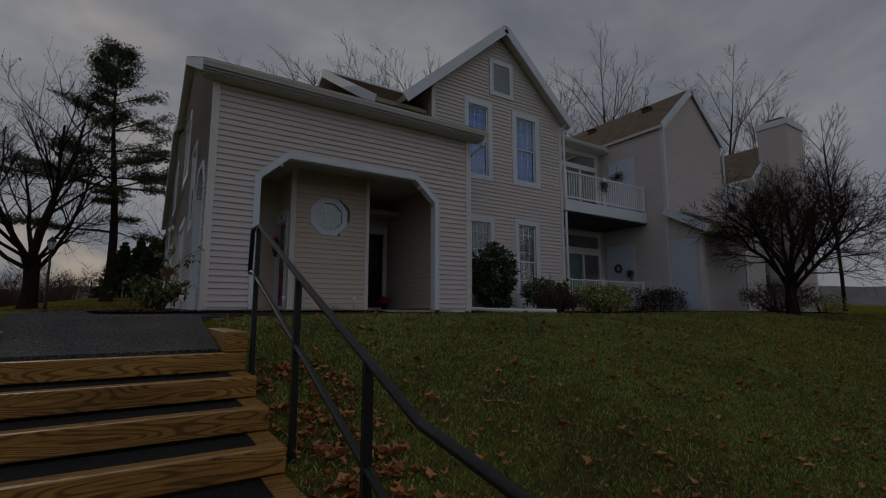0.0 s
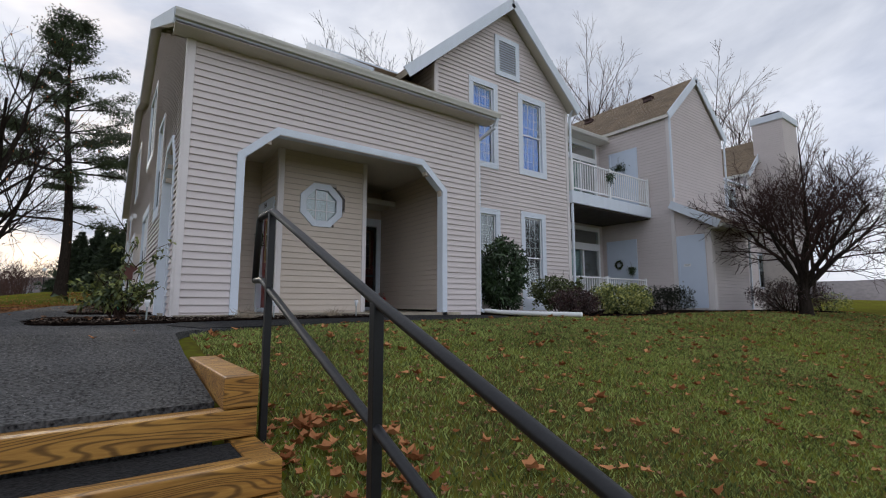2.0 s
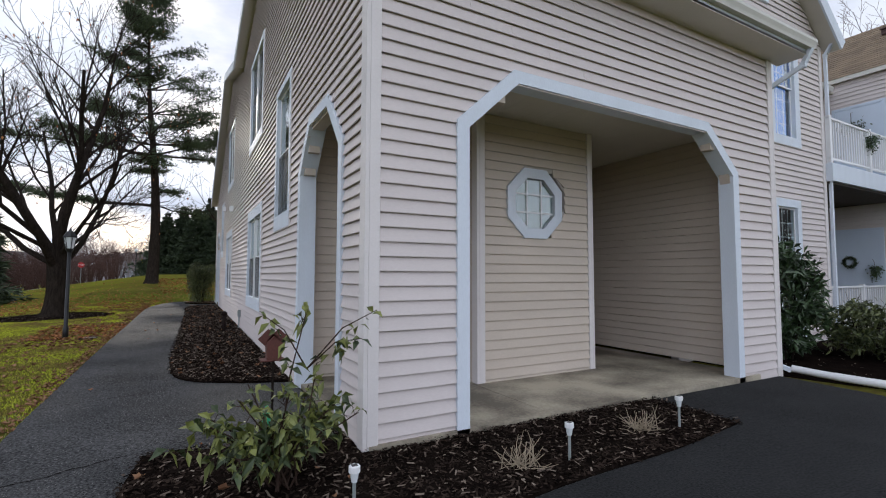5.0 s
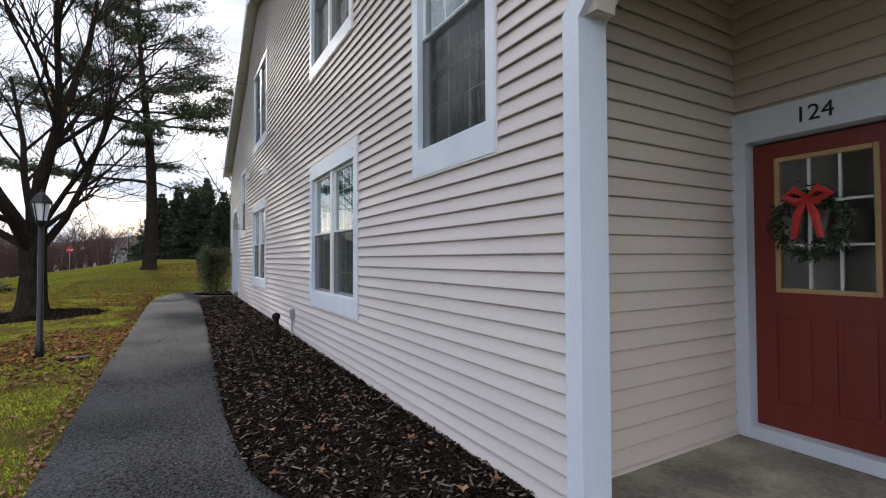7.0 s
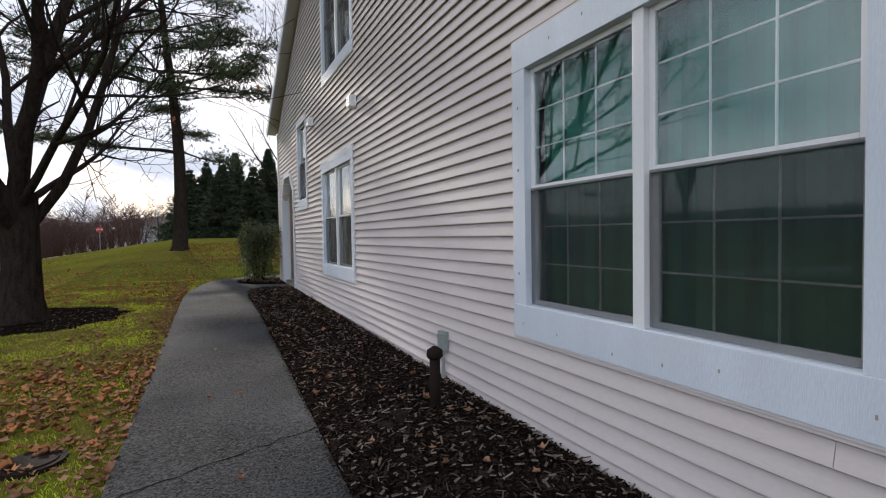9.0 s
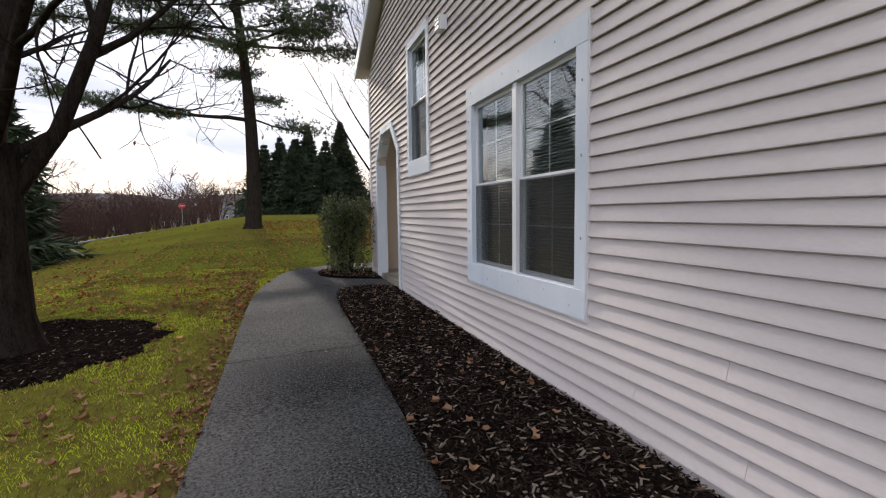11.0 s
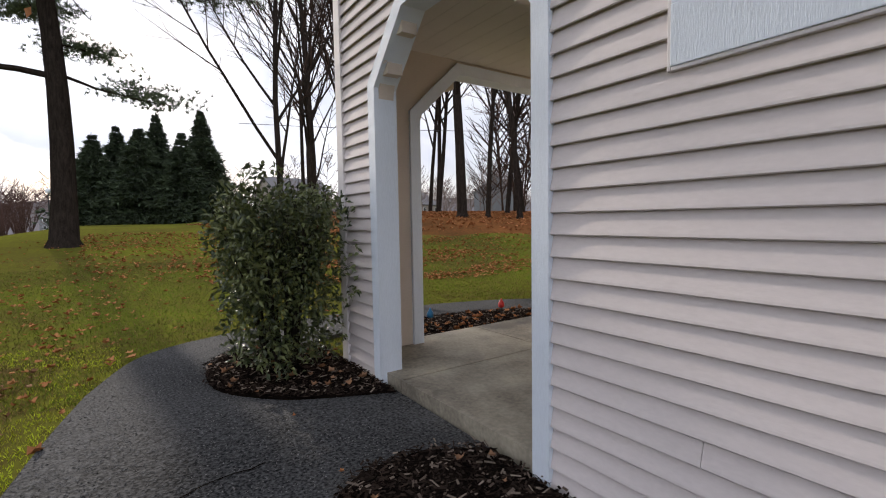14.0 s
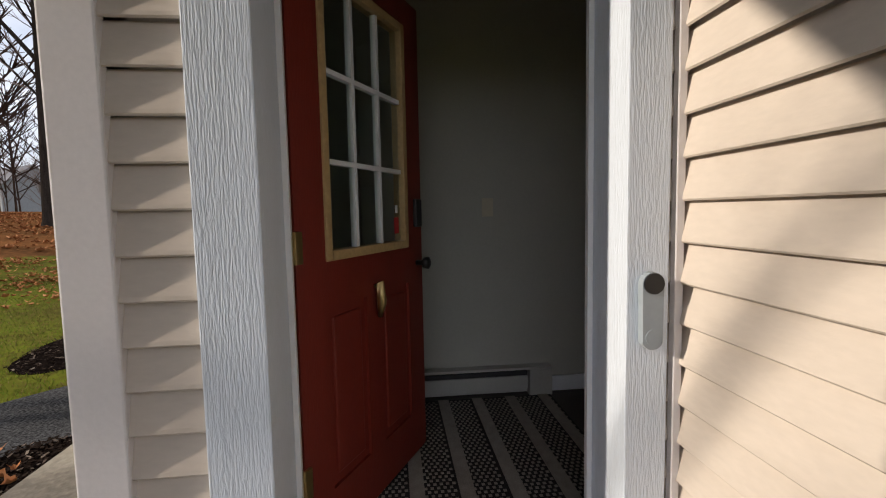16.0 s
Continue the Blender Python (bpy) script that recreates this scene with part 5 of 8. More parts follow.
# more bare crowns standing up behind the roofs
for n, (x, y, h) in enumerate(((12.5, 58, 27), (16, 62, 26), (20.5, 58, 25), (26, 54, 25), (31, 48, 25), (39, 37, 26), (42, 30, 25), (40, 41, 27), (47, 29, 27), (50, 34, 28), (52, 22, 24), (58, 22, 24), (64, 19, 25), (72, 24, 24))):
    h *= 0.8
    bare_tree("bare_tree", x, y, h, 0.2, 300 + n, "tall bare hardwood rising behind the houses", mat=M_HAZETWIG, levels=3, kids=(18, 8, 7), spread=0.5, lean=0.05, low=0.3, group="bare wood behind the houses", floor=0.011, shrink=0.36)
# slender trees just beyond the rear corner
for n, (x, y, h, r) in enumerate(((2.5, 38.6, 11, 0.085), (4.1, 40.8, 13, 0.09), (4.5, 41.2, 12, 0.06))):
    bare_tree("bare_tree", x, y, h, r, 340 + n, "slender bare tree with fine ascending twigs on the lawn", mat=M_TWIG, levels=3, kids=(14, 7, 5), spread=0.6, lean=0.06, low=0.18, group="slender trees by the rear corner", floor=0.0045, shrink=0.4)
# wide bare trees by the road
for n, (x, y, h) in enumerate(((-22.5, 58, 9), (-26.5, 62, 10), (-31, 66, 10), (-19.5, 66, 7))):
    bare_tree("bare_tree", x, y, h, 0.16, 360 + n, "wide bare tree among the roadside scrub", mat=M_SCRUBTWIG, levels=3, kids=(13, 8, 7), spread=0.85, lean=0.1, low=0.12, group="trees by the road", floor=0.012, shrink=0.52)
# the crabapple in front of the wing
t = thing("crabapple_tree", "small bare crabapple with dense dark twigs", "tree", (18.95, 7.05, ground_z(18.95, 7.05) - 0.05))
rng = random.Random(77)
wood, twigs, tips = Tubes(), Tubes(), []
wood.add([Vector((0, 0, -0.1)), Vector((0.02, 0, 0.25)), Vector((0, 0.03, 0.8)), Vector((0.03, 0, 1.3))], [0.26, 0.19, 0.17, 0.17], 9)
for k in range(11):
    a = k * 2.4
    branch(rng, wood, twigs, tips, Vector((0, 0, 0.75 + 0.055 * k)), Vector((math.cos(a) * 0.85, math.sin(a) * 0.85, 0.85 + 0.1 * k)).normalized(), 3.1, 0.08, 1, 4, [7, 9, 8, 7], 0.75, 0.2, 0.035, 0.58, 0.006)
child("trunk", wood.mesh("trunk", M_BARK), t)
child("crown", twigs.mesh("crown", M_REDTWIG), t, "dense reddish-brown twigs")
# shrubs
shrub("rhododendron", 8.95, 10.95, 0.62, 2.1, 1, M_RHODO, "glossy dark green rhododendron beside the bay window", (0.17, 0.06), 3600, 12, squash=1.0)
shrub("rhododendron", 10.5, 10.3, 0.8, 1.05, 2, M_SHRUB, "pale green broad-leaved shrub under the bay", (0.14, 0.055), 2200, 9)
shrub("barberry", 9.5, 9.0, 0.6, 0.62, 3, M_REDSHRUB, "low dark reddish shrub", (0.06, 0.032), 3400, 12)
shrub("euonymus", 11.1, 8.75, 0.78, 0.8, 4, M_YELLOW, "rounded yellow-green variegated shrub by the lawn", (0.08, 0.05), 4200, 10)
shrub("boxwood", 16.7, 10.6, 0.8, 0.85, 5, M_BOXWOOD, "clipped dark green boxwood", (0.06, 0.04), 4200, 8, box_shape=True)
shrub("barberry", 19.6, 7.7, 1.3, 1.15, 6, M_REDSHRUB, "loose twiggy reddish shrub under the crabapple", (0.06, 0.035), 5200, 26)
shrub("euonymus", 24.3, 7.9, 0.9, 0.8, 8, M_YELLOW, "rounded yellow-green variegated shrub by the lawn", (0.07, 0.04), 1200, 8)
shrub("viburnum_hedge", 0.36, 31.25, 0.72, 1.75, 7, M_SHRUB, "leggy evergreen bush with grey-green leaves at the house corner", (0.07, 0.036), 11000, 40, hollow=0.08, wide=(0.56, 0.6), box_shape=True, thin=1.0, clump=44, taper=0.35)

# ---- timber steps and handrail ----
STEP_L, STEP_R = -1.02, 0.82
steps = thing("timber_steps", "outdoor steps of orange-brown treated timbers with asphalt treads", "steps", (0, 0, 0))
for k in range(8):
    y, top = 4.47 - 0.475 * k, -0.305 - 0.156 * k
    part("riser_timber", block((STEP_L, y, top - 0.15), (STEP_R, y + 0.14, top), 0.008), M_TIMBER, steps)
    if k:
        part("side_timber", block((STEP_R - 0.14, y + 0.142, top - 0.15), (STEP_R, y + 0.62, top - 0.004), 0.008), M_TIMBER, steps)
        part("side_timber", block((STEP_L, y + 0.142, top - 0.15), (STEP_L + 0.14, y + 0.62, top - 0.004), 0.008), M_TIMBER, steps)
        part("tread", block((STEP_L + 0.14, y + 0.14, top - 0.3), (STEP_R - 0.14, y + 0.48, top - 0.015)), M_NEWASPHALT, steps, "black asphalt tread")
part("kerb_timber", block((0.64, 4.475, -0.30), (0.825, 5.75, -0.125), 0.012), M_TIMBER, steps)
part("kerb_timber", block((-1.2, 4.475, -0.30), (-1.02, 5.75, -0.125), 0.012), M_TIMBER, steps)
sheet("pavement_lower", [(-3.5, -8), (3.0, -8), (3.0, 0.6), (-1.05, 1.1), (-3.5, 1.1)], 0.0, lambda x, y: max(-1.56, ground_z(x, y) + 0.03), M_ASPHALT, "asphalt footpath below the steps", "footpath", step=0.8)

RX = 0.90
rail = thing("handrail", "black painted steel pipe handrail with two rails", "handrail", (0, 0, 0))


def smooth_rail(pts, r, name):
    out = []
    for i, p in enumerate(pts):
        p = Vector(p)
        if 0 < i < len(pts) - 1:
            a, b = Vector(pts[i - 1]), Vector(pts[i + 1])
            for k in (-1, -0.5, 0, 0.5, 1):
                e = 0.035
                q0, q1 = p + (a - p).normalized() * e, p + (b - p).normalized() * e
                u = (k + 1) / 2
                out.append(q0.lerp(p, u).lerp(p.lerp(q1, u), u))
        else:
            out.append(p)
    part(name, tube(bmesh.new(), out, r, 14), M_BLACKMETAL, rail, smooth=True)


smooth_rail([(RX, 4.97, 0.44), (RX, 4.92, 0.865), (RX, 4.62, 0.865), (RX, 3.22, 0.29), (RX, 1.55, -0.36), (RX, 0.55, -0.52), (RX, -0.2, -0.75)], 0.022, "top_rail")
smooth_rail([(RX, 4.97, 0.44), (RX, 4.80, 0.435), (RX, 3.22, -0.17), (RX, 1.55, -0.83), (RX, 0.55, -1.0)], 0.021, "lower_rail")
for y, top in ((4.64, 0.86), (3.22, 0.29), (2.03, -0.17), (0.75, -0.5)):
    part("post", block((RX - 0.021, y - 0.021, ground_z(RX, y) - 0.3), (RX + 0.021, y + 0.021, top - 0.005), 0.004), M_BLACKMETAL, rail)

# ---- octagonal window ----
oc = thing("window_octagon", "small octagonal window with white grilles", "window")
oc["kind"] = "structure"


def octagon(cx, cz, r):
    return [(cx + r * math.cos(radians(22.5 + 45 * k)), cz + r * math.sin(radians(22.5 + 45 * k))) for k in range(8)]


OX, OZ, OY = 4.02, 2.54, 11.80
o, i = octagon(OX, OZ, 0.54), octagon(OX, OZ, 0.385)
for k in range(8):
    j = (k + 1) % 8
    part("frame", prism(bmesh.new(), [o[k], o[j], i[j], i[k]], "y", OY - 0.05, OY + 0.06), M_TRIM, oc)
pane = part("pane", prism(bmesh.new(), octagon(OX, OZ, 0.385), "y", OY + 0.0, OY + 0.004), M_GLASS, oc)
pane.visible_shadow = False
part("shade", prism(bmesh.new(), octagon(OX, OZ, 0.38), "y", OY + 0.03, OY + 0.036), M_WHITECURTAIN, oc, "pale fabric shade behind the glass")
for k in (-1, 1):
    part("muntin", block((OX + k * 0.13 - 0.012, OY - 0.012, OZ - 0.345), (OX + k * 0.13 + 0.012, OY - 0.002, OZ + 0.345)), M_VINYL, oc)
    part("muntin", block((OX - 0.345, OY - 0.016, OZ + k * 0.13 - 0.012), (OX + 0.345, OY - 0.006, OZ + k * 0.13 + 0.012)), M_VINYL, oc)
part("curtain", block((OX - 0.5, OY + 0.1, OZ - 0.5), (OX + 0.5, OY + 0.13, OZ + 0.5)), M_WHITECURTAIN, oc, "white lace curtain")

# ---- doors ----
def writing(text, size, m, mat, parent, extrude=0.003):
    cu = bpy.data.curves.new("writing", "FONT")
    cu.body, cu.size, cu.extrude, cu.align_x, cu.align_y = text, size, extrude, "CENTER", "CENTER"
    cu.materials.append(mat)
    ob = new("writing", cu)
    ob.parent = parent
    ob.matrix_local = m
    return ob


M_BRASS = material("worn_brass", (0.45, 0.33, 0.14), 0.35, metal=0.9, bump=0.05)
M_LITE = material("honey_wood_frame", (0.52, 0.36, 0.16), 0.5, vary=0.15, scale=4, fine=60, bump=0.1)
M_REDTAG = material("red_sticker", (0.55, 0.03, 0.03), 0.5, bump=0)
M_GREY = material("grey_plastic", (0.33, 0.37, 0.40), 0.4, vary=0.04, bump=0.02)
M_GALV = material("galvanised_grey", (0.36, 0.40, 0.40), 0.5, metal=0.3, vary=0.12, bump=0.1)
M_IVORY = material("ivory_plastic", (0.66, 0.60, 0.45), 0.4, vary=0.03, bump=0)
M_HEATER = material("baseboard_enamel", (0.50, 0.49, 0.44), 0.45, vary=0.06, bump=0.03)
M_OAKSILL = material("weathered_threshold", (0.34, 0.30, 0.22), 0.6, dark=(0.16, 0.14, 0.10), scale=5, fine=60, bump=0.3, stretch=(8, 1, 1))


def door_leaf(parent, width, height, depth=0.045, lite=True, wreath=False):
    """A painted door leaf hung on the parent's z axis, along its +x: upper glazed light, two lower panels."""
    leaf = part("door_leaf", bmesh.new(), M_REDDOOR, parent)
    bm = bmesh.new()
    a, b, c, e = 0.15, width - 0.15, height * 0.475, height - 0.12
    for lo, hi in (((0, 0), (a, height)), ((b, 0), (width, height)), ((a, e), (b, height)), ((a, c - 0.16), (b, c)), ((a, 0), (b, 0.2)), ((width / 2 - 0.06, 0.2), (width / 2 + 0.06, c - 0.16))):
        box(bm, (lo[0], -depth / 2, lo[1]), (hi[0], depth / 2, hi[1]))
    for p0, p1 in ((a, width / 2 - 0.06), (width / 2 + 0.06, b)):
        box(bm, (p0, -depth / 2 + 0.012, 0.2), (p1, depth / 2 - 0.012, c - 0.16))
        box(bm, (p0 + 0.035, -depth / 2 + 0.003, 0.235), (p1 - 0.035, depth / 2 - 0.003, c - 0.195), 0.008)
    bm.to_mesh(leaf.data)
    bm.free()
    for lo, hi in (((a, c), (a + 0.035, e)), ((b - 0.035, c), (b, e)), ((a + 0.035, c), (b - 0.035, c + 0.035)), ((a + 0.035, e - 0.035), (b - 0.035, e))):
        part("light_frame", block((lo[0], -depth / 2 - 0.008, lo[1]), (hi[0], depth / 2 + 0.008, hi[1]), 0.006), M_LITE, leaf, "honey-coloured wood moulding")
    g = part("pane", block((a + 0.035, -0.003, c + 0.035), (b - 0.035, 0.003, e - 0.035)), M_GLASS, leaf)
    g.visible_shadow = False
    for k in (1, 2):
        u, v = a + 0.035 + (b - a - 0.07) * k / 3, c + 0.035 + (e - c - 0.07) * k / 3
        part("muntin", block((u - 0.009, -0.014, c + 0.035), (u + 0.009, 0.014, e - 0.035)), M_VINYL, leaf)
        part("muntin", block((a + 0.035, -0.0135, v - 0.009), (b - 0.035, 0.0135, v + 0.009)), M_VINYL, leaf)
    for s in (-1, 1):
        bm = tube(bmesh.new(), [(width - 0.06, s * depth / 2, c - 0.08), (width - 0.06, s * (depth / 2 + 0.03), c - 0.08), (width - 0.06, s * (depth / 2 + 0.04), c - 0.08), (width - 0.06, s * (depth / 2 + 0.062), c - 0.08), (width - 0.06, s * (depth / 2 + 0.07), c - 0.08)], [0.013, 0.012, 0.027, 0.029, 0.012], 12)
        part("door_knob", bm, M_BLACK, leaf, "round black knob", smooth=True)
    part("deadbolt", block((width - 0.09, -depth / 2 - 0.02, c + 0.09), (width - 0.03, -depth / 2, c + 0.22), 0.006), M_BLACK, leaf, "black keypad deadbolt")
    return leaf


# the open red door of the rear porch
ent = thing("door_1", "open red entry door in a weathered white casing", "door", (0, 0, 0))
ent["kind"] = "structure"
CX = DX - 0.05
part("side_casing", block((CX, D1, FLOOR_R + 0.01), (DX + 0.22, D1 + 0.16, DZ1), 0.004), M_TRIM, ent)
part("side_casing", block((CX, D0 - 0.12, FLOOR_R + 0.01), (DX + 0.22, D0, DZ1), 0.004), M_TRIM, ent)
part("head_casing", block((CX - 0.003, D0 - 0.12, DZ1), (DX + 0.22, D1 + 0.16, DZ1 + 0.27), 0.004), M_TRIM, ent)
part("sill_board", block((CX + 0.004, D0 - 0.0, FLOOR_R + 0.005), (DX + 0.05, D1 + 0.0, DZ0 - 0.055), 0.004), M_TRIM, ent)
part("threshold", block((CX - 0.012, D0, DZ0 - 0.055), (DX + 0.22, D1, DZ0 - 0.02), 0.006), M_OAKSILL, ent, "ribbed weathered metal and wood threshold")
for k in range(7):
    part("threshold_rib", block((CX + 0.02 + 0.024 * k, D0 + 0.004, DZ0 - 0.021), (CX + 0.034 + 0.024 * k, D1 - 0.004, DZ0 - 0.014), 0.002), M_OAKSILL, ent)
part("door_stop", block((DX + 0.19, D1 - 0.018, DZ0 - 0.02), (DX + 0.21, D1 - 0.001, DZ1)), M_VINYL, ent)
part("door_stop", block((DX + 0.16, D0 + 0.001, DZ0 - 0.02), (DX + 0.18, D0 + 0.018, DZ1)), M_VINYL, ent)
part("strike_plate", block((DX + 0.185, D0 + 0.001, 1.42), (DX + 0.21, D0 + 0.006, 1.5)), M_BLACK, ent)
leaf = door_leaf(ent, 0.92, 2.09)
leaf.matrix_local = pose(DX + 0.225, D1 - 0.004, DZ0 - 0.012, 0, 0, -28.0)
for z in (0.3, 1.05, 1.85):
    part("hinge", block((-0.012, -0.034, z - 0.05), (0.022, -0.0226, z + 0.05), 0.002), M_BRASS, leaf, "brass butt hinge")
bm = tube(bmesh.new(), [(0.46, -0.03, 0.86), (0.46, -0.05, 0.88), (0.46, -0.055, 0.8), (0.46, -0.045, 0.74)], [0.012, 0.016, 0.02, 0.008], 8)
part("knocker", bm, M_BRASS, leaf, "small metal door knocker", smooth=True)
part("sticker", block((0.68, -0.0045, 1.06), (0.72, -0.0032, 1.13)), M_REDTAG, leaf, "red warning sticker")
part("sticker", block((0.69, -0.0045, 1.15), (0.712, -0.0032, 1.185)), M_VINYL, leaf, "small white sticker")
for text, u in (("1", 29.03), ("2", 28.93), ("3", 28.83)):
    writing(text, 0.17, Matrix.Translation((CX - 0.008, u + 0.12, DZ1 + 0.135)) @ pose(0, 0, 0, 90, 0, -90), M_BLACK, ent)
bell = thing("video_doorbell", "slim grey video doorbell with a black lens on the casing", "doorbell", (CX - 0.001, D0 - 0.062, 1.29))
bm = bmesh.new()
prism(bm, [(0.03 * math.cos(a * math.pi / 8), (0.15 if a <= 8 else 0) + 0.03 * math.sin(a * math.pi / 8)) for a in range(16)], "x", -0.025, 0)
part("body", bm, M_GREY, bell)
part("lens", tube(bmesh.new(), [(-0.024, 0, 0.15), (-0.031, 0, 0.15)], 0.028, 20), M_BLACK, bell, "glossy black lens")
part("button", tube(bmesh.new(), [(-0.024, 0, 0.005), (-0.0275, 0, 0.005)], 0.021, 20), M_GREY, bell)

# the hall behind it
sw = thing("light_switch", "ivory toggle light switch on the hall wall", "light switch", (4.415, 28.68, 1.66))
part("plate", block((-0.008, -0.036, -0.058), (0, 0.036, 0.058), 0.003), M_IVORY, sw)
part("toggle", block((-0.02, -0.006, -0.012), (-0.008, 0.006, 0.012), 0.002), M_IVORY, sw)
HF = DZ0 - 0.06
ht = thing("baseboard_heater", "long beige baseboard heater along the hall wall", "heater", (4.415, 28.28, HF))
part("back", block((-0.012, 0, 0.005), (0, 1.42, 0.19), 0.003), M_HEATER, ht)
part("cover", block((-0.075, 0.16, 0.05), (-0.062, 1.42, 0.135), 0.004), M_HEATER, ht)
part("top", block((-0.075, 0.0, 0.172), (0, 1.42, 0.19), 0.004), M_HEATER, ht)
part("end_cap", block((-0.078, 0.0, 0.0), (-0.013, 0.15, 0.171), 0.005), M_HEATER, ht)
part("fins", block((-0.055, 0.16, 0.06), (-0.02, 1.41, 0.16)), M_DARK, ht)
structure("baseboard", block((4.4, 26.0, HF), (4.418, 28.275, HF + 0.1), 0.004), M_VINYL, "white painted baseboard", "baseboard")
rug = thing("striped_rug", "black and cream woven runner with stripes", "rug", (0, 0, HF))
M_RUGCREAM = material("cream_weave", (0.42, 0.38, 0.32), 0.95, vary=0.2, scale=20, fine=180, bump=0.4)
M_RUGBLACK = material("black_weave", (0.022, 0.02, 0.02), 0.95, vary=0.2, scale=20, fine=180, bump=0.4)
x = 3.1
k = 0
while x < 4.33:
    part("stripe", block((3.02, 28.32 + (x - 3.1) * 1.07, 0.002), (4.33, 28.32 + (x - 3.1) * 1.07 + 0.065, 0.012)), (M_RUGCREAM,), rug)
    x += 0.2
    k += 1
bm = block((3.02, 28.30, 0.001), (4.33, 29.66, 0.008))
part("ground_weave", bm, M_RUGBLACK, rug)
bm = bmesh.new()
for i in range(46):
    for j in range(48):
        x, y = 3.035 + i * 0.028, 28.31 + j * 0.028 + (i % 2) * 0.014
        if ((y - 28.32) / 0.214) % 1 > 0.32:
            box(bm, (x, y, 0.006), (x + 0.015, y + 0.014, 0.0105))
tagged(part("weave_dots", bm, M_RUGCREAM, rug), kind="stuff")

# welcome mat
M_TEAL = material("teal_coir", (0.02, 0.14, 0.21), 0.95, vary=0.25, scale=12, fine=160, bump=0.6)
M_ORANGE = material("orange_print", (0.75, 0.30, 0.05), 0.95, vary=0.2, scale=30, fine=160, bump=0.6)
M_LEAFPRINT = material("pale_green_print", (0.25, 0.42, 0.36), 0.95, vary=0.2, bump=0.4)
mat_t = thing("doormat", "teal doormat printed with orange pineapples and the word hello", "doormat", (2.38, 29.1, FLOOR_R), 3)
part("coir", block((-0.25, -0.43, 0.001), (0.25, 0.43, 0.018), 0.006), M_TEAL, mat_t)
rng = random.Random(9)
for (u, v, a) in ((-0.13, 0.36, 20), (0.15, 0.3, 60), (-0.04, 0.19, 0), (0.17, 0.12, 85), (0.02, 0.02, 100), (-0.19, 0.08, 90), (0.16, -0.16, 70), (-0.13, -0.24, 120), (0.1, -0.36, 60)):
    bm = bmesh.new()
    m = pose(u, v, 0.0185, 0, 0, a)
    pts = [m @ Vector((0.095 * math.cos(q * math.pi / 8), 0.062 * math.sin(q * math.pi / 8), 0)) for q in range(16)]
    pts = [Vector((max(-0.245, min(0.245, p.x)), max(-0.425, min(0.425, p.y)), p.z)) for p in pts]
    top = [bm.verts.new(p + Vector((0, 0, 0.002))) for p in pts]
    bm.faces.new(top)
    part("pineapple", bm, M_ORANGE, mat_t)
    bm = bmesh.new()
    for q in range(9):
        w = radians(-50 + q * 12.5)
        p0, p1 = m @ Vector((0.09, 0, 0.002)), m @ Vector((0.09 + 0.085 * math.cos(w), 0.085 * math.sin(w), 0.002))
        if abs(p1.x) < 0.245 and abs(p1.y) < 0.425:
            d = (p1 - p0).cross(Vector((0, 0, 1))).normalized() * 0.005
            bm.faces.new([bm.verts.new(p) for p in (p0 - d, p0 + d, p1)])
    if bm.faces:
        part("pineapple_leaves", bm, M_LEAFPRINT, mat_t)
    else:
        bm.free()
wr = writing("hello", 0.26, pose(0.02, -0.02, 0.0225, 0, 0, -90), M_BLACK, mat_t, 0.001)
wr.data.shear = 0.35

# porch lantern in the rear porch
lan = thing("porch_lantern", "black metal and glass wall lantern by the door", "lantern", (DX - 0.03, 28.53, 3.1))
part("back_plate", block((-0.02, -0.05, -0.09), (0.03, 0.05, 0.09), 0.006), M_BLACK, lan)
part("arm", tube(bmesh.new(), [(-0.01, 0, 0.04), (-0.08, 0, 0.09), (-0.13, 0, 0.07), (-0.13, 0, 0.03)], 0.009, 8), M_BLACK, lan)
bm = tube(bmesh.new(), [(-0.13, 0, 0.04), (-0.13, 0, 0.02), (-0.13, 0, -0.02)], [0.02, 0.06, 0.085], 8)
part("cap", bm, M_BLACK, lan)
part("pane", tube(bmesh.new(), [(-0.13, 0, -0.02), (-0.13, 0, -0.2)], [0.075, 0.055], 8), M_GLASS, lan)
part("base", tube(bmesh.new(), [(-0.13, 0, -0.2), (-0.13, 0, -0.22), (-0.13, 0, -0.25)], [0.062, 0.05, 0.012], 8), M_BLACK, lan)


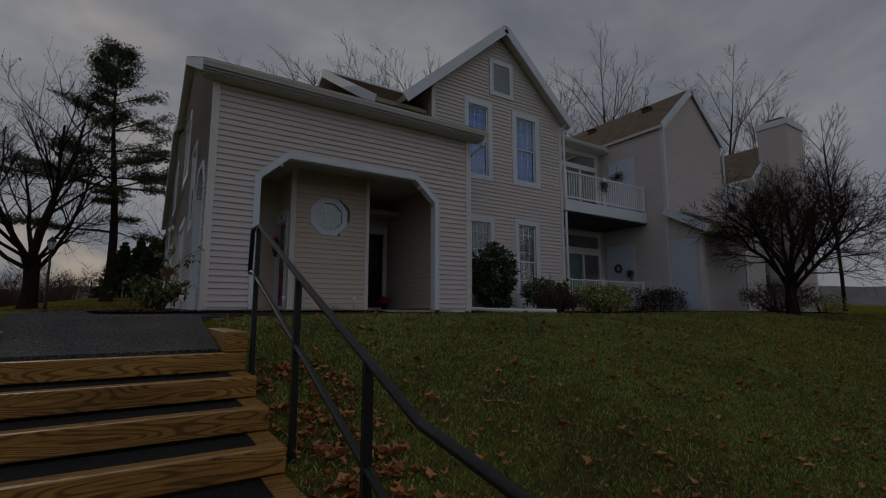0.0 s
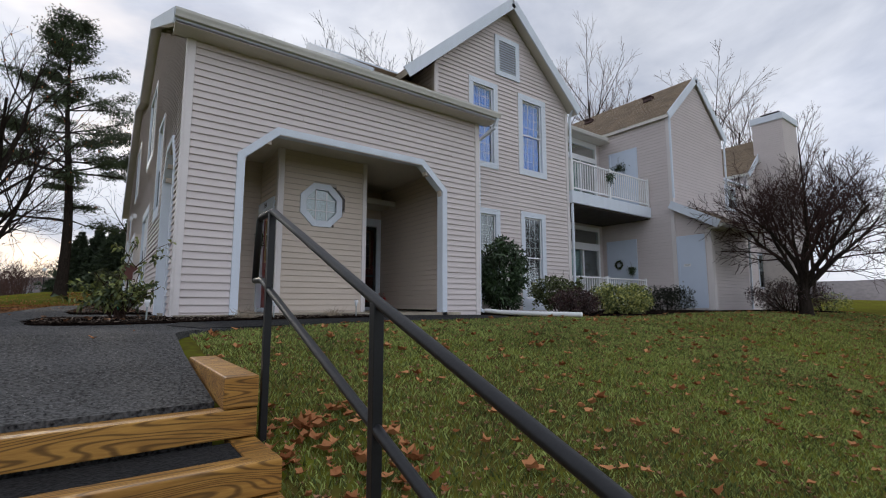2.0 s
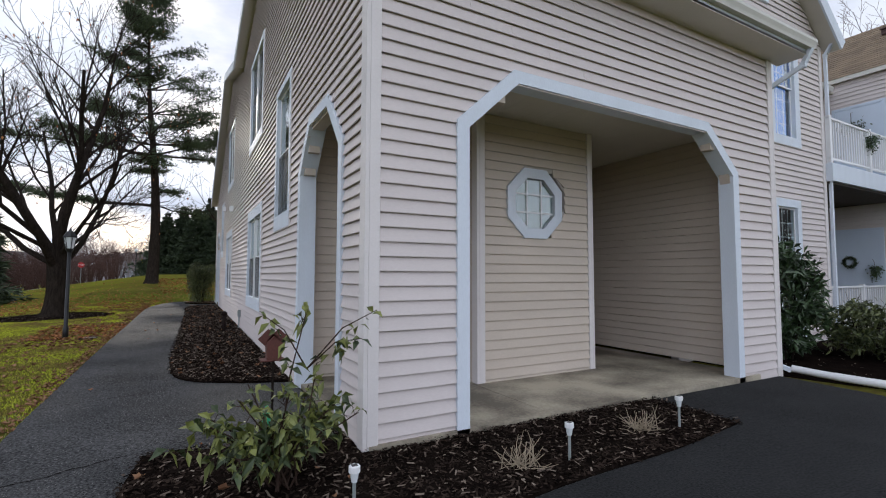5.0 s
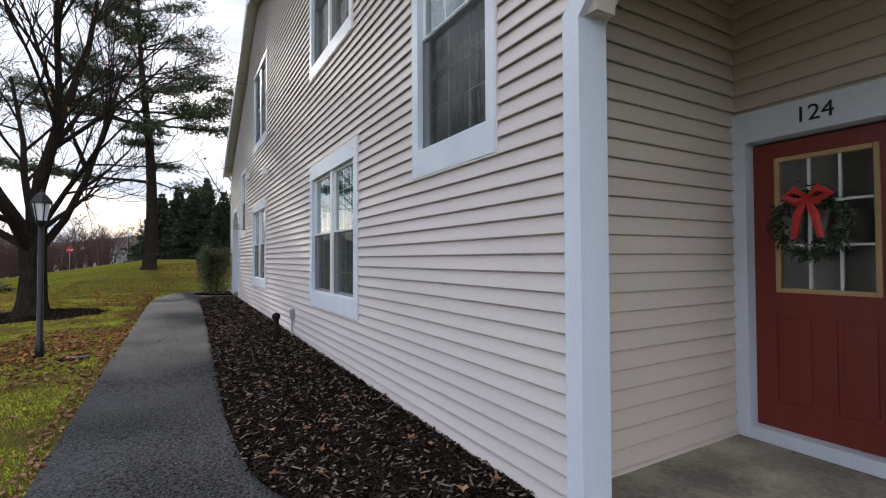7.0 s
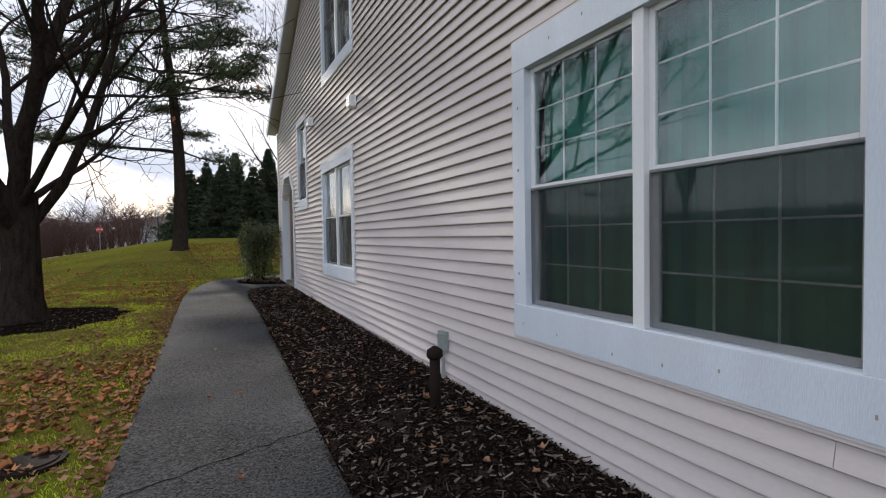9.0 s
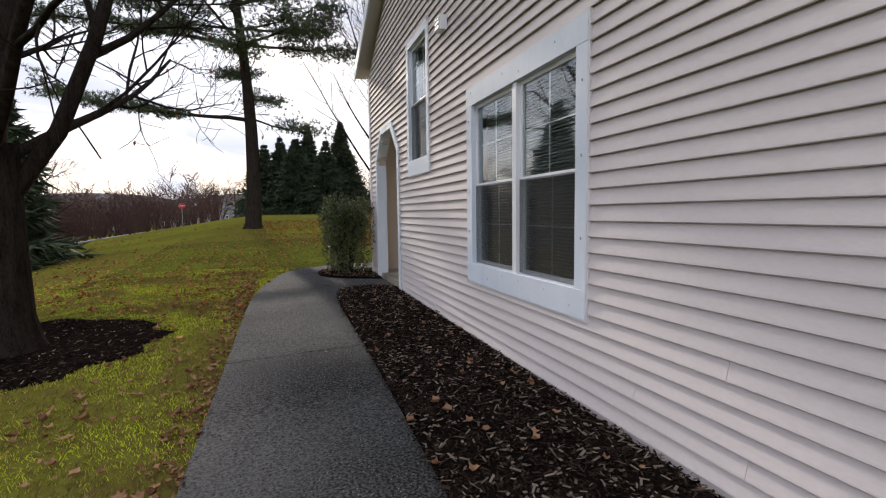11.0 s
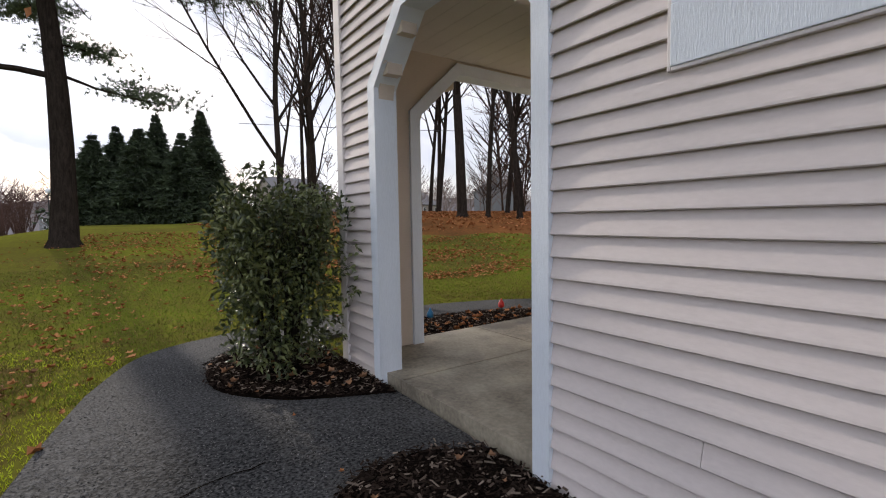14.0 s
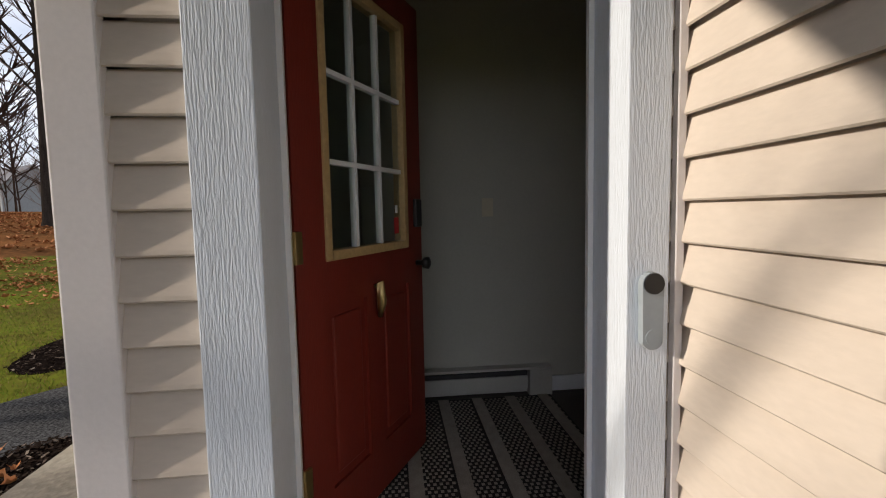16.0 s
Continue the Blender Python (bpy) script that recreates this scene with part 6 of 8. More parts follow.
def closed_door(name, axis, plane, out, u0, z0, number, label, turn, wreath, dark=False, h=2.3):
    """A shut red entry door in a white casing."""
    t = thing(name, label, "door", (plane, u0, z0) if axis == "x" else (u0, plane, z0), turn)
    t["kind"] = "structure"
    w = 0.93
    part("side_casing", block((-0.14, -0.06, 0), (0, 0.12, h + 0.02), 0.004), M_TRIM, t)
    part("side_casing", block((w, -0.06, 0), (w + 0.14, 0.12, h + 0.02), 0.004), M_TRIM, t)
    part("head_casing", block((-0.14, -0.062, h + 0.02), (w + 0.14, 0.12, h + 0.26), 0.004), M_TRIM, t)
    part("sill_board", block((0, -0.055, 0), (w, 0.12, 0.1), 0.004), M_TRIM, t)
    lf = door_leaf(t, w, h - 0.1)
    lf.matrix_local = pose(0, 0.08, 0.1)
    if dark:
        bm = bmesh.new()
        box(bm, (0.06, 0.0, 0.16), (w - 0.06, 0.006, h - 0.06))
        part("storm_screen", bm, M_SCREEN, t, "dark insect screen of the storm door")
        for q in (((0, -0.012, 0.1), (0.07, 0.018, h)), ((w - 0.07, -0.012, 0.1), (w, 0.018, h)), ((0.07, -0.012, h - 0.08), (w - 0.07, 0.018, h)), ((0.07, -0.012, 0.1), (w - 0.07, 0.018, 0.24)), ((0.07, -0.012, 1.0), (w - 0.07, 0.018, 1.07))):
            part("storm_frame", block(q[0], q[1], 0.003), M_BLACK, t)
    if number:
        writing(number, 0.16, Matrix.Translation((w / 2, -0.065, h + 0.14)) @ pose(0, 0, 0, 90, 0, 0), M_BLACK, t)
    return t


closed_door("door_2", "x", 3.06, -1, 13.08, FLOOR_F, "124", "shut red entry door with a glazed top in a white casing", -90, True)
closed_door("door_3", "y", 14.3, -1, 5.85, FLOOR_F, "", "red entry door behind a dark storm door", 0, False, True, 2.52)


def wreath(name, m, r, label, bow=True):
    t = thing(name, label, "wreath")
    t.matrix_world = m
    rng = random.Random(int(r * 1000))
    lv = Leaves(4)
    for k in range(900):
        a = rng.uniform(0, 2 * math.pi)
        q = Vector((math.cos(a) * (r + rng.gauss(0, r * 0.14)), -abs(rng.gauss(0.02, 0.02)), math.sin(a) * (r + rng.gauss(0, r * 0.14))))
        lv.add(q, rand_dir(rng) + Vector((0, -0.5, 0)), 0.05, 0.018)
    child("greenery", lv.mesh("greenery", M_SPRUCE), t)
    if bow:
        bm = bmesh.new()
        for s in (-1, 1):
            tube(bm, [(0, -0.05, r * 0.9), (s * 0.07, -0.07, r * 0.9 + 0.06), (s * 0.13, -0.06, r * 0.9 + 0.02), (s * 0.06, -0.06, r * 0.9 - 0.03), (0, -0.05, r * 0.9)], [0.012, 0.03, 0.035, 0.03, 0.012], 6)
            tube(bm, [(0, -0.06, r * 0.9), (s * 0.05, -0.07, r * 0.3), (s * 0.08, -0.06, -r * 0.5)], [0.015, 0.03, 0.02], 6)
        part("bow", bm, M_REDTAG, t, "red ribbon bow")
    return t


wreath("wreath", pose(2.93, 12.62, 1.75, 0, 0, -90), 0.2, "green wreath with a red bow on the entry door")
pp = thing("potted_flowers", "small pot with dark red flowers on the porch", "potted plant", (6.62, 13.75, FLOOR_F))
part("pot", tube(bmesh.new(), [(0, 0, 0), (0, 0, 0.2), (0, 0, 0.22)], [0.09, 0.12, 0.13], 16), M_BLACK, pp, smooth=True)
lv = Leaves(8)
rng = random.Random(8)
for k in range(300):
    lv.add((rng.gauss(0, 0.09), rng.gauss(0, 0.09), 0.24 + abs(rng.gauss(0, 0.09))), rand_dir(rng, 0.6), 0.05, 0.04)
child("flowers", lv.mesh("flowers", M_REDTAG), pp)

# ---- downspouts and drain pipe ----
def downspout(name, pts, label):
    t = thing(name, label, "downspout")
    bm = bmesh.new()
    for a, b in zip(pts, pts[1:]):
        beam(bm, a, b, 0.075, 0.06, (0, 1, 0) if abs(Vector(b).z - Vector(a).z) > abs(Vector(b).y - Vector(a).y) else (0, 0, 1))
    part("pipe", bm, M_TRIM, t)
    for a in pts[1:-1]:
        part("elbow", block(Vector(a) - Vector((0.04, 0.04, 0.045)), Vector(a) + Vector((0.04, 0.04, 0.045)), 0.015), M_TRIM, t)
    return t


downspout("downspout", [(7.82, 9.9, 4.95), (7.8, 10.0, 4.72), (7.62, 10.42, 4.45), (7.62, 10.42, 0.16), (7.65, 10.25, 0.1)], "pale metal downspout at the porch corner")
downspout("downspout", [(12.98, 11.55, 7.05), (12.95, 11.68, 6.8), (12.95, 11.68, 0.1)], "white downspout on the bay's corner")
downspout("downspout", [(17.66, 10.55, 7.7), (17.78, 10.62, 7.45), (17.78, 10.62, 4.4)], "white downspout on the wing's corner")
downspout("downspout", [(22.62, 10.55, 7.7), (22.56, 10.62, 7.45), (22.56, 10.62, 4.4)], "white downspout on the wing's far corner")
downspout("downspout", [(21.05, 8.95, 3.08), (20.95, 9.3, 2.9), (20.95, 9.34, 0.1)], "white downspout on the shed's corner")
dr = thing("drain_pipe", "white corrugated drain pipe lying on the lawn's edge", "drain pipe")
path_pts = [Vector(p) for p in curve_pts([(7.66, 10.25, 0.13), (7.7, 9.7, 0.1), (7.85, 9.0, 0.08), (8.3, 7.9, 0.06)], 26)]
rad = [0.05 + (0.007 if (i % 2) and i > 24 else 0) for i in range(len(path_pts))]
part("pipe", tube(bmesh.new(), path_pts, rad, 10), M_VINYL, dr, smooth=True)

# ---- balconies ----
def balcony_rail(name, x0, x1, y, z0, z1, label):
    t = thing(name, label, "railing")
    part("top_rail", block((x0, y - 0.035, z1 - 0.05), (x1, y + 0.035, z1), 0.006), M_VINYL, t)
    part("bottom_rail", block((x0, y - 0.025, z0 + 0.08), (x1, y + 0.025, z0 + 0.13), 0.005), M_VINYL, t)
    for xx in (x0 + 0.05, (x0 + x1) / 2 - 0.2, x1 - 0.05):
        part("post", block((xx - 0.05, y - 0.05, z0), (xx + 0.05, y + 0.05, z1 + 0.04), 0.008), M_VINYL, t)
    n = int((x1 - x0) / 0.135)
    base = None
    for k in range(1, n):
        xx = x0 + (x1 - x0) * k / n
        b = new("baluster", base) if base else part("baluster", block((-0.016, -0.016, z0 + 0.12), (0.016, 0.016, z1 - 0.04), 0.004), M_VINYL, t)
        base = b.data
        b.parent = t
        b.matrix_local = Matrix.Translation((xx, y, 0))
    return t


balcony_rail("balcony_railing", 12.9, 17.8, 11.68, 4.2, 5.3, "white balcony railing with slim balusters")
balcony_rail("balcony_railing", 12.9, 17.8, 11.95, 0.2, 1.27, "white ground-floor patio railing")
structure("balcony_deck", block((12.87, 11.6, 3.75), (17.84, 13.9, 4.18), 0.01), M_TRIM, "white boxed balcony deck", "balcony")
# ceiling sheet, much darker than the white deck above it
structure("ceiling_patio", block((12.89, 11.68, 3.70), (17.83, 13.9, 3.748)), M_DECKUNDER, "dark brown ceiling sheet under the balcony", "ceiling")
structure("patio_floor", block((12.87, 11.8, -0.1), (17.84, 13.9, 0.16), 0.01), M_CONCRETE, "concrete patio floor", "patio")


def glazed_front(name, x0, x1, y, z0, door, low, high, z1, label):
    """Three glazed panels from z0 to door under a transom light from low to high."""
    t = thing(name, label, "patio door")
    t["kind"] = "structure"
    e = 0.12
    edges = [x0 + e + (x1 - x0 - 2 * e) * k / 3 for k in range(4)]
    bars = [((x0, z0), (x0 + e, z1)), ((x1 - e, z0), (x1, z1)), ((x0 + e, high), (x1 - e, z1)), ((x0 + e, door), (x1 - e, low)), ((x0 + e, z0), (x1 - e, z0 + 0.1))]
    bars += [((u - 0.05, z0 + 0.1), (u + 0.05, door)) for u in edges[1:3]]
    for lo, hi in bars:
        part("frame", block((lo[0], y - 0.06, lo[1]), (hi[0], y + 0.06, hi[1]), 0.005), M_VINYL, t)
    panes = [(x0 + e, x1 - e, low, high)] + [(a + 0.05, b - 0.05, z0 + 0.1, door) for a, b in zip(edges, edges[1:])]
    for p, q, r, s in panes:
        g = part("pane", block((p, y - 0.003, r), (q, y + 0.003, s)), M_GLASS, t)
        g.visible_shadow = False
    part("curtain", block((edges[0], y + 0.12, z0 + 0.1), (edges[2], y + 0.15, door)), M_PALEGREEN, t, "pale green curtain")
    return t


glazed_front("patio_door_1", 14.2, 17.6, 13.95, 4.3, 6.5, 6.72, 7.18, 7.4, "glazed balcony door with a transom light")
glazed_front("patio_door_2", 14.2, 17.6, 13.95, 0.3, 2.58, 2.88, 3.42, 3.6, "glazed patio door with a transom and green curtain")
structure("wall_patio_rooms", block((13, 16.4, 0), (17.8, 16.5, 7.3)), M_INTERIOR, "room wall behind the patio doors", "wall")


def plain_door(name, y0, y1, z0, z1, x, label, wide=0.09):
    t = thing(name, label, "door")
    t["kind"] = "structure"
    part("door_leaf", block((x - 0.03, y0 + wide, z0), (x + 0.05, y1 - wide, z1 - wide), 0.004), M_BLUEDOOR, t)
    part("casing", block((x - 0.045, y0, z0), (x + 0.05, y0 + wide, z1), 0.004), M_BLUEDOOR, t)
    part("casing", block((x - 0.045, y1 - wide, z0), (x + 0.05, y1, z1), 0.004), M_BLUEDOOR, t)
    part("head_casing", block((x - 0.045, y0 + wide, z1 - wide), (x + 0.05, y1 - wide, z1), 0.004), M_BLUEDOOR, t)
    bm = tube(bmesh.new(), [(x - 0.03, y1 - wide - 0.09, z0 + 1.0), (x - 0.07, y1 - wide - 0.09, z0 + 1.0), (x - 0.09, y1 - wide - 0.09, z0 + 1.0)], [0.015, 0.03, 0.02], 10)
    part("door_knob", bm, M_GALV, t)
    return t


plain_door("door_4", 12.3, 13.72, 0.4, 2.98, XE, "plain pale blue-white door on the patio")
plain_door("door_5", 12.1, 13.43, 4.3, 6.86, XE, "plain pale blue-white door on the balcony")
plain_door("door_6", 9.62, 10.66, 0.14, 2.88, 17.9, "plain pale blue-white storage door")
sg = thing("door_sign", "small pale sign on the storage door", "sign", (17.862, 10.3, 1.75), -90)
part("plate", block((-0.13, -0.006, -0.05), (0.13, 0, 0.05), 0.002), M_VINYL, sg)
part("text_bar", block((-0.1, -0.008, 0.01), (0.1, -0.006, 0.025)), M_GREY, sg)
part("text_bar", block((-0.1, -0.008, -0.025), (0.06, -0.006, -0.012)), M_GREY, sg)
wreath("wreath", pose(XE - 0.05, 13.13, 1.95, 0, 0, -90), 0.15, "dark green wreath on the patio door", False)
for nm, px, py, pz in (("hanging_basket", 15.05, 11.58, 5.05), ("hanging_basket", 17.72, 12.5, 1.75)):
    hb = thing(nm, "small hanging basket of trailing greenery", "plant", (px, py, pz))
    lv = Leaves(5)
    rng = random.Random(5)
    for k in range(260):
        lv.add((rng.gauss(0, 0.09), rng.gauss(0, 0.06), rng.uniform(-0.45, 0.12) * rng.random()), rand_dir(rng, -0.4), 0.08, 0.035)
    child("foliage", lv.mesh("foliage", M_RHODO), hb)
    part("wire", tube(bmesh.new(), [(0, 0, 0.02), (0, 0.02, 0.2), (0, 0.06, 0.28)], 0.006, 5), M_BLACK, hb)
wr2 = thing("hanging_plant", "dark hanging plant by the balcony door", "plant", (XE - 0.16, 12.9, 6.1))
lv = Leaves(6)
rng = random.Random(6)
for k in range(320):
    lv.add((rng.gauss(0, 0.12), rng.gauss(0, 0.16), rng.gauss(0, 0.09)), rand_dir(rng, -0.1), 0.09, 0.035)
child("foliage", lv.mesh("foliage", M_SPRUCE), wr2)
part("hook", tube(bmesh.new(), [(0, 0, 0), (0, 0, 0.5), (0.15, 0, 0.55)], 0.008, 5), M_BLACK, wr2)
for n, (px, pz) in enumerate(((19.55, 9.46),)):
    for yy in (12.4, 15.6):
        rv = thing("roof_vent", "small brown box vent on the roof", "roof vent", (px, yy, pz))
        part("box", block((-0.14, -0.2, -0.05), (0.14, 0.2, 0.14), 0.02), M_REDSHRUB, rv)
        part("hood", block((-0.2, -0.22, 0.12), (0.1, 0.22, 0.17), 0.01), M_REDSHRUB, rv)

# ---- fixtures along the side wall ----
vt = thing("wall_vent", "white louvred dryer vent on the siding", "vent", (0.965, 22.8, 3.63))
part("hood", block((-0.09, -0.09, -0.09), (0.012, 0.09, 0.09), 0.015), M_VINYL, vt)
for k in range(3):
    part("louvre", block((-0.1, -0.075, -0.08 + k * 0.055), (-0.088, 0.075, -0.035 + k * 0.055), 0.003), M_VINYL, vt)
vt2 = copy_thing(vt, Matrix.Translation((0.965, 25.9, 4.0)))
bx = thing("meter_box", "small grey electrical box with conduit on the siding", "electrical box", (0.972, 19.86, 0.42))
part("box", block((-0.06, -0.065, 0), (0, 0.065, 0.19), 0.008), M_GALV, bx)
part("cover", block((-0.07, -0.05, 0.02), (-0.058, 0.05, 0.17), 0.006), M_GALV, bx)
part("conduit", tube(bmesh.new(), [(-0.035, 0.0, 0.01), (-0.035, 0, -0.5)], 0.018, 8), M_GALV, bx)
pv = thing("vent_pipe", "short dark brown standpipe in the mulch", "pipe", (0.55, 19.25, ground_z(0.55, 19.25) + 0.02))
M_RUSTY = material("brown_pipe", (0.026, 0.017, 0.014), 0.8, spec=0.1, vary=0.2, bump=0.2)
part("pipe", tube(bmesh.new(), [(0, 0, -0.1), (0, 0, 0.46)], 0.045, 14), M_RUSTY, pv, smooth=True)
part("cap", tube(bmesh.new(), [(0, 0, 0.44), (0, 0, 0.46), (0, 0, 0.51), (0, 0, 0.54)], [0.055, 0.07, 0.065, 0.02], 14), M_RUSTY, pv, smooth=True)
for x, y, h in ((0.17, 19.08, 0.06), (0.02, 19.02, 0.02)):
    cp = thing("pipe_cap", "low dark pipe cap in the mulch", "pipe", (x, y, path_z(x, y) + 0.03))
    part("pipe", tube(bmesh.new(), [(0, 0, -0.06), (0, 0, h)], 0.05, 14), M_BARK, cp, smooth=True)
    part("lid", tube(bmesh.new(), [(0, 0, h - 0.01), (0, 0, h + 0.008), (0, 0, h + 0.016)], [0.06, 0.06, 0.045], 14), M_BARK, cp)
dc = thing("drain_cover", "round weathered iron valve cover in the grass", "drain cover", (-2.2, 19.72, ground_z(-2.2, 19.72) + 0.02))
part("ring", tube(bmesh.new(), [(0, 0, -0.05), (0, 0, 0.012)], 0.19, 24), M_RUSTY, dc)
part("lid", tube(bmesh.new(), [(0, 0, 0.01), (0, 0, 0.02)], 0.15, 24), M_RUSTY, dc)


def lamp_post(name, x, y, height, label):
    t = thing(name, label, "lamp post", (x, y, ground_z(x, y)))
    part("post", tube(bmesh.new(), [(0, 0, -0.1), (0, 0, 0.25), (0, 0, 0.27), (0, 0, height - 0.45)], [0.055, 0.055, 0.04, 0.036], 12), M_BLACKMETAL, t, smooth=True)
    part("collar", tube(bmesh.new(), [(0, 0, height - 0.5), (0, 0, height - 0.45), (0, 0, height - 0.42)], [0.045, 0.07, 0.075], 12), M_BLACKMETAL, t)
    for k in range(6):
        a = k * math.pi / 3
        part("glazing_bar", tube(bmesh.new(), [(0.075 * math.cos(a), 0.075 * math.sin(a), height - 0.42), (0.125 * math.cos(a), 0.125 * math.sin(a), height - 0.16)], 0.008, 5), M_BLACKMETAL, t)
    g = part("lantern_glass", tube(bmesh.new(), [(0, 0, height - 0.42), (0, 0, height - 0.16)], [0.07, 0.12], 6), M_FROST, t, "pale lantern glass")
    part("hood", tube(bmesh.new(), [(0, 0, height - 0.17), (0, 0, height - 0.14), (0, 0, height - 0.05), (0, 0, height), (0, 0, height + 0.05)], [0.145, 0.14, 0.08, 0.025, 0.01], 6), M_BLACKMETAL, t)
    return t


M_FROST = material("frosted_glass", (0.72, 0.76, 0.78), 0.25, vary=0.05, bump=0.02)
lamp_post("lamp_post", -2.63, 19.95, 2.45, "black garden lamp post with a six-sided lantern")


def solar_light(x, y, tall=0.3, label="small white-capped solar path light in the mulch", group="solar path lights"):
    t = thing("solar_light", label, "garden light", (x, y, path_z(x, y) + 0.02), group=group)
    part("stake", tube(bmesh.new(), [(0, 0, -0.05), (0, 0, tall - 0.1)], 0.011, 8), M_GALV, t)
    part("lens", tube(bmesh.new(), [(0, 0, tall - 0.1), (0, 0, tall - 0.035)], [0.018, 0.03], 12), M_FROST, t)
    part("cap", tube(bmesh.new(), [(0, 0, tall - 0.04), (0, 0, tall - 0.005), (0, 0, tall)], [0.036, 0.036, 0.03], 14), M_VINYL, t)
    part("panel", block((-0.018, -0.018, tall), (0.018, 0.018, tall + 0.002)), M_BLACK, t)
    return t


for x, y in ((0.6, 9.45), (2.35, 9.42), (3.85, 9.5)):
    solar_light(x, y)


def stake_light(name, x, y, z, mat, label):
    t = thing(name, label, "garden light", (x, y, z))
    part("stake", tube(bmesh.new(), [(0, 0, -0.05), (0, 0, 0.14)], 0.009, 7), M_BLACK, t)
    part("shade", tube(bmesh.new(), [(0, 0, 0.12), (0, 0, 0.14), (0, 0, 0.19), (0, 0, 0.22), (0, 0, 0.25)], [0.02, 0.045, 0.042, 0.02, 0.008], 10), mat, t, smooth=True)
    return t


M_BLUE = material("blue_lacquer", (0.03, 0.20, 0.42), 0.3, bump=0.02)
M_GREEN = material("green_lacquer", (0.03, 0.36, 0.17), 0.35, bump=0.02)
stake_light("stake_light", 2.36, 31.68, 0.26, M_BLUE, "small blue stake light in the rear mulch bed")
stake_light("stake_light", 3.52, 31.62, 0.26, M_REDTAG, "small red stake light in the rear mulch bed")
gs = stake_light("stake_light", 0.32, 11.0, 0.05, M_GREEN, "green tiered garden stake in the corner bed")
part("tier", tube(bmesh.new(), [(0, 0, 0.24), (0, 0, 0.27), (0, 0, 0.33)], [0.035, 0.03, 0.006], 10), M_GREEN, gs)

bh = thing("birdhouse", "small rust-brown birdhouse on a stake by the arch", "birdhouse", (0.42, 11.35, 0.03))
part("stake", tube(bmesh.new(), [(0, 0, -0.1), (0, 0, 0.68)], 0.012, 6), M_BARK, bh)
M_RUST = material("rust_brown_paint", (0.12, 0.035, 0.025), 0.6, vary=0.2, bump=0.2)
part("body", prism(bmesh.new(), [(-0.065, 0.68), (0.065, 0.68), (0.065, 0.84), (0, 0.9), (-0.065, 0.84)], "y", -0.06, 0.06), M_RUST, bh)
bm = bmesh.new()
beam(bm, (-0.09, 0, 0.82), (0.005, 0, 0.915), 0.15, 0.012, (0, 1, 0))
beam(bm, (0.09, 0, 0.82), (-0.005, 0, 0.915), 0.15, 0.012, (0, 1, 0))
part("roof", bm, M_RUST, bh)
part("base", block((-0.12, -0.08, 0.67), (0.1, 0.08, 0.682), 0.003), M_RUST, bh)

# the leggy shrub in the corner bed
hy = thing("hydrangea", "leggy shrub with sparse yellow-green leaves in the corner bed", "shrub", (0.3, 10.05, 0.03))
rng = random.Random(31)
tw, lv = Tubes(), Leaves(31)
for k in range(26):
    a = rng.uniform(0, 2 * math.pi)
    end = Vector((math.cos(a) * rng.uniform(0.2, 0.62), math.sin(a) * rng.uniform(0.15, 0.45), rng.uniform(0.3, 0.85)))
    if k == 0:
        end = Vector((0.15, 0.1, 1.2))
    if k == 1:
        end = Vector((-0.75, 0.1, 0.35))
    foot = Vector((rng.uniform(-0.1, 0.1), rng.uniform(-0.1, 0.1), -0.03))
    mid = foot.lerp(end, 0.55) + Vector((rng.uniform(-0.05, 0.05), rng.uniform(-0.05, 0.05), 0.08))
    tw.add([foot, mid, end], [0.008, 0.006, 0.004], 5)
    for j in range(14):
        q = mid.lerp(end, rng.uniform(-0.5, 1.0))
        e = q + rand_dir(rng, 0.2) * 0.07
        tw.add([q, e], [0.003, 0.002], 3)
        for s in range(2):
            lv.add(e, rand_dir(rng, 0.1), rng.uniform(0.07, 0.13), rng.uniform(0.04, 0.065), 0.3)
for end in ((0.62, -0.12, 1.22), (-0.12, 0.35, 1.18), (0.55, 0.0, 1.0)):
    p0, p1 = Vector((0.15, 0.05, 0.8)), Vector(end)
    tw.add([p0, p0.lerp(p1, 0.5) + Vector((0, 0, 0.08)), p1], [0.006, 0.005, 0.003], 5)
    for j in range(16):
        lv.add(p0.lerp(p1, rng.uniform(0.4, 1.0)), rand_dir(rng), rng.uniform(0.07, 0.11), 0.05, 0.3)
child("stem_cluster", tw.mesh("stem_cluster", M_TWIG), hy)
child("leaves", lv.mesh("leaves", M_HYDRANGEA), hy)
M_DRY = material("dry_stalks", (0.42, 0.34, 0.24), 0.9, vary=0.2, bump=0)
for n, (x, y) in enumerate(((3.45, 9.6), (1.95, 9.5))):
    dp = thing("dry_perennial", "tuft of dry straw-coloured stalks in the mulch", "plant", (x, y, path_z(x, y) + 0.03))
    tw = Tubes()
    rng = random.Random(60 + n)
    for k in range(60):
        a = rng.uniform(0, 2 * math.pi)
        d = Vector((math.cos(a), math.sin(a), rng.uniform(0.1, 1.4))).normalized()
        pts, rad = wander(rng, Vector((rng.gauss(0, 0.05), rng.gauss(0, 0.05), -0.01)), d, rng.uniform(0.1, 0.28), 0.0045, 0.002, 3, 0.3)
        tw.add(pts, rad, 3)
    child("stalk_tuft", tw.mesh("stalk_tuft", M_DRY), dp)

